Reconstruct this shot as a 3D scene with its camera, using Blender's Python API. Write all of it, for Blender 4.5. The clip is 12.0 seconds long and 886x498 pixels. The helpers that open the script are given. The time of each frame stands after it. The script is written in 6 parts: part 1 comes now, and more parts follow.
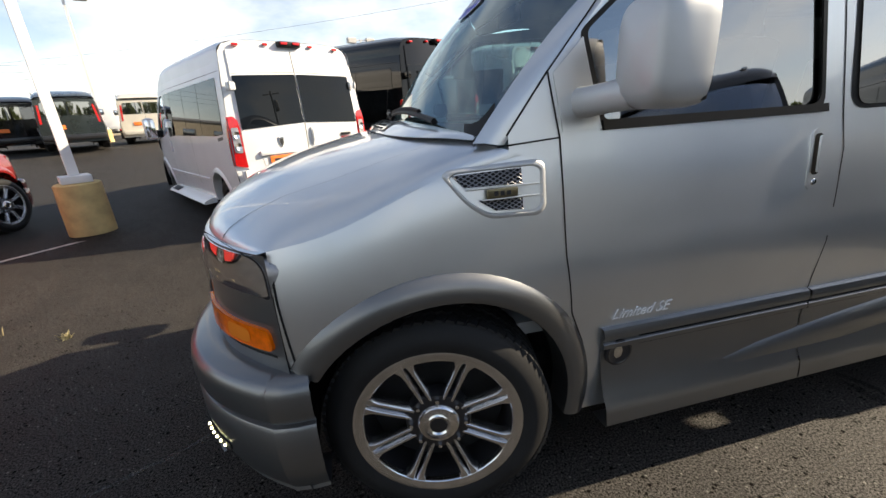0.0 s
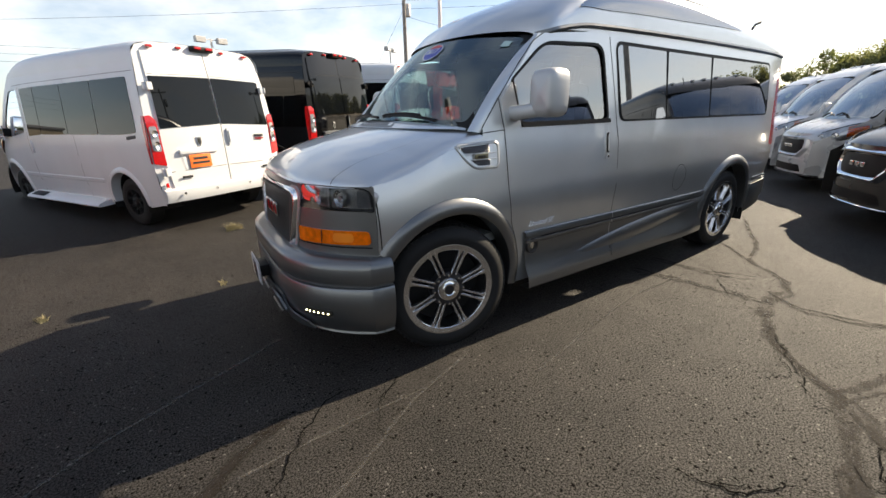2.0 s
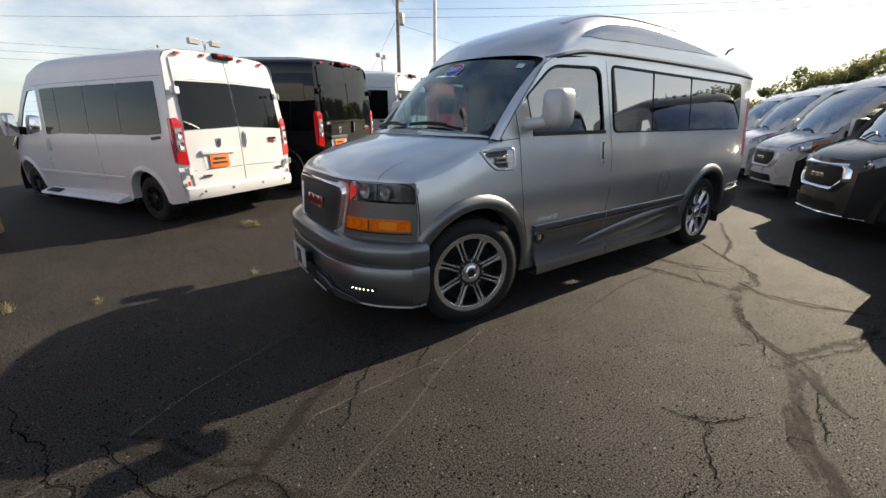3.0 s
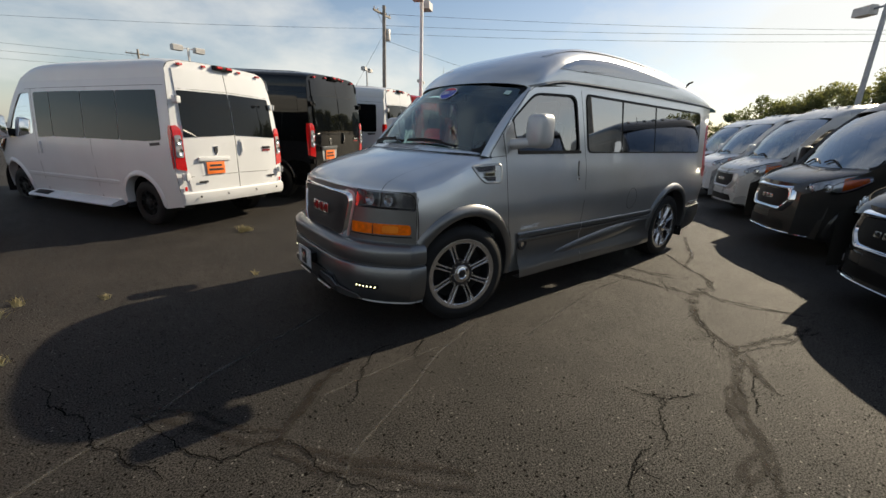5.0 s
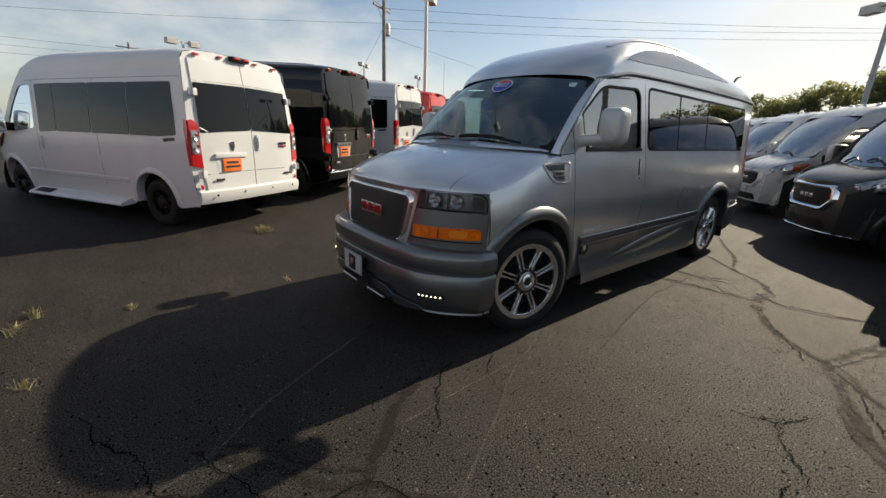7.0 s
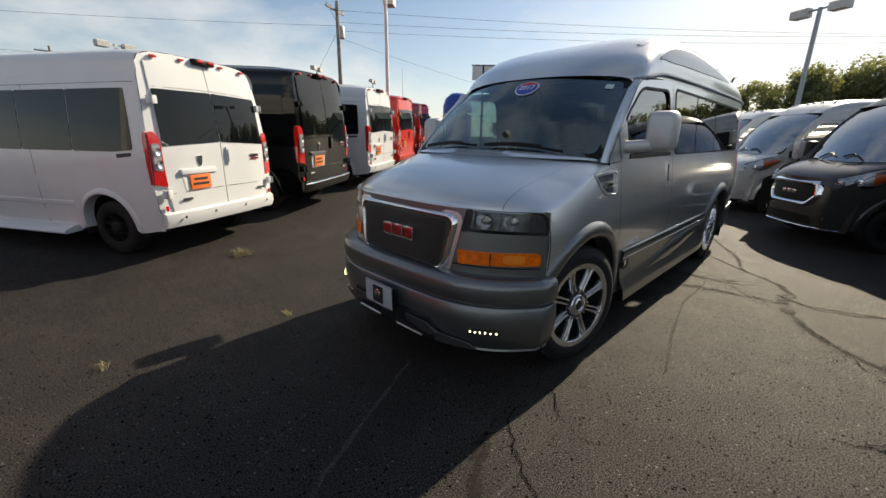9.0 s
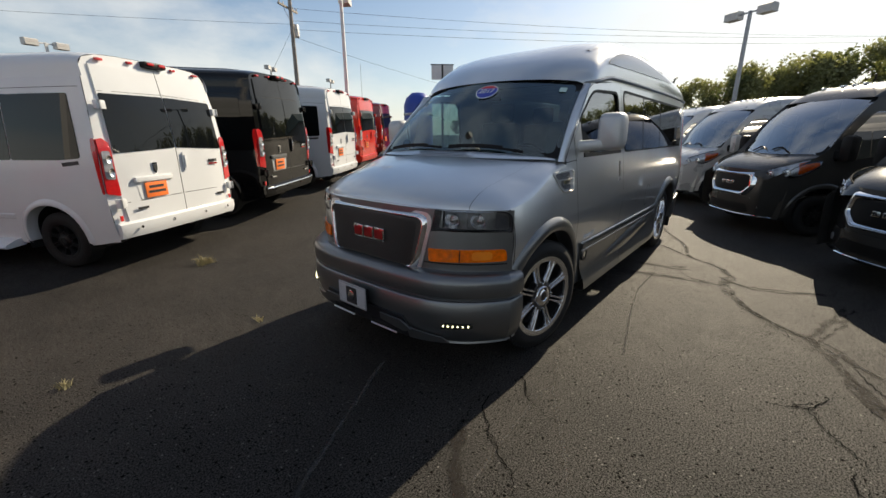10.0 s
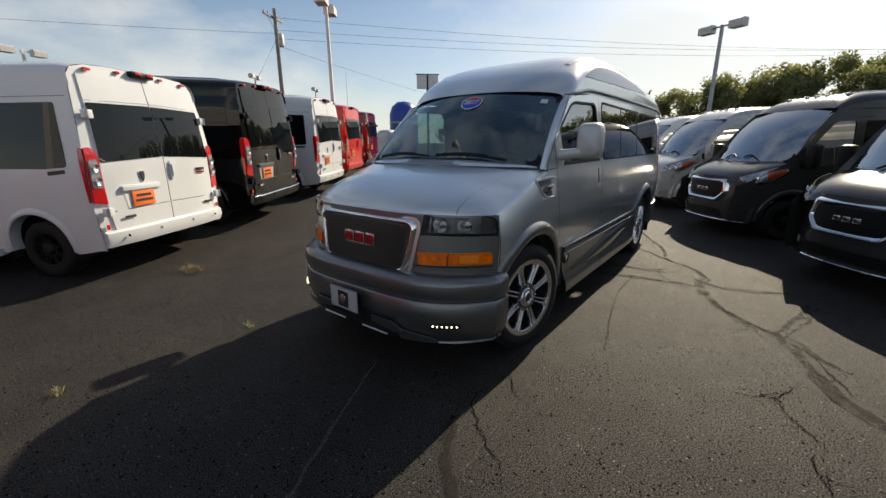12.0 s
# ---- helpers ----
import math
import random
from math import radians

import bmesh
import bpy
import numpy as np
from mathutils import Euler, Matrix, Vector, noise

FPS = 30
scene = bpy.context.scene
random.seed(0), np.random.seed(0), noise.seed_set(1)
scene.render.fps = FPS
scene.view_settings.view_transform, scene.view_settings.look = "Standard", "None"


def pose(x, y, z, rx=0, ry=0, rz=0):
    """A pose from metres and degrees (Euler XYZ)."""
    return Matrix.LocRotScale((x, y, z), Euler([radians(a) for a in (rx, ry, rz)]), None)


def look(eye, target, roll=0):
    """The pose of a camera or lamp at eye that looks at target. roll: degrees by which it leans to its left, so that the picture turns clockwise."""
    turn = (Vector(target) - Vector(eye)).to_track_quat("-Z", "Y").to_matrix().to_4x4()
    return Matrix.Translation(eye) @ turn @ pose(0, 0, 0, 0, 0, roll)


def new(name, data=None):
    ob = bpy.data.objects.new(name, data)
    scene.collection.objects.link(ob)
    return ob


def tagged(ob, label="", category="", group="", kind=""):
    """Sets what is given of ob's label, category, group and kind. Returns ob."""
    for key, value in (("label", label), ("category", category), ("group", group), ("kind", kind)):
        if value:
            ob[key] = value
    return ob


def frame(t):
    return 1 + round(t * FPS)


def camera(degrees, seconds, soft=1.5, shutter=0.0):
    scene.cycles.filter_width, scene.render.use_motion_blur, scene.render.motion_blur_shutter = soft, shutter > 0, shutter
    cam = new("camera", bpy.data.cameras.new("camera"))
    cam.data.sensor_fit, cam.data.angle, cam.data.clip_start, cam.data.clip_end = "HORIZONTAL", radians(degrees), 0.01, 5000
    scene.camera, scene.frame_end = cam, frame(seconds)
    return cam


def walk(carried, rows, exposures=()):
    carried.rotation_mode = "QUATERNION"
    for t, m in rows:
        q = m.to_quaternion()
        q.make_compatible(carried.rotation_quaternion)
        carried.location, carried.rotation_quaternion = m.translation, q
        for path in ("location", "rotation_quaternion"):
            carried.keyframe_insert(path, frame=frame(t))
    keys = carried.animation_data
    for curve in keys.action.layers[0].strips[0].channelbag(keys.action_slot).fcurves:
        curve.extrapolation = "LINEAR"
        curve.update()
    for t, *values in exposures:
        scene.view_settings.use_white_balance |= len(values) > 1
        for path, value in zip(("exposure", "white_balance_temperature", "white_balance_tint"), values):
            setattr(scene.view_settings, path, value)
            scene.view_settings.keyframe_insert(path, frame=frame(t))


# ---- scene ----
cam = camera(96.61, 12.0)
PATH = [
    (0, (-0.213, -2.080, 1.406), (0.203, -0.240, 0.740), -3.51),
    (0.5, (-0.518, -2.189, 1.405), (0.239, -0.436, 0.810), 0.41),
    (1, (-0.847, -2.279, 1.417), (0.084, -0.626, 0.783), -0.30),
    (1.5, (-1.137, -2.571, 1.441), (-0.139, -0.969, 0.780), -1.06),
    (2, (-1.236, -2.854, 1.407), (-0.216, -1.260, 0.760), -1.37),
    (2.5, (-1.459, -2.967, 1.428), (-0.419, -1.384, 0.787), -0.75),
    (3, (-1.686, -3.068, 1.431), (-0.604, -1.504, 0.811), -0.13),
    (3.5, (-1.718, -3.202, 1.448), (-0.603, -1.653, 0.851), 1.04),
    (5.5, (-2.068, -3.277, 1.459), (-0.888, -1.760, 0.905), 1.70),
    (6, (-2.135, -3.102, 1.453), (-0.959, -1.583, 0.896), 1.93),
    (6.5, (-2.171, -2.908, 1.454), (-0.995, -1.391, 0.891), 1.45),
    (7, (-2.215, -2.751, 1.431), (-1.015, -1.255, 0.861), 1.99),
    (9, (-2.363, -2.101, 1.463), (-1.010, -0.736, 0.911), 0.65),
    (9.5, (-2.359, -2.115, 1.480), (-0.938, -0.822, 0.924), 0.16),
    (10, (-2.451, -2.147, 1.491), (-0.983, -0.909, 0.934), -0.32),
    (10.5, (-2.510, -2.170, 1.492), (-1.011, -0.962, 0.951), -0.61),
    (11, (-2.533, -2.187, 1.488), (-1.023, -0.988, 0.955), -0.11),
    (11.5, (-2.528, -2.209, 1.499), (-1.015, -1.016, 0.962), -0.04),
    (12, (-2.546, -2.208, 1.497), (-1.026, -1.016, 0.977), -0.34),
]
walk(cam, [(t, look(eye, target, roll)) for t, eye, target, roll in PATH],
     [(0, 1.27, 7150, 10), (0.6, 1.33, 7150, 10), (1.5, 1.22, 7150, 10), (2.5, 1.06, 7100, 10), (3.5, 0.71, 7100, 9), (5.5, 0.45, 7150, 8), (7, 0.44, 7150, 8), (9, 0.53, 7050, 8), (10.5, 0.47, 7000, 8), (12, 0.38, 6950, 8)])

# ---- light ----
SUN_AZ, SUN_EL = 1.5, 31.0          # degrees: from +x towards +y, above the ground
world = bpy.data.worlds.new("sky")
scene.world = world
world.use_nodes = True
wn, wl = world.node_tree.nodes, world.node_tree.links
wn.clear()
w_out = wn.new("ShaderNodeOutputWorld")
w_bg = wn.new("ShaderNodeBackground")
w_sky = wn.new("ShaderNodeTexSky")
w_sky.sky_type = "NISHITA"
w_sky.sun_disc = False
w_sky.sun_elevation = radians(SUN_EL)
w_sky.sun_rotation = radians(90 - SUN_AZ)
w_sky.air_density, w_sky.dust_density, w_sky.ozone_density = 1.0, 0.8, 3.4
w_co = wn.new("ShaderNodeTexCoord")
w_map = wn.new("ShaderNodeMapping")
w_map.inputs["Scale"].default_value = (1.0, 1.0, 2.3)
w_noise = wn.new("ShaderNodeTexNoise")
w_noise.inputs["Scale"].default_value = 2.2
w_noise.inputs["Detail"].default_value = 8
w_noise.inputs["Roughness"].default_value = 0.55
w_ramp = wn.new("ShaderNodeValToRGB")
w_ramp.color_ramp.elements[0].color = (0.04, 0.04, 0.04, 1)
w_ramp.color_ramp.elements[0].position, w_ramp.color_ramp.elements[1].position = 0.43, 0.64
w_mix = wn.new("ShaderNodeMix")
w_mix.data_type = "RGBA"
w_cloud = wn.new("ShaderNodeMix")
w_cloud.data_type = "RGBA"
w_cloud.inputs[0].default_value = 0.72
w_cloud.inputs[7].default_value = (7.9, 8.1, 8.25, 1)
wl.new(w_co.outputs["Generated"], w_map.inputs[0])
wl.new(w_map.outputs[0], w_noise.inputs[0])
wl.new(w_noise.outputs[0], w_ramp.inputs[0])
wl.new(w_sky.outputs[0], w_cloud.inputs[6])
# clouds thin out towards the zenith
w_sep, w_thin, w_mul = wn.new("ShaderNodeSeparateXYZ"), wn.new("ShaderNodeMapRange"), wn.new("ShaderNodeMath")
w_mul.operation = "MULTIPLY"
for key, value in (("From Min", 0.20), ("From Max", 0.75), ("To Min", 1.0), ("To Max", 0.34)):
    w_thin.inputs[key].default_value = value
wl.new(w_co.outputs["Generated"], w_sep.inputs[0])
wl.new(w_sep.outputs["Z"], w_thin.inputs["Value"])
wl.new(w_ramp.outputs[0], w_mul.inputs[0])
wl.new(w_thin.outputs[0], w_mul.inputs[1])
# summer haze whitens the sky towards the horizon
w_haze, w_add = wn.new("ShaderNodeMapRange"), wn.new("ShaderNodeMath")
w_add.operation, w_add.use_clamp = "ADD", True
for key, value in (("From Min", 0.02), ("From Max", 0.30), ("To Min", 0.42), ("To Max", 0.0)):
    w_haze.inputs[key].default_value = value
wl.new(w_sep.outputs["Z"], w_haze.inputs["Value"])
wl.new(w_mul.outputs[0], w_add.inputs[0])
wl.new(w_haze.outputs[0], w_add.inputs[1])
wl.new(w_add.outputs[0], w_mix.inputs[0])
wl.new(w_sky.outputs[0], w_mix.inputs[6])
wl.new(w_cloud.outputs[2], w_mix.inputs[7])
wl.new(w_mix.outputs[2], w_bg.inputs[0])
w_bg.inputs[1].default_value = 0.083
wl.new(w_bg.outputs[0], w_out.inputs[0])

sun_data = bpy.data.lights.new("sun", "SUN")
sun_data.energy, sun_data.angle, sun_data.color = 5.0, radians(0.6), (1.0, 0.89, 0.72)
sun = new("sun", sun_data)
sa, se = radians(SUN_AZ), radians(SUN_EL)
sun.matrix_world = look((40 * math.cos(sa) * math.cos(se), 40 * math.sin(sa) * math.cos(se), 40 * math.sin(se)), (0, 0, 0))
scene.view_settings.exposure = 0.0

# ---- materials ----
def mat(name, color, rough=0.5, metal=0.0, vary=0.1, scale=8.0, bump=0.0, coat=0.0, fine=0.0, spec=0.5, emit=0.0):
    """A surface with blotches (scale per metre), fine grain and relief."""
    m = bpy.data.materials.new(name)
    m.use_nodes = True
    n, l = m.node_tree.nodes, m.node_tree.links
    b = n["Principled BSDF"]
    b.inputs["Roughness"].default_value, b.inputs["Metallic"].default_value = rough, metal
    b.inputs["Coat Weight"].default_value = coat
    b.inputs["Coat Roughness"].default_value = 0.03
    b.inputs["Specular IOR Level"].default_value = spec
    co = n.new("ShaderNodeTexCoord")
    tex = n.new("ShaderNodeTexNoise")
    tex.inputs["Scale"].default_value, tex.inputs["Detail"].default_value = scale, 6
    l.new(co.outputs["Object"], tex.inputs[0])
    ramp = n.new("ShaderNodeValToRGB")
    ramp.color_ramp.elements[0].position, ramp.color_ramp.elements[1].position = 0.3, 0.7
    ramp.color_ramp.elements[0].color = (*[c * (1 - vary) for c in color], 1)
    ramp.color_ramp.elements[1].color = (*[min(1, c * (1 + vary)) for c in color], 1)
    l.new(tex.outputs[0], ramp.inputs[0])
    l.new(ramp.outputs[0], b.inputs["Base Color"])
    if fine or bump:
        t2 = n.new("ShaderNodeTexNoise")
        t2.inputs["Scale"].default_value, t2.inputs["Detail"].default_value = scale * 22, 3
        l.new(co.outputs["Object"], t2.inputs[0])
        if bump:
            bp = n.new("ShaderNodeBump")
            bp.inputs["Strength"].default_value, bp.inputs["Distance"].default_value = bump, 0.01
            l.new(t2.outputs[0], bp.inputs["Height"])
            l.new(bp.outputs[0], b.inputs["Normal"])
        if fine:
            mr = n.new("ShaderNodeMapRange")
            mr.inputs["To Min"].default_value, mr.inputs["To Max"].default_value = max(0.02, rough - fine), min(1, rough + fine)
            l.new(tex.outputs[0], mr.inputs[0])
            l.new(mr.outputs[0], b.inputs["Roughness"])
    if emit:
        b.inputs["Emission Color"].default_value = (*color, 1)
        b.inputs["Emission Strength"].default_value = emit
    return m


def glass_mat(name, tint, clear=0.5, rough=0.0):
    """Tinted glass: part clear, with the mirror gloss of a pane."""
    m = bpy.data.materials.new(name)
    m.use_nodes = True
    n, l = m.node_tree.nodes, m.node_tree.links
    n.remove(n["Principled BSDF"])
    tr, gl, mx, lw = (n.new(k) for k in ("ShaderNodeBsdfTransparent", "ShaderNodeBsdfGlossy", "ShaderNodeMixShader", "ShaderNodeFresnel"))
    tr.inputs[0].default_value = (*[c * clear for c in tint], 1)
    gl.inputs[0].default_value, gl.inputs[1].default_value = (0.95, 0.97, 1, 1), rough
    lw.inputs[0].default_value = 1.9
    l.new(lw.outputs[0], mx.inputs[0])
    l.new(tr.outputs[0], mx.inputs[1])
    l.new(gl.outputs[0], mx.inputs[2])
    l.new(mx.outputs[0], n["Material Output"].inputs[0])
    return m


SILVER = mat("silver_paint", (0.66, 0.675, 0.685), 0.34, 0.83, 0.04, 3, 0, 1.0, 0.03)
SATIN_SILVER = mat("satin_silver_plastic", (0.52, 0.525, 0.53), 0.48, 0.55, 0.04, 5, 0, 0.15, 0.04)
# body silver again, with the shade on front and lower panels put into its colour
SILVER_SHADED = mat("silver_paint_shaded", (0.18, 0.184, 0.188), 0.36, 0.85, 0.04, 5, 0, 0.5, 0.04)
WHITE = mat("white_paint", (0.69, 0.70, 0.715), 0.14, 0, 0.03, 2, 0, 0.0, 0.04)
BLACK = mat("black_paint", (0.004, 0.004, 0.0045), 0.07, 0, 0.2, 3, 0, 0.0, 0.02, 0.35)
GRAPHITE = mat("graphite_paint", (0.052, 0.050, 0.047), 0.16, 0.25, 0.1, 3, 0, 0.0, 0.03)
LIGHT_SILVER = mat("light_silver_paint", (0.50, 0.51, 0.52), 0.28, 0.3, 0.04, 3, 0, 0.0, 0.05)
RED = mat("red_paint", (0.62, 0.03, 0.016), 0.15, 0, 0.06, 3, 0, 0.2, 0.04)
DARK_RED = mat("dark_red_paint", (0.17, 0.010, 0.009), 0.2, 0.0, 0.08, 3, 0, 0.8, 0.05)
GREEN_BLACK = mat("green_black_paint", (0.02, 0.027, 0.026), 0.28, 0.3, 0.1, 3, 0, 0.8, 0.05)
BEIGE = mat("beige_paint", (0.62, 0.58, 0.50), 0.35, 0.1, 0.04, 3, 0, 0.5, 0.05)
LAMP_HOUSE = mat("lamp_housing_chrome", (0.34, 0.34, 0.35), 0.3, 0.7, 0.3, 25, 0.1)
LAMP_SILVER = mat("silvered_lamp_inside", (0.72, 0.74, 0.78), 0.22, 0.35, 0.3, 16, 0.1, 0.6)
LAMP_CLEAR = mat("clear_lamp_inside", (0.16, 0.165, 0.175), 0.3, 0.35, 0.3, 16, 0.1, 0.3)
CHROME = mat("chrome", (0.82, 0.83, 0.85), 0.07, 1, 0.03, 6, 0, 0, 0.04)
ALLOY = mat("machined_alloy", (0.80, 0.81, 0.83), 0.24, 1, 0.08, 14, 0, 0.3, 0.06)
GUN = mat("dark_alloy_paint", (0.03, 0.03, 0.033), 0.32, 0.5, 0.1, 10, 0, 0.3, 0.05)
RUBBER = mat("tyre_rubber", (0.012, 0.012, 0.0125), 0.7, 0, 0.25, 12, 0.08, 0, 0.1, 0.3)
TRIM = mat("black_trim_plastic", (0.007, 0.007, 0.0075), 0.5, 0, 0.2, 10, 0.0, 0, 0.06, 0.2)
GAP = mat("panel_gap_black", (0.008, 0.008, 0.008), 0.9, 0, 0.1)
UNDER = mat("underbody_black", (0.006, 0.006, 0.006), 0.95, 0, 0.3, 6)
CABIN = mat("grey_cabin_fabric", (0.34, 0.35, 0.35), 0.85, 0, 0.15, 8, 0.2)
LEATHER = mat("grey_seat_leather", (0.20, 0.19, 0.18), 0.6, 0, 0.12, 10, 0.15)
AMBER = mat("amber_lens", (0.80, 0.145, 0.002), 0.15, 0, 0.25, 30, 0.1, 0.15, 0, 0.3)
RED_LENS = mat("red_lens", (0.55, 0.01, 0.012), 0.12, 0, 0.15, 30, 0.05, 1.0)
CLEAR_LENS = mat("clear_lens", (0.50, 0.50, 0.52), 0.12, 0.5, 0.25, 24, 0.1, 1.0)
LAMP_BOWL = mat("lamp_reflector", (0.82, 0.83, 0.85), 0.2, 1, 0.2, 20, 0.1)
SMOKED = glass_mat("smoked_lens", (0.82, 0.83, 0.85), 0.78)
SMOKED.node_tree.nodes["Fresnel"].inputs[0].default_value = 1.3
WINDSHIELD = glass_mat("windshield_glass", (0.55, 0.92, 0.95), 0.95)
WINDSHIELD.node_tree.nodes["Fresnel"].inputs[0].default_value = 2.3
WINDSHIELD.node_tree.nodes["Glossy BSDF"].inputs[0].default_value = (0.86, 0.98, 1.0, 1)
VAN_WINDSHIELD = glass_mat("van_windshield_glass", (0.72, 0.92, 0.86), 0.8)
VAN_WINDSHIELD.node_tree.nodes["Fresnel"].inputs[0].default_value = 4.8
CLEAR_GLASS = glass_mat("clear_lens_glass", (0.95, 0.97, 1.0), 0.9)
DOOR_GLASS = glass_mat("door_glass", (0.7, 0.78, 0.76), 0.45)
DOOR_GLASS.node_tree.nodes["Fresnel"].inputs[0].default_value = 3.4
VAN_DOOR_GLASS = glass_mat("van_door_glass", (0.6, 0.7, 0.68), 0.22)
VAN_GLASS = mat("van_tinted_glass", (0.004, 0.005, 0.006), 0.015, 0, 0.1, 4, 0, 0, 0, 0.32)
PRIVACY = mat("privacy_glass", (0.006, 0.007, 0.008), 0.015, 0, 0.1, 4, 0, 0, 0, 0.9)
PRIVACY.node_tree.nodes["Principled BSDF"].inputs["IOR"].default_value = 2.8
LED = mat("led_lamp", (1.0, 0.96, 0.62), 0.3, 0, 0.02, 10, 0, 0, 0, 0.5, 2.5)
GRILLE_MESH = mat("grille_mesh", (0.085, 0.08, 0.074), 0.5, 0.4, 0.2, 60, 0.2)
MESH_METAL = mat("vent_mesh_metal", (0.30, 0.30, 0.31), 0.4, 0.9, 0.1, 20)
BADGE_RED = mat("red_badge_enamel", (0.34, 0.012, 0.015), 0.2, 0.2, 0.05, 10, 0, 0.6)
ORANGE_PLATE = mat("orange_plate", (0.9, 0.19, 0.03), 0.45, 0, 0.04, 10)
STICKER_BLUE = mat("blue_sticker", (0.03, 0.06, 0.42), 0.4, 0, 0.05, 10)
STICKER_RED = mat("red_sticker", (0.65, 0.03, 0.04), 0.4, 0, 0.05, 10)
STICKER_WHITE = mat("white_sticker", (0.78, 0.80, 0.80), 0.45, 0, 0.03, 10)
STICKER_PALE = mat("pale_sticker", (0.45, 0.62, 0.58), 0.45, 0, 0.05, 10)
PLATE_GREY = mat("grey_plate", (0.42, 0.43, 0.45), 0.4, 0.3, 0.1, 20)
INK = mat("dark_print", (0.02, 0.02, 0.022), 0.5, 0, 0.1)

# ---- mesh tools ----
def interp(x, pts):
    """A smooth value at x through (x, value) pairs."""
    xs, ys = [p[0] for p in pts], [p[1] for p in pts]
    if x <= xs[0]:
        return ys[0]
    for i in range(len(xs) - 1):
        if x <= xs[i + 1]:
            h = xs[i + 1] - xs[i]
            s = (x - xs[i]) / h
            d0 = (ys[i + 1] - ys[i - 1]) / (xs[i + 1] - xs[i - 1]) if i else (ys[1] - ys[0]) / h
            d1 = (ys[i + 2] - ys[i]) / (xs[i + 2] - xs[i]) if i + 2 < len(xs) else (ys[-1] - ys[-2]) / h
            a, b = s * s, s * s * s
            return (2 * b - 3 * a + 1) * ys[i] + (b - 2 * a + s) * h * d0 + (3 * a - 2 * b) * ys[i + 1] + (b - a) * h * d1
    return ys[-1]


def part(name, bm, material, parent=None, label="", smooth=True, angle=38, kind=""):
    """Link a bmesh as one mesh object under a thing or a part."""
    bmesh.ops.recalc_face_normals(bm, faces=bm.faces)
    if smooth:
        lim = radians(angle)
        for e in bm.edges:
            if len(e.link_faces) == 2 and e.calc_face_angle(0) > lim:
                e.smooth = False
        for f in bm.faces:
            f.smooth = True
    me = bpy.data.meshes.new(name)
    bm.to_mesh(me)
    bm.free()
    for k in (material if isinstance(material, (list, tuple)) else [material]):
        me.materials.append(k)
    ob = new(name, me)
    ob.parent = parent
    if label or kind:
        tagged(ob, label, kind=kind)
    return ob


def thing(name, m, label, category, group="", kind=""):
    ob = new(name)
    ob.empty_display_size = 0.2
    ob.matrix_basis = m
    return tagged(ob, label, category, group, kind)


def mesh_grid(u0, u1, v0, v1, nu, nv):
    bm = bmesh.new()
    vs = [[bm.verts.new((u0 + (u1 - u0) * i / nu, v0 + (v1 - v0) * j / nv, 0)) for j in range(nv + 1)] for i in range(nu + 1)]
    for i in range(nu):
        for j in range(nv):
            bm.faces.new((vs[i][j], vs[i + 1][j], vs[i + 1][j + 1], vs[i][j + 1]))
    return bm


def cut(bm, poly, inside=True):
    """Trim a flat (u, v) mesh by a convex outline: take out what lies inside it, or all but that."""
    n = len(poly)
    cx, cy = sum(p[0] for p in poly) / n, sum(p[1] for p in poly) / n
    x0, x1, y0, y1 = min(p[0] for p in poly), max(p[0] for p in poly), min(p[1] for p in poly), max(p[1] for p in poly)
    planes = []
    for i in range(n):
        (ax, ay), (bx, by) = poly[i], poly[(i + 1) % n]
        nx, ny = by - ay, ax - bx
        if math.hypot(nx, ny) < 1e-7:
            continue
        if nx * (cx - ax) + ny * (cy - ay) > 0:
            nx, ny = -nx, -ny
        planes.append((Vector((ax, ay, 0)), Vector((nx, ny, 0)).normalized()))
    for co, no in planes:
        fs = [f for f in bm.faces if not (max(v.co.x for v in f.verts) < x0 - 1e-6 or min(v.co.x for v in f.verts) > x1 + 1e-6
                                          or max(v.co.y for v in f.verts) < y0 - 1e-6 or min(v.co.y for v in f.verts) > y1 + 1e-6)]
        geom = set(fs)
        for f in fs:
            geom.update(f.edges)
            geom.update(f.verts)
        bmesh.ops.bisect_plane(bm, geom=list(geom), dist=1e-5, plane_co=co, plane_no=no)
    gone = []
    for f in bm.faces:
        c = f.calc_center_median()
        isin = all((c - co).dot(no) < 1e-6 for co, no in planes)
        if isin == inside:
            gone.append(f)
    bmesh.ops.delete(bm, geom=gone, context="FACES")
    return bm


def rounded(pts, r, seg=4):
    """A convex outline with its corners rounded; r is one radius or one for each corner."""
    out, n = [], len(pts)
    for i in range(n):
        p, a, b = Vector(pts[i]), Vector(pts[i - 1]), Vector(pts[(i + 1) % n])
        rr = r[i] if isinstance(r, (list, tuple)) else r
        da, db = (a - p), (b - p)
        k = min(rr, da.length * 0.49, db.length * 0.49)
        if k < 1e-4:
            out.append((p.x, p.y))
            continue
        pa, pb = p + da.normalized() * k, p + db.normalized() * k
        for s in range(seg + 1):
            t = s / seg
            q = pa * (1 - t) ** 2 + p * 2 * t * (1 - t) + pb * t * t
            out.append((q.x, q.y))
    return out


def circle(cx, cy, r, n=24, ry=None):
    return [(cx + r * math.cos(2 * math.pi * i / n), cy + (ry or r) * math.sin(2 * math.pi * i / n)) for i in range(n)]


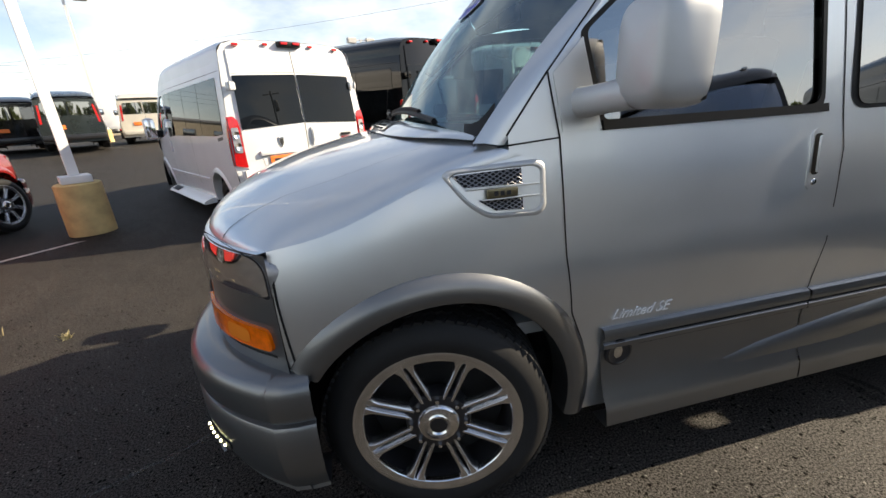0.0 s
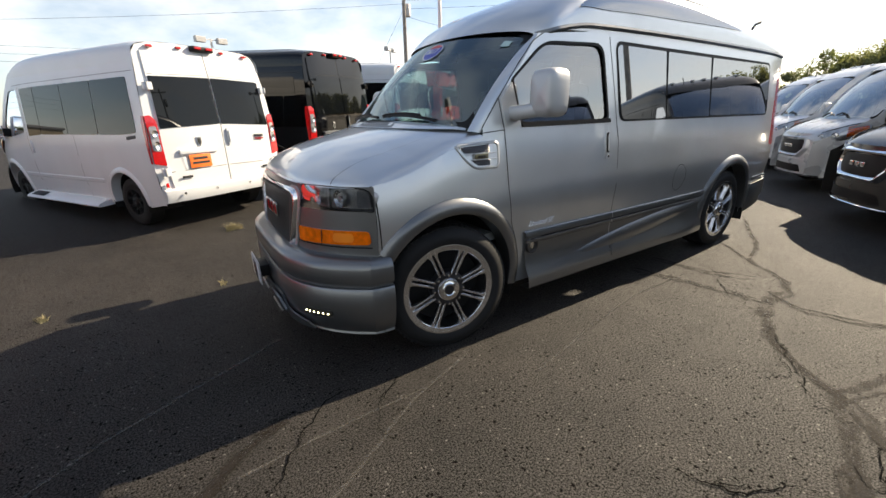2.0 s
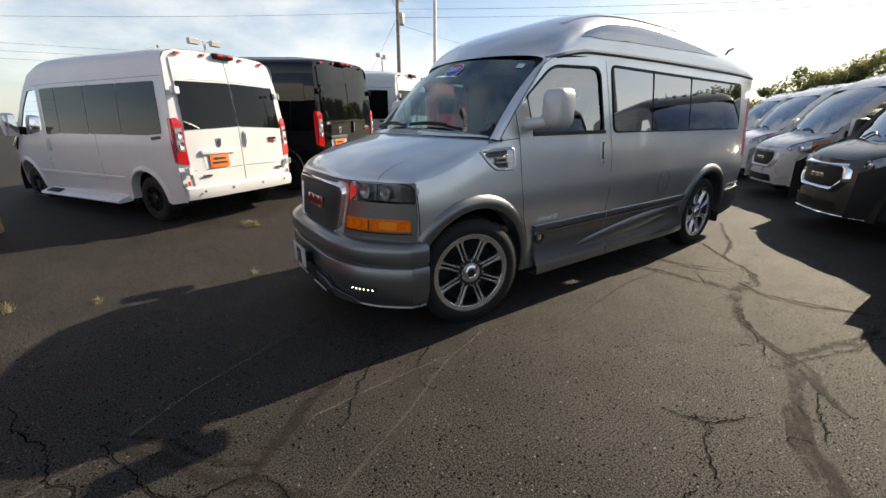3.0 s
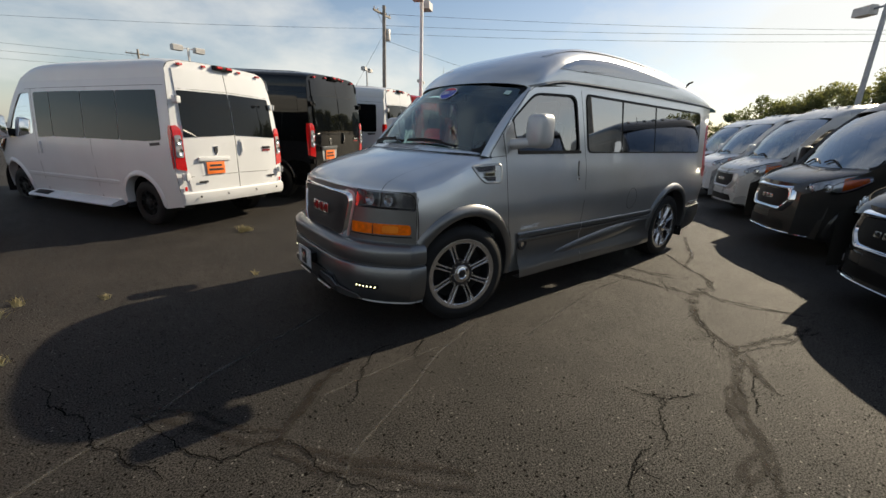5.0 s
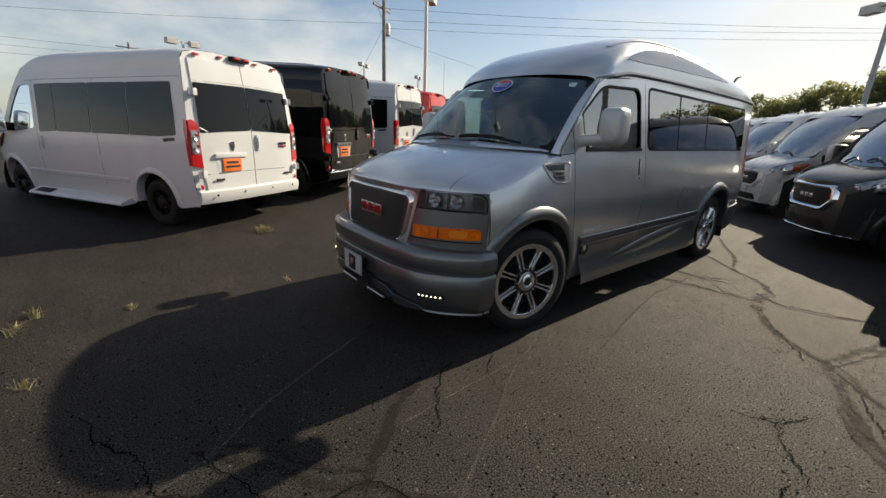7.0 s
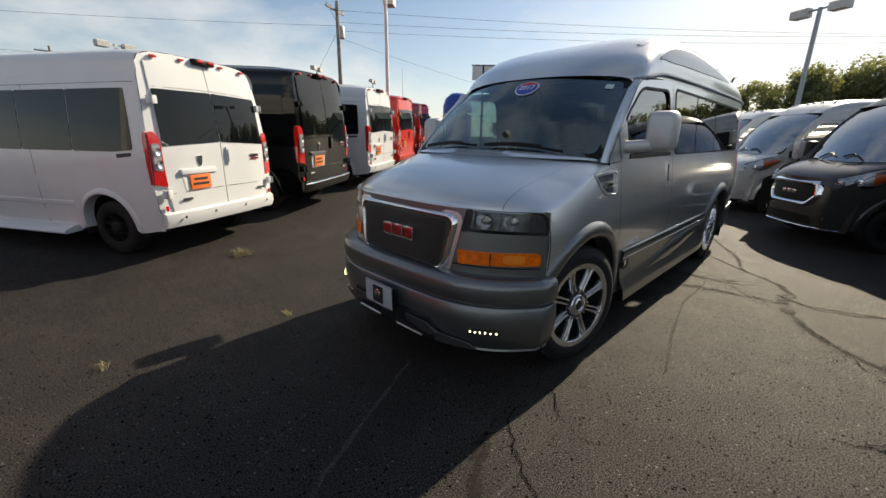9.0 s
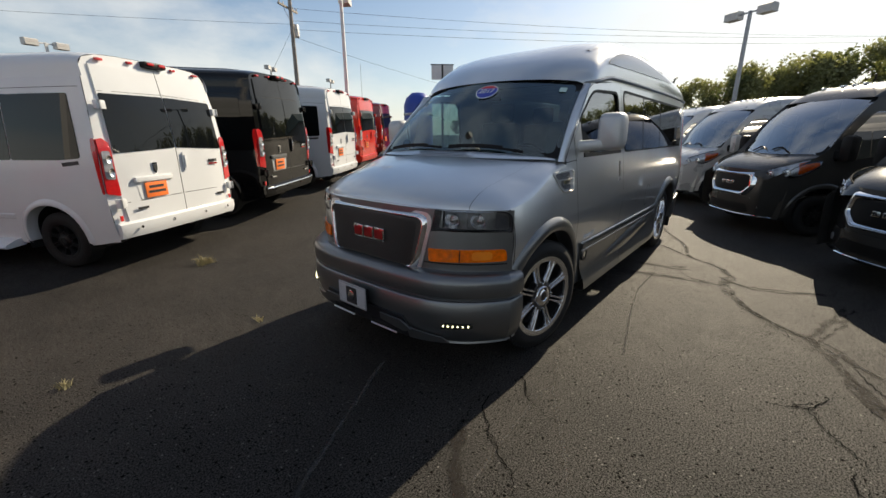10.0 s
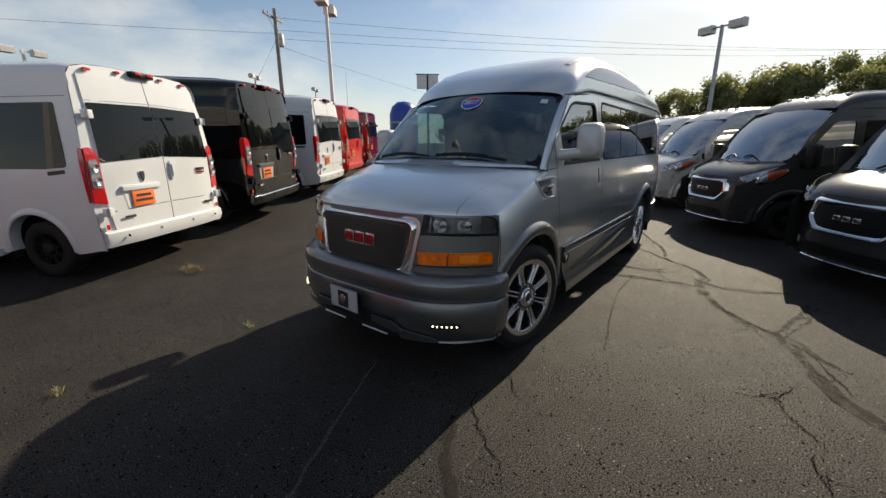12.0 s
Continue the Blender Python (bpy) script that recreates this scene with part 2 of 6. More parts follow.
def sheet(poly, fn, step=0.08, thick=0.0):
    """A convex outline in (u, v), filled and laid on a surface fn(u, v); thick gives it depth."""
    u0, u1, v0, v1 = min(p[0] for p in poly), max(p[0] for p in poly), min(p[1] for p in poly), max(p[1] for p in poly)
    bm = mesh_grid(u0, u1, v0, v1, max(1, int((u1 - u0) / step)), max(1, int((v1 - v0) / step)))
    cut(bm, poly, False)
    drape(bm, fn)
    if thick:
        thicken(bm, thick)
    return bm


def thicken(bm, t, centre=(2.2, 0, 1.0)):
    """Give a skin depth, inwards, towards the middle of its thing."""
    bmesh.ops.recalc_face_normals(bm, faces=bm.faces)
    c = sum((v.co for v in bm.verts), Vector()) / max(1, len(bm.verts))
    turn = sum(f.normal.dot(f.calc_center_median() - Vector(centre)) * f.calc_area() for f in bm.faces)
    bm.normal_update()
    k = -1 if turn > 0 else 1
    move = {v: v.normal.copy() for v in bm.verts}
    old = list(bm.faces)
    edge = [e for e in bm.edges if len(e.link_faces) == 1]
    twin = {v: bm.verts.new(v.co + n * k * t) for v, n in move.items()}
    for f in old:
        bm.faces.new([twin[v] for v in reversed(f.verts)])
    for e in edge:
        a, b = e.verts
        bm.faces.new((a, b, twin[b], twin[a]))
    return bm


def ring(outer, inner, fn, thick=0.0):
    """The band between two outlines of as many points, laid on fn."""
    bm = bmesh.new()
    n = len(outer)
    steps = 3
    rows = []
    for s in range(steps + 1):
        t = s / steps
        rows.append([bm.verts.new(fn(o[0] + (i[0] - o[0]) * t, o[1] + (i[1] - o[1]) * t)) for o, i in zip(outer, inner)])
    for s in range(steps):
        for k in range(n):
            bm.faces.new((rows[s][k], rows[s][(k + 1) % n], rows[s + 1][(k + 1) % n], rows[s + 1][k]))
    if thick:
        thicken(bm, thick)
    return bm


def rim(outer, inner, fn, offs):
    """A rounded frame between two outlines; offs: how far each step stands off the surface."""
    bm = bmesh.new()
    n, m = len(outer), len(offs) - 1
    rows = [[bm.verts.new(fn(o[0] + (i[0] - o[0]) * s / m, o[1] + (i[1] - o[1]) * s / m, offs[s])) for o, i in zip(outer, inner)] for s in range(m + 1)]
    for s in range(m):
        for k in range(n):
            bm.faces.new((rows[s][k], rows[s][(k + 1) % n], rows[s + 1][(k + 1) % n], rows[s + 1][k]))
    return bm


def drape(bm, fn):
    for v in bm.verts:
        v.co = Vector(fn(v.co.x, v.co.y))
    return bm


def loft(rows, closed=False, caps=False, bm=None):
    """A skin over rows of points, all of one length."""
    bm = bm or bmesh.new()
    vs = [[bm.verts.new(p) for p in r] for r in rows]
    n = len(vs[0])
    for i in range(len(vs) - 1):
        for j in range(n if closed else n - 1):
            bm.faces.new((vs[i][j], vs[i][(j + 1) % n], vs[i + 1][(j + 1) % n], vs[i + 1][j]))
    if caps:
        bm.faces.new(vs[0])
        bm.faces.new(vs[-1])
    return bm


def tube(pts, r, seg=8, bm=None, r2=None, caps=True):
    """A round bar along points; r2 is the radius at its end."""
    pts = [Vector(p) for p in pts]
    rows = []
    for i, p in enumerate(pts):
        d = (pts[min(i + 1, len(pts) - 1)] - pts[max(i - 1, 0)]).normalized()
        a = d.orthogonal().normalized() if abs(d.z) > 0.99 else d.cross(Vector((0, 0, 1))).normalized()
        b = d.cross(a)
        rr = r + ((r2 if r2 is not None else r) - r) * i / max(1, len(pts) - 1)
        rows.append([p + a * rr * math.cos(2 * math.pi * k / seg) + b * rr * math.sin(2 * math.pi * k / seg) for k in range(seg)])
    return loft(rows, True, caps, bm)


def lathe(profile, seg=32, bm=None, m=None):
    """Turn (radius, height) pairs about the y axis: height runs along y."""
    m = m or Matrix()
    rows = [[m @ Vector((r * math.cos(2 * math.pi * k / seg), h, r * math.sin(2 * math.pi * k / seg))) for k in range(seg)] for r, h in profile]
    return loft(rows, True, False, bm)


def block(size, at=(0, 0, 0), bevel=0.0, bm=None, m=None, seg=2):
    """A box with softened edges, added to bm."""
    b = bmesh.new()
    bmesh.ops.create_cube(b, size=1)
    for v in b.verts:
        v.co = Vector((v.co.x * size[0], v.co.y * size[1], v.co.z * size[2]))
    if bevel:
        bmesh.ops.bevel(b, geom=b.edges[:] + b.verts[:], offset=bevel, segments=seg, profile=0.6, affect="EDGES")
    mm = Matrix.Translation(at) @ (m or Matrix())
    b.transform(mm)
    if bm is None:
        return b
    me = bpy.data.meshes.new("t")
    b.to_mesh(me)
    b.free()
    bm.from_mesh(me)
    bpy.data.meshes.remove(me)
    return bm


def lettering(text, size, m, depth=0.003, shear=0.0):
    """Words in the built-in font as a mesh, at the pose m."""
    cu = bpy.data.curves.new("t", "FONT")
    cu.body, cu.size, cu.extrude, cu.shear = text, size, depth, shear
    cu.align_x, cu.align_y = "CENTER", "CENTER"
    ob = new("t", cu)
    me = bpy.data.meshes.new_from_object(ob.evaluated_get(bpy.context.evaluated_depsgraph_get()))
    bpy.data.objects.remove(ob)
    bpy.data.curves.remove(cu)
    bm = bmesh.new()
    bm.from_mesh(me)
    bpy.data.meshes.remove(me)
    bm.transform(m)
    return bm

# ---- the silver conversion van: x runs to its rear, -y is the driver's side ----
REAR = 4.42
# "dull" is the same silver, darkened in colour to stand for shade
PAINT = {"main": SILVER, "dull": SILVER_SHADED}
SIDE_Z = [(0.22, 0.970), (0.45, 0.985), (0.66, 0.999), (0.80, 1.0145), (0.86, 1.019), (0.92, 1.0185), (1.0, 1.011), (1.2, 0.992), (1.3, 0.979), (1.6, 0.953), (1.88, 0.925), (2.0, 0.905)]
HOOD_Z = [(-0.745, 1.078), (-0.738, 1.098), (-0.72, 1.120), (-0.69, 1.145), (-0.62, 1.185), (-0.50, 1.232), (-0.35, 1.274), (0.0, 1.340), (0.12, 1.360), (0.3, 1.380), (0.5, 1.39)]


def hood_power(x):
    """How square the hood is across: rounder at the nose, fuller towards the cowl."""
    return 2.3 + 1.1 * min(1, max(0, (x + 0.30) / 0.5))


def side_y(x, z):
    """Half the width of the van at x and height z."""
    y = interp(z, SIDE_Z)
    if x < -0.05:
        y -= 0.25 * (-0.05 - x) ** 2.2
    if x > 3.7:
        y -= 0.045 * ((x - 3.7) / 0.72) ** 2.5
    if x < 0.40:
        # the fender tucks in under its shoulder
        low = fender_top(x) - 0.24
        y -= 0.02 * min(1, (0.40 - x) / 0.3) * min(1, max(0, (z - low) / 0.24)) ** 3
    if z > 1.3 and x < 1.2:
        y -= 0.03 * (z - 1.3) / 0.6 * (1.2 - x)
    return y


def fender_top(x):
    k = min(1, max(0, (x + 0.36) / 0.46))
    return 1.062 + (x + 0.50) * 0.17 + 0.074 * k * k * (3 - 2 * k)


def hood_pt(x, s):
    """The hood and fender tops: s from -1 to 1 across."""
    zc = interp(x, HOOD_Z)
    th = s * math.pi / 2
    n = 2 / hood_power(x)
    yn = math.copysign(abs(math.sin(th)) ** n, s)
    back = 0.285 * abs(yn) ** 3.9 * max(0, (0.30 - x) / 1.045)      # the nose curves back towards its corners
    ze = fender_top(x + back)
    z = ze + (zc - ze) * max(0, (max(0, math.cos(th)) ** n - 0.10) / 0.90)
    return (x + back, yn * side_y(x + back, ze), z)


def shell_y(x, z):
    """Half the width at the fender, up and over its shoulder."""
    ze, zc = fender_top(x), interp(x, HOOD_Z)
    if z <= ze or x > 0.205:
        return side_y(x, z)
    q = min(0.93, (z - ze) / (zc - ze))
    p = hood_power(x)
    return side_y(x, ze) * (1 - q ** p) ** (1 / p)


def face_x(y, z):
    """The front face between hood and bumper."""
    return -0.785 + 0.29 * (abs(y) / 0.95) ** 3.7 + 0.10 * max(0, z - 0.75) * max(0, 1 - (abs(y) / 0.98) ** 6)


def windshield_pt(y, t, off=0.0):
    """t from 0 at the cowl to 1 at the roof; y in units of half the width."""
    w = 0.935 + (0.832 - 0.935) * t
    yy = y * w
    x0 = 0.05 + 0.11 * abs(y) ** 2.2
    x1 = 0.50 + 0.235 * abs(y) ** 2.2
    z = (1.362 - 0.042 * y * y) * (1 - t) + (1.905 - 0.05 * y * y) * t
    bow = 0.035 * math.sin(math.pi * t)
    return Vector((x0 + (x1 - x0) * t - bow * 0.7 - off * 0.72, yy, z + bow * 0.6 + off * 0.69))


ROOF_C = [(0.49, 1.905), (0.56, 1.965), (0.68, 2.05), (0.85, 2.13), (1.1, 2.215), (1.4, 2.285), (1.9, 2.32), (2.6, 2.305), (3.3, 2.25), (3.9, 2.15), (4.25, 2.06), (4.42, 1.99)]


def roof_pt(x, s):
    """The raised roof: s from -1 at the driver's gutter to 1."""
    zc = interp(x, ROOF_C)
    k = min(1, max(0, (x - 0.49) / 0.62))
    ze = 1.895 - 0.042 * (1 - k) ** 2
    w = 0.835 + (side_y(max(x, 1.0), 1.895) - 0.004 - 0.835) * min(1, k * 5) ** 0.5
    th = s * math.pi / 2
    n = 2 / (2.7 + 1.5 * k)
    yn = abs(math.sin(th)) ** n
    return Vector((x + 0.24 * yn ** 2.2 * (1 - k), w * math.copysign(yn, s), ze + (zc - ze) * max(0, math.cos(th)) ** n))


def wheel(parent, at, r, rim_r, width, s, fancy=True, spoke_mat=None, steer=0):
    """A wheel whose outer face looks along s * y; steer turns it, in degrees."""
    w = thing_part("wheel", parent, at)
    w.rotation_euler = (0, 0, radians(steer))
    prof = [(rim_r - 0.012, 0.47), (rim_r + 0.012, 0.51), (rim_r + 0.04, 0.535), (r - 0.05, 0.52), (r - 0.02, 0.46), (r - 0.007, 0.40), (r - 0.006, 0.0), (r - 0.007, -0.40), (r - 0.02, -0.46), (r - 0.05, -0.52), (rim_r - 0.01, -0.5)]
    tyre = lathe([(a, s * b * width) for a, b in prof], 56)
    if fancy:
        tread = bmesh.new()
        for k in range(72):
            a = 2 * math.pi * k / 72
            for yy, wd, sk, ph in ((-0.34, 0.17, 0.35, 0), (-0.12, 0.20, 0.9, 0.02), (0.12, 0.20, 0.9, 0.04), (0.34, 0.17, 0.35, 0.02)):
                block((0.027, width * wd, 0.010), ((r - 0.004) * math.cos(a + ph), yy * width, (r - 0.004) * math.sin(a + ph)), 0, tread, Matrix.Rotation(-a - ph + math.pi / 2, 4, "Y") @ Matrix.Rotation(sk * (1 if yy > 0 else -1), 4, "Z"))
    ty = part("tyre", tyre, RUBBER, w)
    if fancy:
        part("tread", tread, RUBBER, ty, "grooved tyre tread", False, kind="stuff")
    o = s * width * 0.5
    sp = spoke_mat or (ALLOY if fancy else TRIM)
    # the bright flat ring, rolled into the lip
    part("rim", lathe([(rim_r + 0.004, o * 0.90), (rim_r + 0.006, o * 0.985), (rim_r - 0.002, o * 1.0), (rim_r - 0.010, o * 0.985), (rim_r - 0.030, o * 0.965), (rim_r - 0.033, o * 0.94), (rim_r - 0.034, o * 0.80)], 56), sp, w)
    part("barrel", lathe([(rim_r - 0.030, o * 0.80), (rim_r - 0.036, o * 0.55), (rim_r - 0.05, -o * 0.8)], 40), GUN if fancy else UNDER, w)
    part("brake_disc", lathe([(0.01, o * 0.15), (rim_r * 0.55, o * 0.12), (rim_r - 0.052, o * 0.1)], 32), UNDER, w)
    r_in, r_out = rim_r * 0.30, rim_r - 0.018
    for k in range(8):
        a = 2 * math.pi * k / 8 + math.pi / 8
        m = Matrix.Rotation(-a, 4, "Y")
        bm = bmesh.new()
        for q in (-1, 1):
            rows = []
            for f in (0, 0.2, 0.45, 0.68, 0.80, 0.90, 1.0):
                rr = r_in + (r_out - r_in) * f
                yy = o * (0.84 + 0.125 * f)
                c0 = 0.0075 * (1 - max(0, (f - 0.68) / 0.32) ** 2) + 0.0005      # slot side
                c1 = 0.0215 + 0.003 * f + 0.028 * max(0, (f - 0.74) / 0.26) ** 1.7     # outer side, flaring into the ring
                rows.append([m @ Vector((rr, yy - s * 0.04, q * c0)), m @ Vector((rr, yy - s * 0.004, q * c0)), m @ Vector((rr, yy, q * (c0 + 0.003))),
                             m @ Vector((rr, yy, q * (c1 - 0.003))), m @ Vector((rr, yy - s * 0.004, q * c1)), m @ Vector((rr, yy - s * 0.04, q * (c1 + 0.002)))])
            loft(rows, True, True, bm)
        part("spoke", bm, sp, w)
    part("hub_flange", lathe([(0.0, o * 0.86), (0.085, o * 0.86), (0.108, o * 0.83), (0.114, o * 0.70), (0.114, o * 0.4)], 32), GUN if fancy else TRIM, w)
    part("hub", lathe([(0.030, o * 0.985), (0.036, o * 1.02), (0.043, o * 1.02), (0.050, o * 0.98), (0.068, o * 0.955), (0.074, o * 0.90), (0.076, o * 0.82)], 16), CHROME if fancy else TRIM, w)
    part("hub_cap", lathe([(0.0, o * 0.995), (0.026, o * 0.99), (0.033, o * 0.975)], 20), GUN, w)
    for k in range(8):
        a = 2 * math.pi * k / 8
        part("lug_nut", lathe([(0.0, 0.012 * s), (0.007, 0.01 * s), (0.009, -0.02 * s)], 8, None, Matrix.Translation((0.094 * math.cos(a), o * 0.88, 0.094 * math.sin(a)))), CHROME if fancy else GUN, w)
    return w


def thing_part(name, parent, at, label=""):
    """An empty-bodied part: a plain mesh pivot that parents its pieces."""
    bm = lathe([(0.055, -0.03), (0.055, 0.03)], 10)
    ob = part(name, bm, UNDER, parent, label)
    ob.location = at
    return ob


def arch(c, r0, r1, a0, a1, s, fn, proud, n=28):
    """A fender flare round c, draped on the side fn(x, z) and swollen outwards."""
    rows = []
    for i in range(n + 1):
        a = a0 + (a1 - a0) * i / n
        row = []
        for j in range(9):
            t = j / 8
            r = r0 + (r1 - r0) * t
            x, z = c[0] + r * math.cos(a), c[1] + r * math.sin(a)
            b = proud * (1 - (abs(t * 1.15 - 0.35) / 0.8) ** 2.4) if j else proud * 0.7
            row.append((x, s * (fn(x, z) + max(-0.004, b)), z))
        x, z = c[0] + r0 * math.cos(a), c[1] + r0 * math.sin(a)
        row.insert(0, (x, s * (fn(x, z) - 0.10), z))
        rows.append(row)
    return loft(rows)


def conversion_van(m, label, main, dull):
    v = thing("conversion_van", m, label, "van")
    PAINT["main"], PAINT["dull"] = main, dull
    # body sides, with the wheel arches and door windows cut through
    door_win = rounded([(0.535, 1.345), (1.375, 1.345), (1.285, 1.822), (0.74, 1.805), (0.475, 1.59)], [0.015, 0.05, 0.09, 0.09, 0.02], 5)
    for s in (-1, 1):
        fn = lambda x, z, s=s: (x, s * side_y(x, z), z)
        bm = mesh_grid(-0.457, REAR, 0.30, 1.90, 64, 32)
        cut(bm, circle(0.0, 0.41, 0.475, 40))
        cut(bm, circle(3.43, 0.41, 0.475, 40))
        cut(bm, door_win)
        for k in range(14):
            xa, xb = -0.60 + 0.06 * k, -0.54 + 0.06 * k
            cut(bm, [(xa, fender_top(xa)), (xb, fender_top(xb)), (xb, 1.95), (xa, 1.95)])
        cut(bm, [(-0.9, 1.30), (0.205, 1.30), (0.745, 1.91), (-0.9, 1.91)])
        cut(bm, [(0.60, 1.845), (1.13, 1.892), (1.13, 1.95), (0.60, 1.95)])
        drape(bm, fn)
        part("body_side", bm, PAINT["main"], v)
        panel_lines(v, s)
        part("door_glass", sheet(rounded([(0.525, 1.33), (1.39, 1.33), (1.30, 1.835), (0.73, 1.82), (0.46, 1.60)], 0.03), lambda x, z, s=s: (x, s * (side_y(x, z) - 0.012), z), 0.15), DOOR_GLASS, v, "tinted front door glass")
        big = [(0.935 + (x - 0.935) * 1.028, 1.58 + (z - 1.58) * 1.05) for x, z in door_win]
        part("window_gasket", ring(big, [(0.935 + (x - 0.935) * 0.985, 1.58 + (z - 1.58) * 0.975) for x, z in door_win], lambda x, z, s=s: (x, s * (side_y(x, z) + 0.004), z), 0.006), TRIM, v)
        part("window_rail", sheet([(0.535, 1.322), (1.395, 1.325), (1.39, 1.352), (0.53, 1.35)], lambda x, z, s=s: (x, s * (side_y(x, z) + 0.012), z), 0.1, 0.012), TRIM, v)
        # long rear side glass in three panes
        for x0, x1, n0 in ((1.47, 2.11, 0), (2.125, 2.82, 1), (2.835, 4.08, 2)):
            f0, f1 = (0.15 if n0 == 0 else 0.03), (0.06 if n0 == 2 else 0.03)
            pts = [(x0 + (0.06 if n0 == 0 else 0.0), 1.34), (x1, 1.335), (x1 - f1 - 0.02, 1.825 - 0.01 * n0), (x0 - 0.03, 1.835 - 0.01 * n0)]
            part("side_window", sheet(rounded(pts, [0.05 if n0 == 0 else 0.008, 0.06 if n0 == 2 else 0.008, 0.06 if n0 == 2 else 0.008, 0.05 if n0 == 0 else 0.008]), lambda x, z, s=s: (x, s * (side_y(x, z) + 0.007), z), 0.16, 0.006), PRIVACY, v, "dark privacy glass")
        pts = [(1.505, 1.325), (4.10, 1.32), (4.03, 1.825), (1.425, 1.86)]
        part("side_window_seal", sheet(rounded(pts, 0.07), lambda x, z, s=s: (x, s * (side_y(x, z) + 0.002), z), 0.16), TRIM, v)
        side_trim(v, s)
        lamp_set(v, s)
        mirror(v, s)
        for x, yy, steer in ((0.0, 0.868, -12), (3.43, 0.85, 0)):
            wheel(v, (x, s * yy, 0.393), 0.394, 0.288, 0.27, s, steer=steer)
        part("rear_tail_light", sheet(rounded([(4.31, 1.0), (4.415, 1.0), (4.405, 1.70), (4.33, 1.68)], 0.03), lambda x, z, s=s: (x, s * (side_y(x, z) + 0.005), z), 0.05, 0.01), RED_LENS, v, "red tail light")
    # hood and fender tops in one skin
    bm = mesh_grid(0, 1, -1, 1, 34, 56)
    drape(bm, lambda u, t: hood_pt(-0.745 + (0.82 + 0.20 * abs(t) ** 4) * u ** 1.5, t))
    part("hood", bm, PAINT["main"], v)
    for s in (-1, 1):
        rows = []
        for i in range(25):
            u = i / 24
            x = -0.742 + 0.80 * u ** 1.5
            q = 0.585 - 0.07 * min(1, u * 2.2) + 0.05 * u
            a, b = Vector(hood_pt(x, s * q)), Vector(hood_pt(x, s * (q + 0.004 * max(0.22, 1 - 1.6 * u))))
            rows.append([a + Vector((0, 0, 0.0015)), b + Vector((0, 0, 0.0015))])
        part("hood_gap", loft(rows), GAP, v)
    front_end(v)
    windshield(v)
    # raised roof
    bm = mesh_grid(0.49, REAR, -1, 1, 48, 40)
    drape(bm, lambda x, t: roof_pt(x, t))
    part("raised_roof", bm, PAINT["main"], v)
    for s in (-1, 1):
        rows = []
        for i in range(50):
            x = 0.49 + (REAR - 0.51) * i / 49
            p = roof_pt(x, s * 0.995)
            rows.append([p + Vector((0, s * o, dz)) for o, dz in ((-0.004, 0.018), (0.016, 0.014), (0.02, 0.0), (0.014, -0.014), (-0.004, -0.016))])
        part("roof_gutter", loft(rows), PAINT["dull"], v)
        win = rounded([(1.00, 0.875), (1.30, 0.745), (1.9, 0.705), (3.35, 0.875), (2.2, 0.93), (1.3, 0.93)], [0.05, 0.2, 0.5, 0.1, 0.4, 0.1], 5)
        part("roof_window", sheet(win, lambda x, t, s=s: roof_pt(x, s * t) + Vector((0, s * 0.006, 0.004)), 0.07), PRIVACY, v, "dark glass band in the raised roof")
        # roof rib and rail end
        rows = []
        for i in range(40):
            x = 0.98 + (REAR - 1.2) * i / 39
            h = 0.42 + 0.02 * i / 39
            p = roof_pt(x, s * h)
            k = 0.008 * min(1, i / 5) * min(1, (39 - i) / 5)
            rows.append([p + Vector((0, s * o, dz)) for o, dz in ((-0.05, -0.002), (-0.02, k), (0.02, k), (0.05, -0.012))])
        part("roof_rib", loft(rows), PAINT["main"], v)
        part("roof_rack_foot", tube([roof_pt(3.55, s * 0.72) - Vector((0, 0, 0.02)), roof_pt(3.62, s * 0.72) + Vector((0, 0, 0.05)), roof_pt(3.72, s * 0.72) + Vector((0, 0, 0.09))], 0.012, 8), TRIM, v)
    # rear closing wall, floor, bulkhead
    rows = []
    for z in [0.3 + 1.58 * i / 16 for i in range(17)]:
        w = side_y(REAR, z)
        rows.append([(REAR + 0.03 * math.cos(t * math.pi / 2) , w * t, z) for t in [(-8 + k) / 8 for k in range(17)]])
    part("rear_wall", loft(rows), PAINT["main"], v)
    for sg in (-1, 1):
        part("rear_glass", sheet(rounded([(sg * 0.03, 1.30), (sg * 0.80, 1.30), (sg * 0.72, 1.78), (sg * 0.03, 1.80)], 0.05, 3), lambda y, z: (REAR + 0.03 * math.cos(y / 0.9 * math.pi / 2) + 0.008, y, z), 0.2, 0.005), PRIVACY, v, "dark rear door glass")
        part("rear_lamp", sheet(rounded([(sg * 0.83, 1.02), (sg * 0.90, 1.02), (sg * 0.825, 1.70), (sg * 0.77, 1.68)], 0.02, 2), lambda y, z: (REAR + 0.03 * math.cos(y / 0.95 * math.pi / 2) + 0.012, y, z), 0.1, 0.01), RED_LENS, v)
    part("rear_door_gap", block((0.004, 0.008, 1.25), (REAR + 0.031, 0, 1.2)), GAP, v)
    part("rear_plate", block((0.008, 0.30, 0.15), (REAR + 0.038, -0.35, 0.88), 0.002), ORANGE_PLATE, v, "orange dealer plate")
    part("rear_bumper", block((0.16, 1.9, 0.2), (REAR + 0.06, 0, 0.50), 0.05), PAINT["dull"], v)
    part("underbody", block((4.6, 1.5, 0.14), (2.0, 0, 0.36), 0.02), UNDER, v)
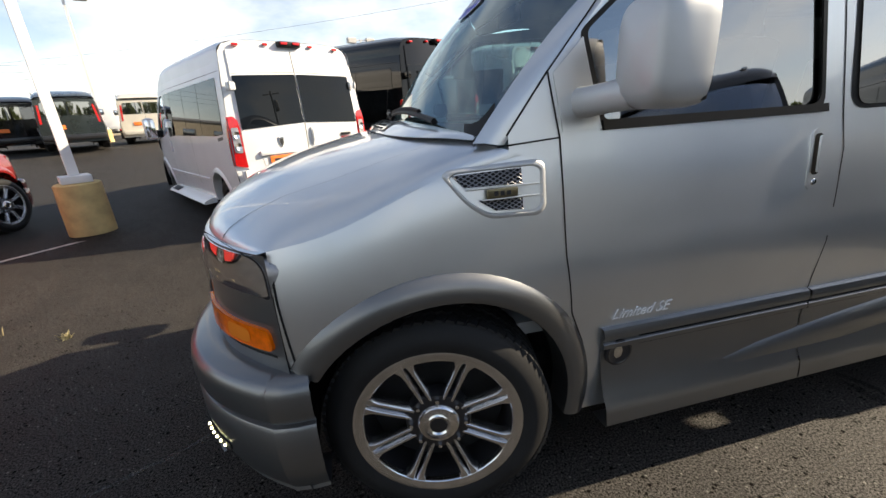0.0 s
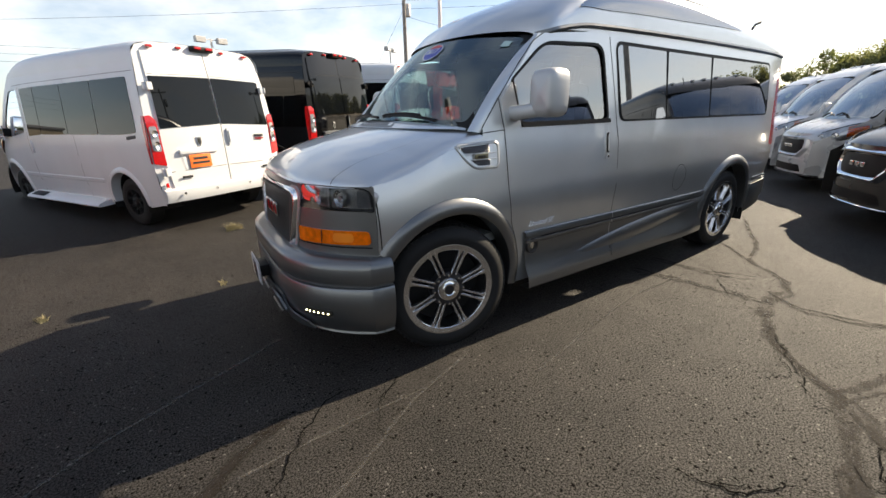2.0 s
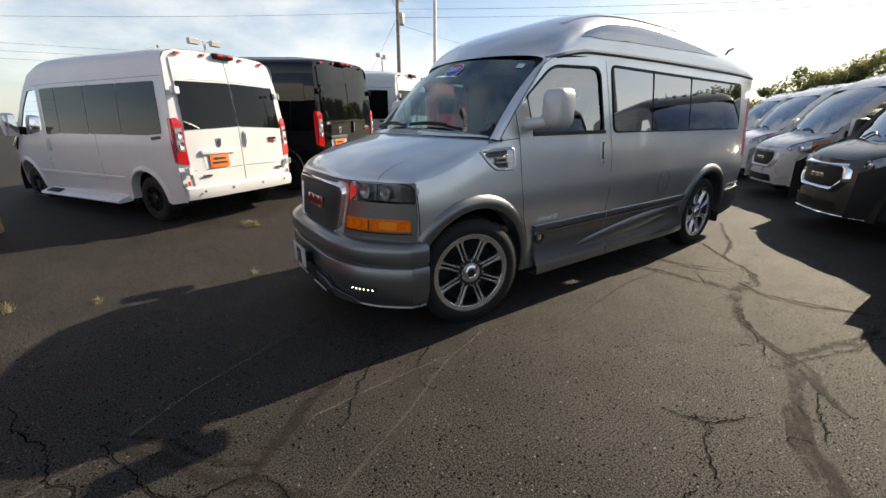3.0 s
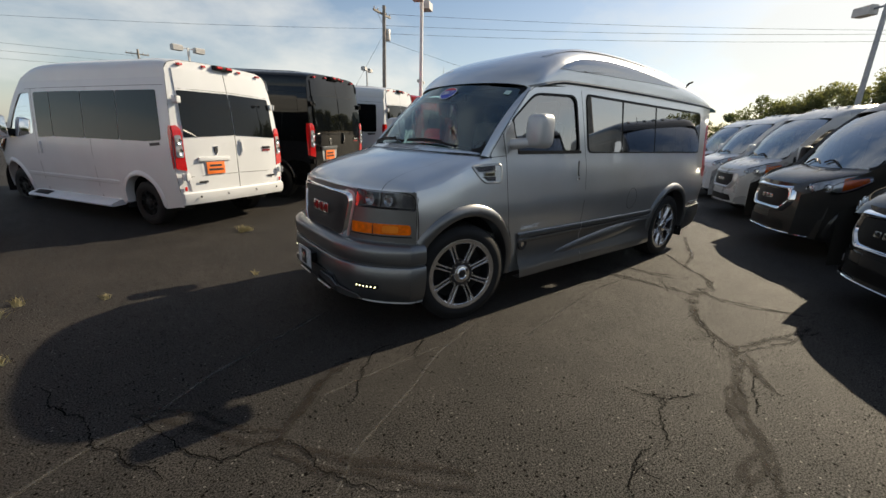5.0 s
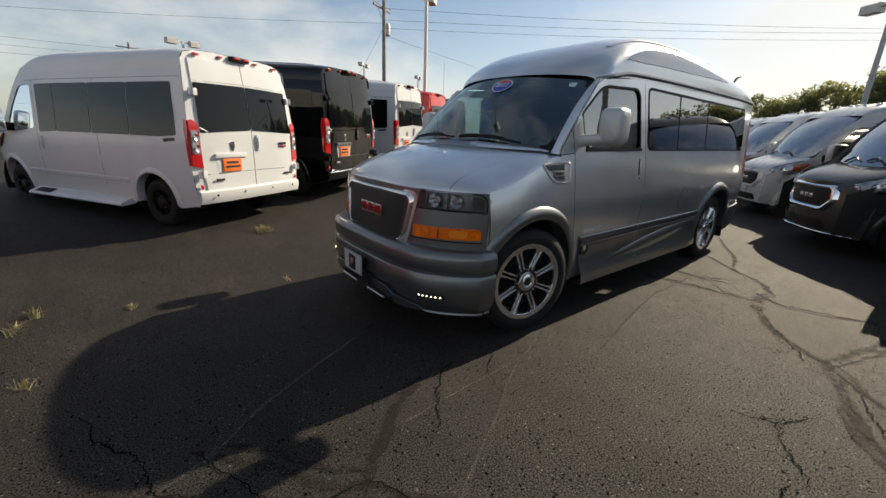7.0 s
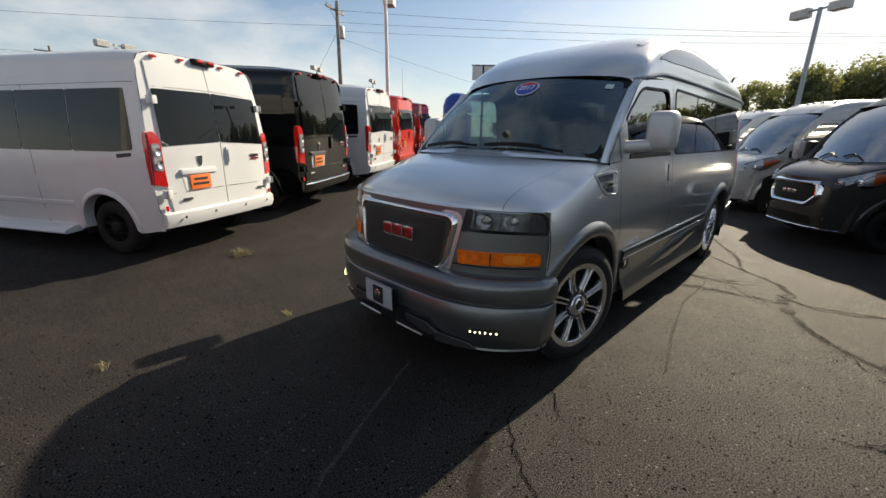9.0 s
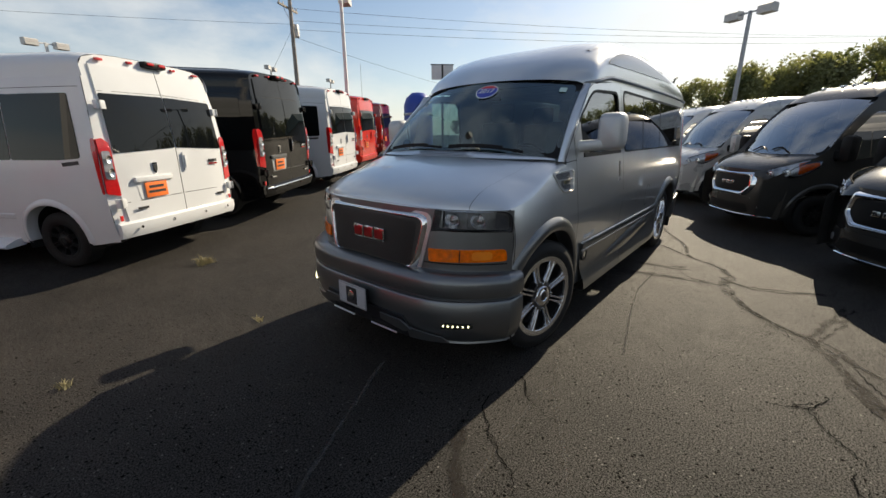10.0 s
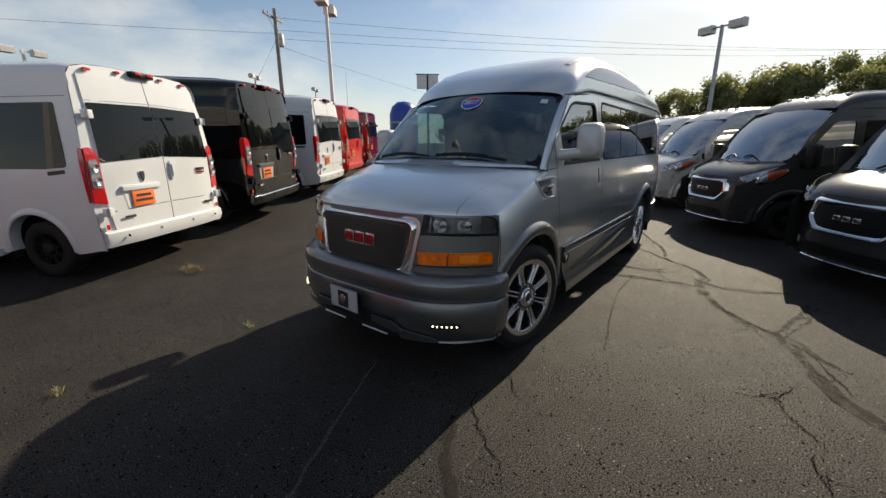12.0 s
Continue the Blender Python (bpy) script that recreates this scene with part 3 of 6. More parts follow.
    for x in (0.0, 3.43):
        for s in (-1, 1):
            rows = []
            for i in range(17):
                a = math.pi * (-0.12 + 1.24 * i / 16)
                rows.append([(x + 0.49 * math.cos(a), s * yy, 0.41 + 0.49 * math.sin(a)) for yy in (0.45, 1.0)])
            part("wheel_well", loft(rows), UNDER, v)
            part("wheel_well_wall", block((1.0, 0.02, 0.8), (x, s * 0.46, 0.55)), UNDER, v)
    interior(v)
    # rear mud flaps
    for s in (-1, 1):
        part("mud_flap", block((0.02, 0.22, 0.25), (3.93, s * 0.9, 0.33), 0.006), TRIM, v)
    return v


def panel_lines(v, s):
    f = lambda x, z: (x, s * (side_y(x, z) + 0.0015), z)
    def line(pts, name="panel_gap", w=0.0026):
        rows = []
        for i in range(len(pts) - 1):
            (x0, z0), (x1, z1) = pts[i], pts[i + 1]
            for k in range(6):
                t = k / 5
                x, z = x0 + (x1 - x0) * t, z0 + (z1 - z0) * t
                d = Vector((x1 - x0, z1 - z0)).normalized()
                rows.append([f(x - d.y * w, z + d.x * w), f(x + d.y * w, z - d.x * w)])
        part(name, loft(rows), GAP, v)
    line([(0.505, 0.61), (0.45, 0.74), (0.415, 0.95), (0.395, 1.31), (0.362, 1.49)])
    line([(0.362, 1.49), (0.52, 1.675), (0.65, 1.81), (0.74, 1.86)])
    line([(0.235, 1.325), (0.362, 1.49)], w=0.003)
    line([(1.50, 0.34), (1.50, 1.2), (1.44, 1.5), (1.36, 1.88)])
    line([(0.206, 1.296), (0.395, 1.31)])
    line([(-0.436, 0.69), (-0.450, 0.93), (-0.452, 1.04)], w=0.0035)
    if s < 0:
        pts = [(2.42 + 0.10 * math.cos(a), 0.83 + 0.115 * math.sin(a)) for a in [2 * math.pi * i / 18 for i in range(19)]]
        line(pts, "fuel_door_gap", 0.002)
    else:
        line([(2.05, 0.34), (2.05, 1.85)])


def clip_line(p, d, quad):
    """The stretch of a line that lies inside a convex outline, as two points."""
    t0, t1 = -9.0, 9.0
    cx, cz = sum(q[0] for q in quad) / len(quad), sum(q[1] for q in quad) / len(quad)
    for i in range(len(quad)):
        a, b = quad[i], quad[(i + 1) % len(quad)]
        nx, nz = b[1] - a[1], a[0] - b[0]
        if nx * (cx - a[0]) + nz * (cz - a[1]) < 0:
            nx, nz = -nx, -nz
        den, num = nx * d[0] + nz * d[1], nx * (a[0] - p[0]) + nz * (a[1] - p[1])
        if abs(den) < 1e-9:
            if num > 0:
                return None
        elif den > 0:
            t0 = max(t0, num / den)
        else:
            t1 = min(t1, num / den)
    return [(p[0] + d[0] * t, p[1] + d[1] * t) for t in (t0, t1)] if t1 - t0 > 0.004 else None


def side_trim(v, s):
    sy = lambda x, z: side_y(x, z)
    # flared ground-effect panel below the doors
    prof = [(0.0, 0.655), (0.018, 0.650), (0.026, 0.632), (0.026, 0.612), (0.014, 0.605), (0.016, 0.598), (0.026, 0.592), (0.026, 0.574), (0.010, 0.566), (0.010, 0.52), (0.02, 0.45), (0.04, 0.38), (0.062, 0.335), (0.066, 0.318), (0.067, 0.312), (0.070, 0.262), (0.06, 0.25), (-0.03, 0.25)]
    for x0, x1, n in ((0.575, 1.496, 10), (1.504, 2.96, 14)):
        rows = []
        for i in range(n + 1):
            x = x0 + (x1 - x0) * i / n
            k = 1.0 if x < 2.7 else 1.0 - 0.35 * (x - 2.7) / 0.26
            rows.append([(x + (0.05 * (0.655 - z) if x < 0.7 else 0), s * (sy(x, max(z, 0.45)) + o * k), z) for o, z in prof])
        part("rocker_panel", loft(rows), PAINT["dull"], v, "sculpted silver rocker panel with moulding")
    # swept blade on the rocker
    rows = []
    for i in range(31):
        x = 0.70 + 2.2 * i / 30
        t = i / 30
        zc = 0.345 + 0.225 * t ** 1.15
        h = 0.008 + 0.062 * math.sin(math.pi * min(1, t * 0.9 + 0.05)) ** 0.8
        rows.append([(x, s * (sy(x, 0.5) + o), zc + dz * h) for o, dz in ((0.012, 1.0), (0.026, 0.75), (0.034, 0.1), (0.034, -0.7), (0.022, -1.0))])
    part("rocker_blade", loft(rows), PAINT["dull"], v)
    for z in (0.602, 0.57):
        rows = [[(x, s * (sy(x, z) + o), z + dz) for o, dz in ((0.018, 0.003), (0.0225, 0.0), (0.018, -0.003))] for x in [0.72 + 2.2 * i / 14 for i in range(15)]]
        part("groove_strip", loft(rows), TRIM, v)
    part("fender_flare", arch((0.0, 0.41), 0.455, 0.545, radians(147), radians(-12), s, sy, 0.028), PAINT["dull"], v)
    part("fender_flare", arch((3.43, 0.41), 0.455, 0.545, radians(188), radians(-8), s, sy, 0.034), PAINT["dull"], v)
    # rear corner skirt with chrome strips
    part("rear_skirt", sheet([(3.93, 0.28), (4.40, 0.34), (4.42, 0.62), (3.97, 0.60)], lambda x, z: (x, s * (sy(x, z) + 0.03), z), 0.1, 0.035), PAINT["dull"], v)
    for z in (0.635, 0.665):
        rows = [[(x, s * (sy(x, z) + o), z + dz) for o, dz in ((0.0, 0.01), (0.014, 0.006), (0.014, -0.006), (0.0, -0.01))] for x in (3.99, 4.1, 4.25, 4.40)]
        part("rear_moulding", loft(rows), CHROME if z > 0.65 else PAINT["dull"], v)
    # door handle in its rounded escutcheon
    hp = lambda x, z: (x, s * (sy(x, z) + 0.004), z)
    part("handle_plate", sheet(rounded([(1.345, 1.065), (1.405, 1.065), (1.405, 1.27), (1.345, 1.27)], 0.025), hp, 0.1, 0.012), PAINT["main"], v)
    part("handle_recess", sheet(rounded([(1.358, 1.115), (1.393, 1.115), (1.393, 1.255), (1.358, 1.255)], 0.014), lambda x, z: (x, s * (sy(x, z) + 0.0055), z), 0.1), TRIM, v)
    part("door_handle", sheet(rounded([(1.366, 1.125), (1.386, 1.125), (1.386, 1.25), (1.366, 1.25)], 0.008), lambda x, z: (x, s * (sy(x, z) + 0.022), z), 0.1, 0.008), PAINT["main"], v)
    part("door_lock", lathe([(0.0, 0.004), (0.010, 0.003), (0.012, 0)], 12, None, Matrix.Translation((1.376, s * (sy(1.376, 1.09) + 0.006), 1.09)) @ Matrix.Diagonal((1, s, 1, 1))), CHROME, v)
    # fender vent: a raised frame, a dished panel, two meshed openings and a badge
    vo = rounded([(0.035, 1.232), (0.10, 1.145), (0.165, 1.098), (0.325, 1.093), (0.348, 1.113), (0.348, 1.242), (0.325, 1.256), (0.06, 1.247)], [0.02, 0.03, 0.03, 0.02, 0.015, 0.015, 0.02, 0.02], 3)
    vi = [(0.20 + (x - 0.20) * 0.87, 1.175 + (z - 1.175) * 0.79) for x, z in vo]
    part("fender_vent", rim(vo, vi, lambda x, z, o: (x, s * (shell_y(x, z) + o), z), (0.0, 0.007, 0.009, 0.009, 0.002)), SATIN_SILVER, v, "silver fender vent with metal mesh")
    part("vent_back", sheet(vi, lambda x, z: (x, s * (shell_y(x, z) + 0.0025), z), 0.1), PAINT["main"], v)
    for quad in ([(0.066, 1.228), (0.100, 1.193), (0.272, 1.192), (0.272, 1.236)], [(0.140, 1.154), (0.186, 1.122), (0.272, 1.118), (0.272, 1.153)]):
        part("vent_hole", sheet(quad, lambda x, z: (x, s * (shell_y(x, z) + 0.0045), z), 0.2), GAP, v)
        bm = bmesh.new()
        for k in range(-12, 20):
            for q in (-1, 1):
                seg = clip_line((0.06 + 0.021 * k, 1.12), (q * 0.86, 0.5), quad)
                if seg:
                    tube([(x, s * (shell_y(x, z) + 0.0065), z) for x, z in seg], 0.0015, 4, bm)
        part("vent_mesh", bm, MESH_METAL, v)
    for x0, z in ((0.105, 1.189), (0.145, 1.156)):
        part("vent_bar", block((0.322 - x0, 0.007, 0.005), ((0.322 + x0) / 2, s * (side_y(0.26, z) + 0.011), z), 0.002), PAINT["main"], v)
    part("vent_badge", block((0.094, 0.008, 0.027), (0.207, s * (side_y(0.24, 1.18) + 0.014), 1.1725), 0.003), mat_once("brass_badge", (0.26, 0.23, 0.15), 0.3, 0.9), v, "brass plate with dark bars")
    for k in range(3):
        part("badge_bar", block((0.012, 0.003, 0.013), (0.187 + 0.019 * k, s * (side_y(0.24, 1.18) + 0.0185), 1.1725)), INK, v)
    # script and round emblem ahead of the door
    if s < 0:
        y = -side_y(0.8, 0.70) - 0.004
        part("script_badge", lettering("Limited SE", 0.054, Matrix.Translation((0.72, y, 0.70)) @ Matrix.Rotation(radians(90), 4, "X"), 0.0012, 0.45), mat_once("bright_script_metal", (0.82, 0.83, 0.85), 0.35, 0.25), v, "chrome script lettering")
    e = Matrix.Translation((0.645, s * (sy(0.66, 0.5) + 0.022), 0.548)) @ Matrix.Diagonal((1, s, 1, 1))
    part("round_emblem", lathe([(0.0, 0.004), (0.038, 0.004), (0.045, 0.008), (0.052, 0.006), (0.054, -0.01)], 24, None, e), GUN, v, "dark round emblem")
    part("emblem_relief", sheet(circle(0.64, 0.553, 0.018, 10, 0.026), lambda x, z: (x, s * (sy(0.66, 0.5) + 0.028), z), 0.05, 0.003), CHROME, v)


_made = {}


def mat_once(name, color, rough=0.5, metal=0.0, **k):
    if name not in _made:
        _made[name] = mat(name, color, rough, metal, **k)
    return _made[name]


HEADLIGHT = rounded([(0.545, 0.940), (0.977, 0.940), (0.976, 1.060), (0.566, 1.064)], [0.012, 0.015, 0.058, 0.012], 6)


def lamp_set(v, s):
    f = lambda off: (lambda y, z: (face_x(y, z) - off, s * y, z))
    inner = [(0.755 + (y - 0.755) * 0.96, 1.0 + (z - 1.0) * 0.90) for y, z in HEADLIGHT]
    hl = part("headlight", rim(HEADLIGHT, inner, lambda y, z, o: (face_x(y, z) - o, s * y, z), (0.001, -0.035, -0.055)), LAMP_HOUSE, v, "smoked headlight with dull bowls")
    part("lamp_back", sheet(inner, f(-0.054), 0.06), LAMP_HOUSE, hl)
    for y in (0.655, 0.80):
        m = Matrix.Translation((face_x(y, 1.0) + 0.050, s * y, 1.0)) @ Matrix.Rotation(radians(90 - s * 10), 4, "Z") @ Matrix.Diagonal((1.15, 1, 1, 1))
        part("reflector", lathe([(0.0, 0.022), (0.011, 0.020), (0.013, 0.0), (0.024, -0.002), (0.036, 0.008), (0.046, 0.030)], 24, None, m), LAMP_BOWL, hl, "chrome bowl with a bulb")
        part("bezel", sheet(rounded([(y - 0.062, 0.952), (y - 0.053, 0.952), (y - 0.053, 1.052), (y - 0.062, 1.052)], 0.002), f(-0.02), 0.05, 0.02), LAMP_HOUSE, hl)
    part("side_reflector", sheet(rounded([(0.885, 0.955), (0.945, 0.958), (0.94, 1.03), (0.885, 1.045)], 0.012), f(-0.03), 0.05), LAMP_CLEAR, hl)
    swell = lambda y, z: 0.004 + 0.010 * max(0, 1 - ((y - 0.76) / 0.217) ** 2) * max(0, 1 - ((z - 1.0) / 0.065) ** 2)
    part("lens", sheet(HEADLIGHT, lambda y, z: (face_x(y, z) - swell(y, z), s * y, z), 0.02), SMOKED, hl, "smoked outer lens")
    part("lens_edge", ring([(0.755 + (y - 0.755) * 1.012, 1.0 + (z - 1.0) * 1.05) for y, z in HEADLIGHT], [(0.755 + (y - 0.755) * 0.988, 1.0 + (z - 1.0) * 0.95) for y, z in HEADLIGHT], f(0.005)), GAP, hl)
    tso = rounded([(0.545, 0.752), (0.965, 0.765), (0.958, 0.838), (0.535, 0.832)], [0.012, 0.02, 0.02, 0.012])
    ts = part("turn_signal", sheet(tso, f(0.014), 0.06, 0.012), AMBER, v, "amber turn signal lens")
    part("lens_divider", sheet([(0.735, 0.758), (0.741, 0.758), (0.741, 0.834), (0.735, 0.834)], f(0.020), 0.1), GAP, ts)
    lamp = sheet(rounded([(0.80, 0.772), (0.90, 0.776), (0.90, 0.826), (0.80, 0.824)], 0.02), f(0.017), 0.05)
    part("bulb_window", lamp, mat_once("bright_amber", (1.0, 0.26, 0.02), 0.1, 0.0, coat=0.6), ts)
    part("signal_gap", sheet([(0.50, 0.738), (0.96, 0.742), (0.96, 0.75), (0.50, 0.746)], f(0.002), 0.06), GAP, v)


def front_end(v):
    f = lambda off: (lambda y, z: (face_x(y, z) - off, y, z))
    bm = mesh_grid(-0.980, 0.980, 0.66, 1.068, 34, 8)
    for s in (-1, 1):
        cut(bm, [(s * y, z) for y, z in HEADLIGHT])
    # on the silver van, body paint with its shade mixed into the darker colour
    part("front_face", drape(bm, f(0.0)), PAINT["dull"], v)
    # lip that carries the hood's front edge down to the face
    rows = []
    for i in range(41):
        t = -1 + 2 * i / 40
        h = Vector(hood_pt(-0.745, t))
        y = max(-0.95, min(0.95, h.y))
        low = Vector((face_x(y, 1.066) - 0.002, y, min(1.066, h.z - 0.006)))
        rows.append([h, h.lerp(low, 0.5) + Vector((-0.004, 0, 0)), low])
    part("hood_lip", loft(rows), PAINT["main"], v)
    o = rounded([(-0.455, 0.665), (0.455, 0.665), (0.535, 1.035), (-0.535, 1.035)], 0.09, 6)
    i1 = [(y * 0.905, 0.85 + (z - 0.85) * 0.80) for y, z in o]
    surround = [(y * 1.05, 0.85 + (z - 0.85) * 1.07) for y, z in o]
    part("grille_surround", ring(surround, o, f(0.007), 0.007), PAINT["main"], v)
    part("grille_frame", rim(o, i1, lambda y, z, k: (face_x(y, z) - k, y, z), (0.002, 0.012, 0.019, 0.023, 0.024, 0.022, 0.016, 0.004)), CHROME, v, "wide chrome grille frame")
    part("grille_mesh", sheet(i1, f(0.010), 0.06), GRILLE_MESH, v, "fine black grille mesh")
    bm = bmesh.new()
    for k in range(34):
        z = 0.712 + 0.276 * k / 33
        block((0.004, 0.92 - 0.1 * (0.98 - z) / 0.3, 0.0022), (face_x(0.25, z) - 0.014, 0, z), 0, bm)
    part("grille_weave", bm, GUN, v)
    for y, w in ((-0.112, 0.104), (0.0, 0.104), (0.112, 0.104)):
        part("emblem", block((0.016, w, 0.088), (face_x(0, 0.86) - 0.022, y, 0.865), 0.012), CHROME, v, "chrome-edged emblem block")
        part("emblem_face", block((0.006, w - 0.022, 0.062), (face_x(0, 0.86) - 0.031, y, 0.865), 0.004), BADGE_RED, v, "red emblem face")
    # bumper swept round the nose
    path = []
    for k in range(57):
        t = -1 + 2 * k / 56
        y = 1.03 * math.copysign(abs(math.sin(t * math.pi / 2)) ** 0.92, t)
        x = -0.885 + 0.36 * (abs(y) / 1.03) ** 4.2
        path.append(Vector((x, y, 0)))
    path = [Vector((-0.405, -1.04, 0)), Vector((-0.46, -1.04, 0))] + path[1:-1] + [Vector((-0.46, 1.04, 0)), Vector((-0.405, 1.04, 0))]

    def sweep(prof):
        rows = []
        for i, p in enumerate(path):
            d = (path[min(i + 1, len(path) - 1)] - path[max(i - 1, 0)]).normalized()
            n = Vector((-d.y, d.x, 0))
            rows.append([p + n * oo + Vector((0, 0, z)) for oo, z in prof])
        return loft(rows)
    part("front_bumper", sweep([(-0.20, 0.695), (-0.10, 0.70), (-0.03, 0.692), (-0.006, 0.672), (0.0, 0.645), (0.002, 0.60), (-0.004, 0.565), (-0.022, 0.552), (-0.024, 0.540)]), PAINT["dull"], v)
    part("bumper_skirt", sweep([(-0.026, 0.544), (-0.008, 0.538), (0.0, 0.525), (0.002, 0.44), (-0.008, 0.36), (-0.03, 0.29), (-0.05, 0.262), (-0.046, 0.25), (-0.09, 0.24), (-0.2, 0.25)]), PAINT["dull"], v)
    bx = lambda y: -0.885 + 0.36 * (abs(y) / 1.03) ** 4.2
    # lower centre insert with slots
    part("skid_insert", sheet([(-0.52, 0.255), (0.52, 0.255), (0.42, 0.40), (-0.42, 0.40)], lambda y, z: (bx(y) - 0.012 + 0.25 * max(0, 0.36 - z), y, z), 0.06, 0.012), GUN, v)
    for s in (-1, 1):
        part("skid_bar", sheet([(0.22, 0.335), (0.44, 0.30), (0.50, 0.325), (0.42, 0.375), (0.22, 0.378)], lambda y, z: (bx(y) - 0.03 + 0.2 * max(0, 0.36 - z), s * y, z), 0.06, 0.012), PAINT["dull"], v)
        part("skid_step", sheet([(0.46, 0.255), (0.74, 0.27), (0.70, 0.305), (0.44, 0.33)], lambda y, z: (bx(y) - 0.01 + 0.2 * max(0, 0.36 - z), s * y, z), 0.06, 0.01), PAINT["dull"], v)
        part("air_slot", sheet(rounded([(0.10, 0.272), (0.36, 0.272), (0.36, 0.305), (0.10, 0.31)], 0.01), lambda y, z: (bx(y) - 0.02 + 0.25 * max(0, 0.36 - z), s * y, z), 0.06), GAP, v)
        part("slot_edge", tube([(bx(0.1) - 0.01, s * 0.10, 0.268), (bx(0.36) - 0.01, s * 0.36, 0.268)], 0.006, 6), PAINT["main"], v)
        led = part("led_housing", sheet(rounded([(0.69, 0.365), (0.87, 0.375), (0.87, 0.405), (0.72, 0.408)], 0.01), lambda y, z: (bx(y) - 0.004, s * y, z), 0.03, 0.006), GAP, v)
        for k in range(6):
            y = 0.715 + 0.027 * k
            part("led", lathe([(0.0, -0.005), (0.004, -0.004), (0.006, 0.002)], 10, None, Matrix.Translation((bx(y) - 0.008, s * y, 0.389)) @ Matrix.Rotation(radians(-90), 4, "Z")), LED, led, "lit white lamp")
    # show plate: grey striped plate with a dark square and globe
    px0 = -0.955
    plate = part("front_plate", block((0.008, 0.305, 0.155), (px0, 0.02, 0.455), 0.003), PLATE_GREY, v, "grey striped plate with dark square")
    for k in range(9):
        part("plate_stripe", block((0.002, 0.29, 0.005), (px0 - 0.005, 0.02, 0.395 + 0.015 * k)), mat_once("pale_stripe", (0.62, 0.63, 0.65), 0.4, 0.2), plate)
    part("plate_square", block((0.003, 0.115, 0.115), (px0 - 0.007, 0.02, 0.455)), INK, plate)
    part("plate_globe", lathe([(0.0, 0.004), (0.03, 0.003), (0.036, 0.0)], 20, None, Matrix.Translation((px0 - 0.011, 0.02, 0.455)) @ Matrix.Rotation(radians(90), 4, "Z")), CHROME, plate)
    part("plate_bracket", block((0.07, 0.2, 0.08), (px0 + 0.04, 0.02, 0.455), 0.01), TRIM, v)


def windshield(v):
    bm = mesh_grid(-1, 1, 0, 1, 20, 12)
    drape(bm, lambda y, t: windshield_pt(y, t))
    g = part("windshield", bm, WINDSHIELD, v, "windshield with stickers, tinted strip above")
    g.visible_shadow = False
    o = rounded([(-1.0, 0.0), (1.0, 0.0), (1.0, 1.0), (-1.0, 1.0)], 0.08)
    part("windshield_border", ring([(y * 1.012, 0.5 + (t - 0.5) * 1.02) for y, t in o], [(y * 0.965, 0.5 + (t - 0.5) * (0.90 if t < 0.5 else 0.965)) for y, t in o], lambda y, t: windshield_pt(y, t, 0.003)), TRIM, v)
    # pillars beside the glass
    for s in (-1, 1):
        rows = []
        for i in range(13):
            t = -0.03 + 1.02 * i / 12
            a = windshield_pt(s, t)
            z = a.z
            x1 = 0.205 + 0.540 * (z - 1.30) / 0.61 + 0.002
            b = Vector((x1, s * side_y(x1, z), z))
            m = (a + b) / 2 + Vector((-0.010, s * 0.010, 0.008))
            rows.append([a + Vector((0.0, 0, -0.004)), a + Vector((-0.006, s * 0.012, 0.008)), m, b + Vector((0, s * 0.001, 0)), b + Vector((0.02, -s * 0.002, 0))])
        part("windshield_pillar", loft(rows), PAINT["main"], v)
    part("cowl", drape(mesh_grid(0.0, 1.0, -0.985, 0.985, 5, 28), cowl_pt), PAINT["main"], v, "silver cowl panel below the windshield")
    bm = bmesh.new()
    for k in range(26):
        for q in range(4):
            y = -0.28 + 0.021 * k + 0.01 * (q % 2)
            block((0.011, 0.010, 0.002), cowl_pt(0.18 + 0.13 * q, y) + Vector((-0.002, 0, 0.006)), 0, bm)
    part("cowl_perforation", bm, GAP, v)
    part("cowl_grille", sheet(rounded([(0.10, -0.36), (0.66, -0.30), (0.66, 0.30), (0.10, 0.36)], 0.05), lambda u, y: cowl_pt(u, y) + Vector((-0.002, 0, 0.004)), 0.05), PAINT["main"], v)
    for base, tip in (((0.22, -0.66), (0.02, -0.02)), ((0.06, 0.06), (0.18, 0.70))):
        pts = []
        for k in range(9):
            t = k / 8
            x, y = base[0] + (tip[0] - base[0]) * t, base[1] + (tip[1] - base[1]) * t
            g = windshield_pt(y / 0.89, 0.02 + 0.015 * math.sin(math.pi * t))
            pts.append(g + Vector((-0.03, 0, 0.020 + 0.006 * math.sin(math.pi * t))))
        w = part("wiper", tube(pts, 0.011, 6, None, 0.006), TRIM, v, "black windshield wiper")
        part("blade", tube([p + Vector((0.004, 0, 0.012)) for p in pts[2:]], 0.009, 5), RUBBER, w)
    # round year sticker, and a small pale one in the corner
    st = lambda y, t: windshield_pt(y, t, 0.006)
    badge = [(-0.14 + 0.115 * math.cos(a), 0.835 + (0.085 if math.sin(a) > 0 else 0.115) * math.sin(a)) for a in [2 * math.pi * i / 24 for i in range(24)]]
    b = part("year_sticker", sheet(badge, st, 0.05), STICKER_BLUE, v, "blue, white and red shield sticker reading 2017")
    top = [p for p in badge if p[1] > 0.873]
    part("sticker_band", sheet(top, lambda y, t: windshield_pt(y, t, 0.008), 0.05), STICKER_RED, b)
    part("sticker_edge", ring([(-0.14 + (y + 0.14) * 1.1, 0.835 + (t - 0.835) * 1.1) for y, t in badge], badge, lambda y, t: windshield_pt(y, t, 0.007)), STICKER_WHITE, b)
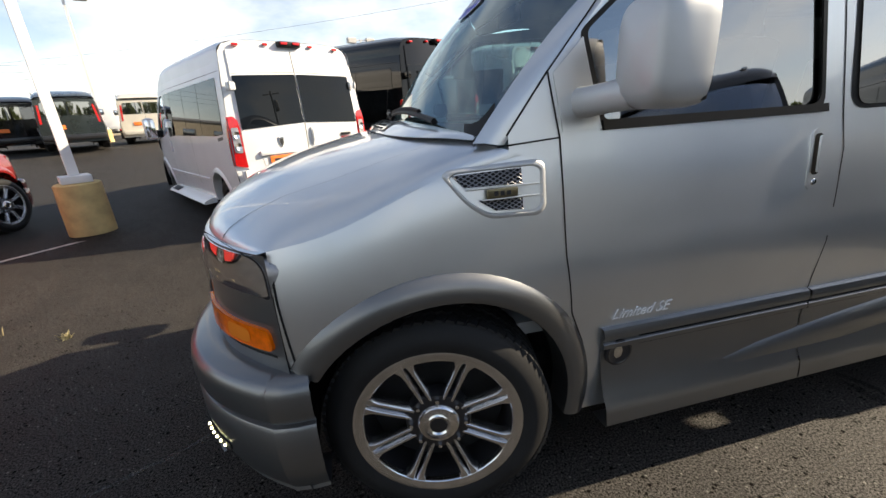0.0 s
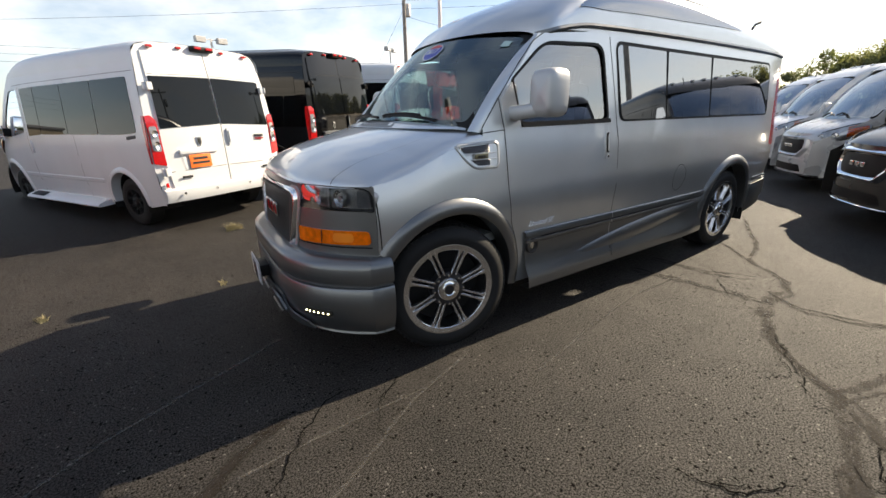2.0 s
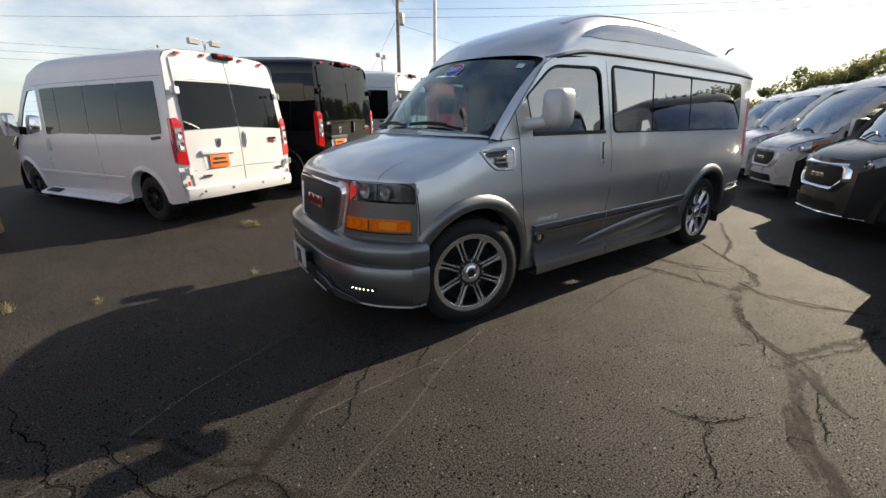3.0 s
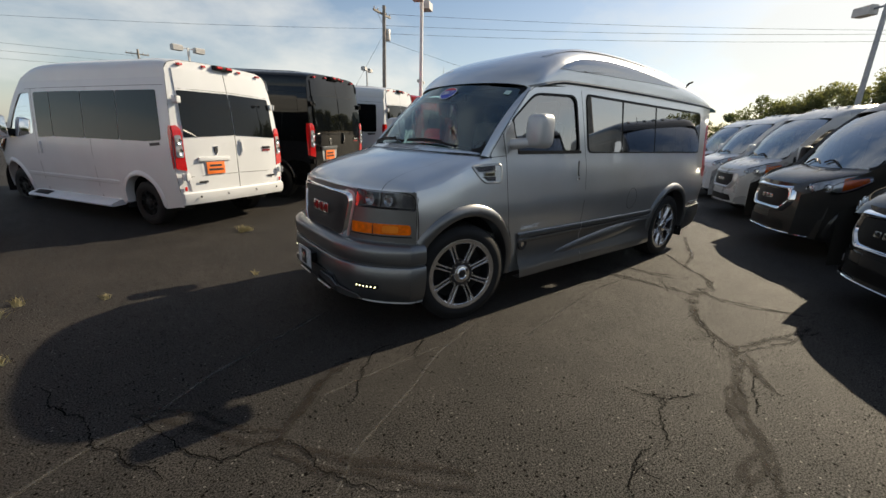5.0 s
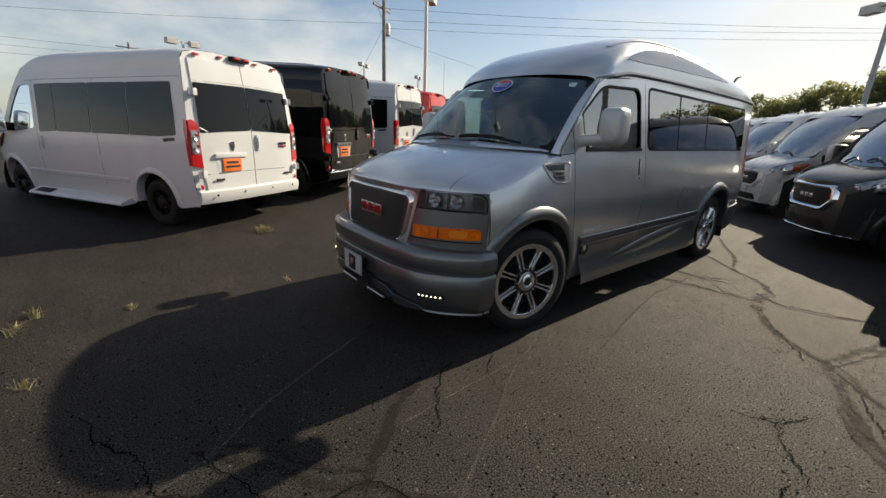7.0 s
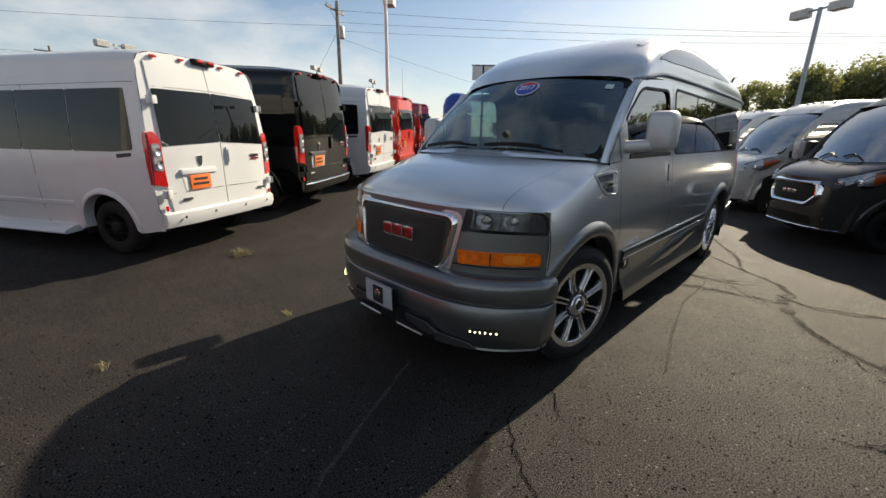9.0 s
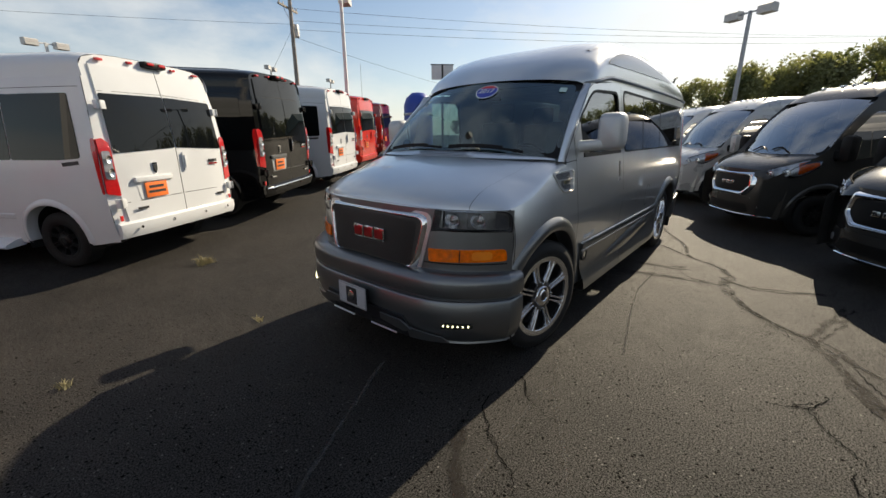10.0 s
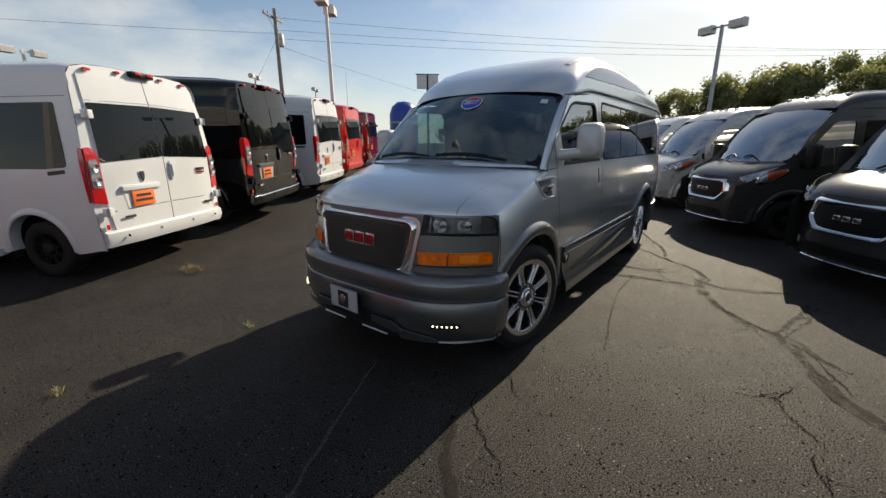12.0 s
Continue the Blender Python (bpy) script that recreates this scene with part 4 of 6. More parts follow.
    p0, pu, pr = windshield_pt(-0.14, 0.825, 0.010), windshield_pt(-0.14, 0.86, 0.010), windshield_pt(-0.20, 0.825, 0.010)
    up, rt = (pu - p0).normalized(), (pr - p0).normalized()
    m = Matrix(((rt.x, up.x, rt.cross(up).x, p0.x), (rt.y, up.y, rt.cross(up).y, p0.y), (rt.z, up.z, rt.cross(up).z, p0.z), (0, 0, 0, 1)))
    part("year", lettering("2017", 0.072, m, 0.001), STICKER_WHITE, b)
    part("corner_sticker", sheet([(-0.90, 0.84), (-0.84, 0.84), (-0.84, 0.91), (-0.90, 0.91)], st, 0.05), STICKER_PALE, v, "small pale square sticker")


def hood_z(x, y):
    """The hood's height over a place of the plan."""
    ze, zc = fender_top(x), interp(x, HOOD_Z)
    q = min(0.999, abs(y) / side_y(x, ze))
    p = hood_power(x)
    return ze + (zc - ze) * (1 - q ** p) ** (1 / p)


def cowl_pt(u, y):
    b = windshield_pt(y, 0.015)
    x = b.x - 0.13 * (1 - abs(y) ** 6) - 0.004
    a = Vector((x, b.y, hood_z(x, b.y) + 0.004))
    p = a.lerp(b, u)
    p.z += 0.014 * math.sin(math.pi * u) * (1 - abs(y) ** 4)
    return p


def mirror(v, s):
    """Rounded silver mirror shell on a short thick arm, with the sail panel at the door's front corner."""
    c = Vector((0.56, s * 1.175, 1.505))
    rows = []
    for i in range(15):
        t = i / 14
        x = c.x - 0.085 + 0.155 * t ** 1.35
        k = (1 - (1 - min(1, t * 1.25)) ** 3.4) ** (1 / 3.4) if t < 0.8 else 1 - 0.03 * ((t - 0.8) / 0.2) ** 2
        row = []
        for a in range(40):
            th = 2 * math.pi * a / 40
            n = 2 / 4.6
            cy, cz = math.cos(th), math.sin(th)
            row.append((x, c.y + s * (0.098 * max(0.02, k) * math.copysign(abs(cy) ** n, cy) - 0.012 * t), c.z + 0.130 * max(0.02, k) * math.copysign(abs(cz) ** n, cz)))
        rows.append(row)
    m = part("door_mirror", loft(rows, True, True), SATIN_SILVER if PAINT["main"] is SILVER else PAINT["main"], v, "rounded silver door mirror shell", angle=60)
    part("mirror_rim", block((0.02, 0.17, 0.23), (c.x + 0.066, c.y - s * 0.012, c.z), 0.008), TRIM, m)
    part("mirror_glass", block((0.006, 0.15, 0.21), (c.x + 0.078, c.y - s * 0.012, c.z), 0.002), CHROME, m)
    rows = []
    for t, x, hx, hz in ((0, 0.478, 0.05, 0.046), (0.15, 0.48, 0.045, 0.042), (0.5, 0.495, 0.042, 0.040), (1, 0.53, 0.045, 0.042)):
        rows.append([(x + hx * math.copysign(abs(math.cos(a)) ** 0.7, math.cos(a)), s * (0.955 + 0.19 * t), 1.400 + 0.02 * t + hz * math.copysign(abs(math.sin(a)) ** 0.7, math.sin(a))) for a in [2 * math.pi * k / 20 for k in range(20)]])
    part("mirror_arm", loft(rows, True, True), SATIN_SILVER if PAINT["main"] is SILVER else PAINT["main"], m)
    part("arm_gap", loft([[(0.478 + 0.0505 * math.copysign(abs(math.cos(a)) ** 0.7, math.cos(a)), s * y, 1.400 + 0.0465 * math.copysign(abs(math.sin(a)) ** 0.7, math.sin(a))) for a in [2 * math.pi * k / 20 for k in range(20)]] for y in (0.95, 0.963)], True, True), GAP, m)
    part("sail_panel", sheet([(0.405, 1.325), (0.53, 1.327), (0.470, 1.575), (0.378, 1.485)], lambda x, z: (x, s * (side_y(x, z) + 0.005), z), 0.1, 0.006), PAINT["main"], m)


def interior(v):
    part("cab_floor", block((4.0, 1.7, 0.05), (2.3, 0, 0.62)), CABIN, v)
    part("headliner", block((3.1, 1.5, 0.03), (2.75, 0, 1.93)), CABIN, v)
    rows = []
    for yy in [(-0.80 + 0.1 * k) for k in range(17)]:
        q = 0.22 * (abs(yy) / 0.8) ** 2.2
        rows.append([(0.10 + q, yy, 1.20), (0.20 + q, yy, 1.275), (0.38 + q * 0.5, yy, 1.30), (0.50 + q * 0.3, yy, 1.26), (0.55, yy, 1.10), (0.50, yy, 0.75)])
    part("dashboard", loft(rows), CABIN, v)
    for y in (-0.43, 0.43):
        seat(v, 1.15, y)
    for x in (2.1, 3.1):
        for y in (-0.42, 0.42):
            seat(v, x, y)
    part("steering_wheel", torus_mesh((0.68, -0.43, 1.24), 0.185, 0.016, radians(28)), TRIM, v)
    part("rear_partition", block((0.03, 1.6, 1.2), (4.2, 0, 1.3)), CABIN, v)
    part("rear_view_mirror", block((0.03, 0.24, 0.07), (0.62, 0, 1.80), 0.012), TRIM, v)


def torus_mesh(c, r, t, tilt):
    rows = []
    for i in range(28):
        a = 2 * math.pi * i / 28
        o = Vector((0, math.cos(a), math.sin(a)))
        row = []
        for k in range(8):
            b = 2 * math.pi * k / 8
            p = o * (r + t * math.cos(b)) + Vector((t * math.sin(b), 0, 0))
            row.append(Matrix.Rotation(-tilt, 3, "Y") @ p + Vector(c))
        rows.append(row)
    rows.append(rows[0])
    bm = loft(rows, True)
    for y, z in ((1, 0), (-1, 0), (0, -1)):
        p = Matrix.Rotation(-tilt, 3, "Y") @ Vector((0, y * r, z * r)) + Vector(c)
        tube([c, p], 0.018, 6, bm)
    return bm


def seat(v, x, y):
    bm = block((0.5, 0.5, 0.16), (x, y, 0.95), 0.05)
    block((0.14, 0.48, 0.66), (x + 0.26, y, 1.28), 0.05, bm, Matrix.Rotation(0.16, 4, "Y"))
    part("seat", bm, LEATHER, v)
    part("headrest", block((0.10, 0.28, 0.20), (x + 0.33, y, 1.71), 0.04, None, Matrix.Rotation(0.12, 4, "Y")), LEATHER, v)


conversion_van(Matrix.Translation((0, -0.10, 0)) @ Matrix.Diagonal((1, 0.93, 1, 1)), "silver high-roof conversion van parked on the asphalt", SILVER, SILVER_SHADED)

# ---- tall panel vans: x runs to the front, +y is the driver's side, the rear doors stand at x = 0 ----
RAM_Z = [(0.28, 0.925), (0.5, 0.955), (0.8, 0.972), (1.05, 0.965), (1.5, 0.93), (1.9, 0.888), (2.02, 0.868)]
RAM_L, RAM_WB, RAM_RX = 5.12, 3.45, 0.86
RAM_ROOF = [(0.0, 2.255), (0.2, 2.285), (1.0, 2.30), (2.6, 2.32), (3.1, 2.31), (3.32, 2.285), (3.52, 2.22), (3.68, 2.125), (3.78, 2.03)]
RAM_HOOD = [(4.42, 1.27), (4.6, 1.215), (4.8, 1.145), (4.95, 1.075), (5.06, 0.99), (5.10, 0.93)]


def ram_y(x, z):
    y = interp(z, RAM_Z)
    if x > 3.9:
        y -= 0.20 * ((x - 3.9) / 1.2) ** 2.6
    if z > 1.2 and x > 3.2:
        y -= 0.05 * (z - 1.2) * (x - 3.2)
    return y


def ram_lean(z):
    return 0.13 * max(0, (z - 1.15) / 1.1) ** 1.3


def ram_side(s, off=0.0):
    return lambda x, z: (x + ram_lean(z) * max(0, 1 - x / 0.9), s * (ram_y(x, z) + off), z)


def ram_rear(off=0.0):
    return lambda y, z: (ram_lean(z) - off + 0.05 * (abs(y) / 0.95) ** 4, y, z)


def ram_nose(off=0.0):
    return lambda y, z: (5.13 + off - 0.30 * (abs(y) / 0.85) ** 2.8 - 0.10 * max(0, z - 0.72) + 0.03 * (0.5 - abs(z - 0.5)), y, z)


def ram_roof(x, t):
    zc = interp(x, RAM_ROOF)
    w = ram_y(x, 1.98)
    n = 2 / 4.4
    th = t * math.pi / 2
    z = 1.98 + (zc - 1.98) * max(0, math.cos(th)) ** n
    return Vector((x + ram_lean(z) * max(0, 1 - x / 0.9), w * math.copysign(abs(math.sin(th)) ** n, t), z))


def ram_glass(y, t, off=0.0):
    w = 0.875 + (0.805 - 0.875) * t
    x0, x1 = 4.58 - 0.22 * y * y, 3.80 - 0.10 * y * y
    bow = 0.05 * math.sin(math.pi * t)
    return Vector((x0 + (x1 - x0) * t + bow + off * 0.7, y * w, 1.225 + 0.80 * t + bow * 0.6 + off * 0.7))


def ram_hood(x, t):
    zc = interp(x, RAM_HOOD)
    ze = zc - 0.11
    n = 2 / 2.7
    th = t * math.pi / 2
    return Vector((x - 0.20 * abs(t) ** 3 * max(0, (x - 4.42) / 0.68), ram_y(x, 0.9) * 0.985 * math.copysign(abs(math.sin(th)) ** n, t), ze + (zc - ze) * max(0, math.cos(th)) ** n))


def ram_van(m, paint, label, dark=False, chrome=True, windows=True, boards=None, name="panel_van", sign=False, front=True, rear=True):
    v = thing(name, m, label, "van")
    for s in (-1, 1):
        bm = mesh_grid(0.045, RAM_L, 0.30, 1.985, 52, 24)
        cut(bm, circle(RAM_RX, 0.37, 0.42, 32))
        cut(bm, circle(RAM_RX + RAM_WB, 0.37, 0.42, 32))
        cut(bm, [(5.3, 0.80), (5.3, 2.1), (3.68, 2.1), (3.745, 1.99), (4.40, 1.27), (5.0, 0.93)])
        cut(bm, rounded([(3.47, 1.20), (4.30, 1.16), (4.02, 1.55), (3.78, 1.79), (3.47, 1.80)], 0.05, 3))
        drape(bm, ram_side(s))
        part("body_side", bm, paint, v)
        part("door_glass", sheet(rounded([(3.46, 1.19), (4.32, 1.15), (4.03, 1.56), (3.79, 1.80), (3.46, 1.81)], 0.05, 3), ram_side(s, -0.01), 0.2), VAN_DOOR_GLASS, v)
        f = ram_side(s, 0.006)
        if windows:
            for k, (x0, x1) in enumerate(((0.27, 1.18), (1.195, 2.02), (2.035, 2.86), (2.875, 3.32))):
                part("side_window", sheet(rounded([(x0, 1.14), (x1, 1.14), (x1, 1.79), (x0, 1.79)], 0.03), f, 0.3, 0.005), VAN_GLASS, v, "dark tinted side glass")
        # wheel arch lips, rub strip, door gaps
        for x in (RAM_RX, RAM_RX + RAM_WB):
            part("arch_lip", arch((x, 0.37), 0.405, 0.475, radians(186), radians(-6), s, ram_y, 0.022, 18), paint, v)
        for x0, x1 in ((1.36, 3.38), (3.42, 3.84)):
            rows = [[(x, s * (ram_y(x, z) + o), z) for o, z in ((0.0, 0.655), (0.014, 0.645), (0.014, 0.60), (0.0, 0.59))] for x in [x0 + (x1 - x0) * i / 8 for i in range(9)]]
            part("rub_strip", loft(rows), paint, v)
        for x in (1.9, 3.40):
            part("door_gap", sheet([(x, 0.36), (x + 0.007, 0.36), (x + 0.007, 1.86), (x, 1.86)], ram_side(s, 0.0015), 0.2), GAP, v)
        part("roof_seam", sheet([(0.1, 1.862), (3.6, 1.855), (3.6, 1.861), (0.1, 1.868)], ram_side(s, 0.0015), 0.3), GAP, v)
        for k in (RAM_RX, RAM_RX + RAM_WB):
            wheel(v, (k, s * 0.80, 0.355), 0.355, 0.225, 0.22, s, fancy=False)
            rows = [[(k + 0.43 * math.cos(a), s * yy, 0.37 + 0.43 * math.sin(a)) for yy in (0.5, 0.96)] for a in [math.pi * (-0.1 + 1.2 * i / 12) for i in range(13)]]
            part("wheel_well", loft(rows), UNDER, v)
            part("well_wall", block((0.86, 0.02, 0.6), (k, s * 0.5, 0.55)), UNDER, v)
        if boards:
            b = bmesh.new()
            loft([[(x, s * y, z) for y, z in ((0.90, 0.36), (1.0, 0.345), (1.10, 0.30), (1.115, 0.275), (1.10, 0.255), (0.90, 0.27))] for x in (1.42, 1.5, 3.6, 3.72)], True, True, b)
            part("running_board", b, boards, v, "moulded running board")
            part("board_tread", block((0.42, 0.11, 0.006), (3.38, s * 1.04, 0.334), 0.002, None, Matrix.Rotation(-s * 0.38, 4, "X")), TRIM, v)
        part("side_door_handle", block((0.05, 0.03, 0.14), (3.30, s * (ram_y(3.3, 1.0) + 0.012), 1.02), 0.012), paint, v)
        # mirror with its long housing
        mm = part("door_mirror", block((0.15, 0.19, 0.34), (4.22, s * 1.08, 1.32), 0.06), (TRIM if dark else CHROME) if chrome else paint, v, "tall door mirror housing")
        part("mirror_glass", block((0.006, 0.15, 0.28), (4.142, s * 1.08, 1.32), 0.003), CHROME, mm)
        part("mirror_arm", block((0.09, 0.16, 0.12), (4.25, s * 0.95, 1.24), 0.03), TRIM, mm)
    # roof, with pressed ribs
    bm = mesh_grid(0.015, 3.78, -1, 1, 36, 28)
    drape(bm, ram_roof)
    part("roof", bm, paint, v)
    for y in (-0.55, -0.28, 0.0, 0.28, 0.55):
        rows = []
        for i in range(14):
            x = 0.35 + 3.24 * i / 13
            k = 0.012 * min(1, i, 13 - i)
            p = ram_roof(x, math.asin(abs(y / 0.87) ** 2.2) * 2 / math.pi * (1 if y >= 0 else -1))
            rows.append([p + Vector((0, o, dz)) for o, dz in ((-0.06, -0.004), (-0.03, k), (0.03, k), (0.06, -0.004))])
        part("roof_rib", loft(rows), paint, v)
    if not rear:
        for y in (-0.56, -0.2, 0.0, 0.2, 0.56):
            p = ram_roof(3.38, math.asin(abs(y / 0.87) ** 2.2) * 2 / math.pi * (1 if y >= 0 else -1))
            part("marker_lamp", block((0.09, 0.06, 0.035), p + Vector((0, 0, 0.012)), 0.014), LAMP_SILVER, v, "small clear marker lamp")
        part("antenna", tube([ram_roof(3.5, 0.12), ram_roof(3.5, 0.12) + Vector((-0.03, 0, 0.17))], 0.006, 6), TRIM, v)
    # rear doors
    outline = [(-0.925, 0.34), (0.925, 0.34), (0.972, 0.8), (0.945, 1.3), (0.872, 1.98), (0.855, 2.10), (0.80, 2.19), (0.66, 2.235), (0.40, 2.25), (-0.40, 2.25), (-0.66, 2.235), (-0.80, 2.19), (-0.855, 2.10), (-0.872, 1.98), (-0.945, 1.3), (-0.972, 0.8)]
    part("rear_frame", sheet(outline, lambda y, z: (ram_rear()(y, z)), 0.12), paint, v)
    if rear:
        ram_back(v, paint, dark, boards)
    if front:
        ram_front(v, paint, dark, chrome)
    part("underbody", block((4.5, 1.5, 0.12), (2.5, 0, 0.36), 0.02), UNDER, v)
    # cabin
    part("cab_floor", block((1.9, 1.6, 0.04), (3.7, 0, 0.62)), CABIN, v)
    part("cab_bulkhead", block((0.03, 1.55, 1.5), (2.8, 0, 1.35)), CABIN, v)
    rows = [[(4.62 - 0.22 * (y / 0.8) ** 2, y, 1.16), (4.45 - 0.1 * (y / 0.8) ** 2, y, 1.22), (4.15, y, 1.18), (4.1, y, 0.8)] for y in [-0.8 + 0.2 * k for k in range(9)]]
    part("dashboard", loft(rows), CABIN, v)
    for y in (-0.42, 0.42):
        bm = block((0.14, 0.46, 0.62), (3.25, y, 1.2), 0.05, None, Matrix.Rotation(-0.15, 4, "Y"))
        part("seat_back", bm, LEATHER, v)
        part("headrest", block((0.1, 0.26, 0.18), (3.19, y, 1.62), 0.04), LEATHER, v)
    ram_full_size(v)
    return v


# heights of the body at its tail, along its flank and at its nose
TALL_REAR = [(0.0, 0.02), (0.34, 0.42), (0.5, 0.60), (0.80, 0.95), (1.17, 1.42), (1.37, 1.57), (1.66, 1.93), (1.82, 2.07), (2.0, 2.24), (2.25, 2.48), (2.36, 2.59)]
TALL_SIDE = [(0.0, 0.02), (0.3, 0.32), (0.62, 0.66), (0.85, 0.89), (1.17, 1.37), (1.37, 1.57), (1.74, 2.00), (1.86, 2.11), (2.0, 2.24), (2.25, 2.48), (2.36, 2.59)]
TALL_NOSE = [(0.0, 0.0), (0.3, 0.32), (0.6, 0.64), (0.8, 0.86), (1.0, 1.09), (1.27, 1.40), (1.6, 1.80), (1.86, 2.09), (2.03, 2.26), (2.25, 2.48), (2.36, 2.59)]


def ram_full_size(v):
    """Bring the van's body to its full height, width and length; the wheels keep their size."""
    for ob in v.children_recursive:
        up = ob
        while up is not v and not up.name.startswith("wheel") or up.name.startswith("wheel_well"):
            up = up.parent
            if up is None or up is v:
                break
        if up is not None and up is not v:
            if ob is up:
                ob.location = (ob.location.x * 1.05, ob.location.y * 1.06, ob.location.z)
            continue
        for vert in ob.data.vertices:
            x, y, z = vert.co
            a = min(1, max(0, (x - 0.12) / 0.28))
            b = min(1, max(0, (x - 3.0) / 1.0))
            zz = interp(z, TALL_REAR) * (1 - a) + interp(z, TALL_SIDE) * a * (1 - b) + interp(z, TALL_NOSE) * b
            vert.co = (x * 1.05, y * 1.06, zz)


def ram_back(v, paint, dark, boards):
    R = ram_rear
    for s in (1, -1):
        pts = [(s * 0.006, 0.50), (s * 0.80, 0.50), (s * 0.835, 0.8), (s * 0.815, 1.4), (s * 0.775, 2.12), (s * 0.006, 2.15)]
        d = part("rear_door", sheet(pts, R(0.014), 0.12, 0.014), paint, v)
        up = rounded([(s * 0.012, 1.19), (s * 0.815, 1.15), (s * 0.785, 1.80), (s * 0.012, 1.82)], 0.02, 3)
        part("rear_window", sheet(up, R(0.021), 0.14, 0.006), VAN_GLASS, d, "dark tinted rear glass")
        part("window_seam", sheet([(s * 0.012, 1.845), (s * 0.78, 1.825), (s * 0.78, 1.83), (s * 0.012, 1.851)], R(0.016), 0.2), GAP, d)
        part("door_crease", sheet([(s * 0.03, 0.70), (s * 0.81, 0.69), (s * 0.81, 0.696), (s * 0.03, 0.706)], R(0.0155), 0.2), GAP if paint is not BLACK else SILVER_SHADED, d)
        for z, y in ((1.66, 0.83), (0.70, 0.875)):
            h = part("hinge", block((0.055, 0.10, 0.09), (ram_lean(z) - 0.02, s * y, z), 0.014), paint, d)
            part("hinge_pin", tube([(ram_lean(z) - 0.048, s * (y + 0.02), z - 0.045), (ram_lean(z) - 0.048, s * (y + 0.02), z + 0.045)], 0.013, 8), TRIM if dark else LIGHT_SILVER, h)
        # corner pillar and tall lamp wrapped round it
        bm = sheet(rounded([(s * 0.83, 0.77), (s * 0.965, 0.80), (s * 0.945, 1.36), (s * 0.885, 1.37), (s * 0.84, 1.30)], 0.015, 2), R(0.022), 0.06, 0.02)
        tl = part("tail_light", bm, RED_LENS, v, "tall red and clear tail light")
        join_side = sheet(rounded([(0.042, 0.80), (0.07, 0.80), (0.105, 1.20), (0.09, 1.36), (0.042, 1.37)], 0.02, 2), ram_side(s, 0.010), 0.06, 0.01)
        part("tail_light_side", join_side, RED_LENS, tl)
        part("clear_band", sheet(rounded([(s * 0.85, 0.92), (s * 0.945, 0.93), (s * 0.935, 1.18), (s * 0.855, 1.18)], 0.02, 2), R(0.028), 0.06, 0.006), CLEAR_LENS, tl)
        for z in (0.985, 1.10):
            part("lamp_bowl", lathe([(0.0, 0.0), (0.02, 0.004), (0.036, 0.012)], 16, None, Matrix.Translation((R(0.036)(0.89, z)[0], s * 0.892, z)) @ Matrix.Rotation(radians(90), 4, "Z")), LAMP_BOWL, tl)
        part("reflector", block((0.012, 0.035, 0.055), (0.02 + R()(0.88, 0.56)[0] - 0.04, s * 0.88, 0.545), 0.004), RED_LENS, v)
    part("door_split", sheet([(-0.006, 0.50), (0.006, 0.50), (0.006, 2.13), (-0.006, 2.13)], R(0.012), 0.2), GAP, v)
    # bumper step
    b = loft([[(x, y, z) for x, z in ((0.10, 0.50), (-0.02, 0.50), (-0.055, 0.48), (-0.06, 0.40), (-0.03, 0.33), (0.12, 0.31))] for y in (-0.93, -0.90, -0.5, 0.0, 0.5, 0.90, 0.93)], True, True)
    for vv in b.verts:
        vv.co.x += 0.05 * (abs(vv.co.y) / 0.93) ** 6
    part("rear_bumper", b, paint, v)
    if dark:
        part("bumper_strip", tube([(-0.058 + 0.05 * (abs(y) / 0.93) ** 6, y, 0.465) for y in [-0.9 + 0.15 * k for k in range(13)]], 0.014, 8), CHROME, v, "chrome step strip")
    for y in (-0.72, -0.27, 0.27, 0.72):
        part("parking_sensor", lathe([(0.0, -0.004), (0.014, -0.002), (0.016, 0.004)], 12, None, Matrix.Translation((-0.063 + 0.01 * abs(y), y, 0.43)) @ Matrix.Rotation(radians(-90), 4, "Z") @ Matrix.Diagonal((1, -1, 1, 1))), TRIM, v)
    # latch handle, emblem, plate in its recess, small script bars
    hd = part("rear_handle", loft([[(ram_lean(1.05) - 0.018 - dx, y, z) for y, z in rounded([(-0.115, 0.94), (-0.065, 0.94), (-0.065, 1.13), (-0.115, 1.13)], 0.025, 3)] for dx in (0, 0.018)], True, True), paint if not dark else TRIM, v)
    part("handle_grip", block((0.014, 0.022, 0.13), (-0.045, -0.09, 1.035), 0.006), CHROME if dark else paint, hd)
    em = part("emblem", sheet(rounded([(0.335, 0.98), (0.365, 0.94), (0.395, 0.98), (0.40, 1.045), (0.33, 1.045)], 0.01, 2), R(0.026), 0.1, 0.012), CHROME, v, "chrome shield emblem")
    part("emblem_face", sheet([(0.345, 0.985), (0.365, 0.955), (0.385, 0.985), (0.388, 1.03), (0.342, 1.03)], R(0.030), 0.1, 0.003), INK, em)
    part("plate_shelf", block((0.05, 0.52, 0.05), (-0.015, 0.40, 0.90), 0.015), paint if not dark else SILVER_SHADED, v)
    part("plate_recess", sheet(rounded([(0.18, 0.70), (0.61, 0.70), (0.64, 0.885), (0.15, 0.885)], 0.03), R(0.017), 0.2), LIGHT_SILVER if dark else paint, v)
    pl = part("rear_plate", block((0.006, 0.30, 0.15), (-0.026, 0.40, 0.79), 0.002), ORANGE_PLATE, v, "orange dealer plate with dark bars")
    for z, w in ((0.822, 0.20), (0.772, 0.24)):
        part("plate_bar", block((0.002, w, 0.026), (-0.0305, 0.40, z)), INK, pl)
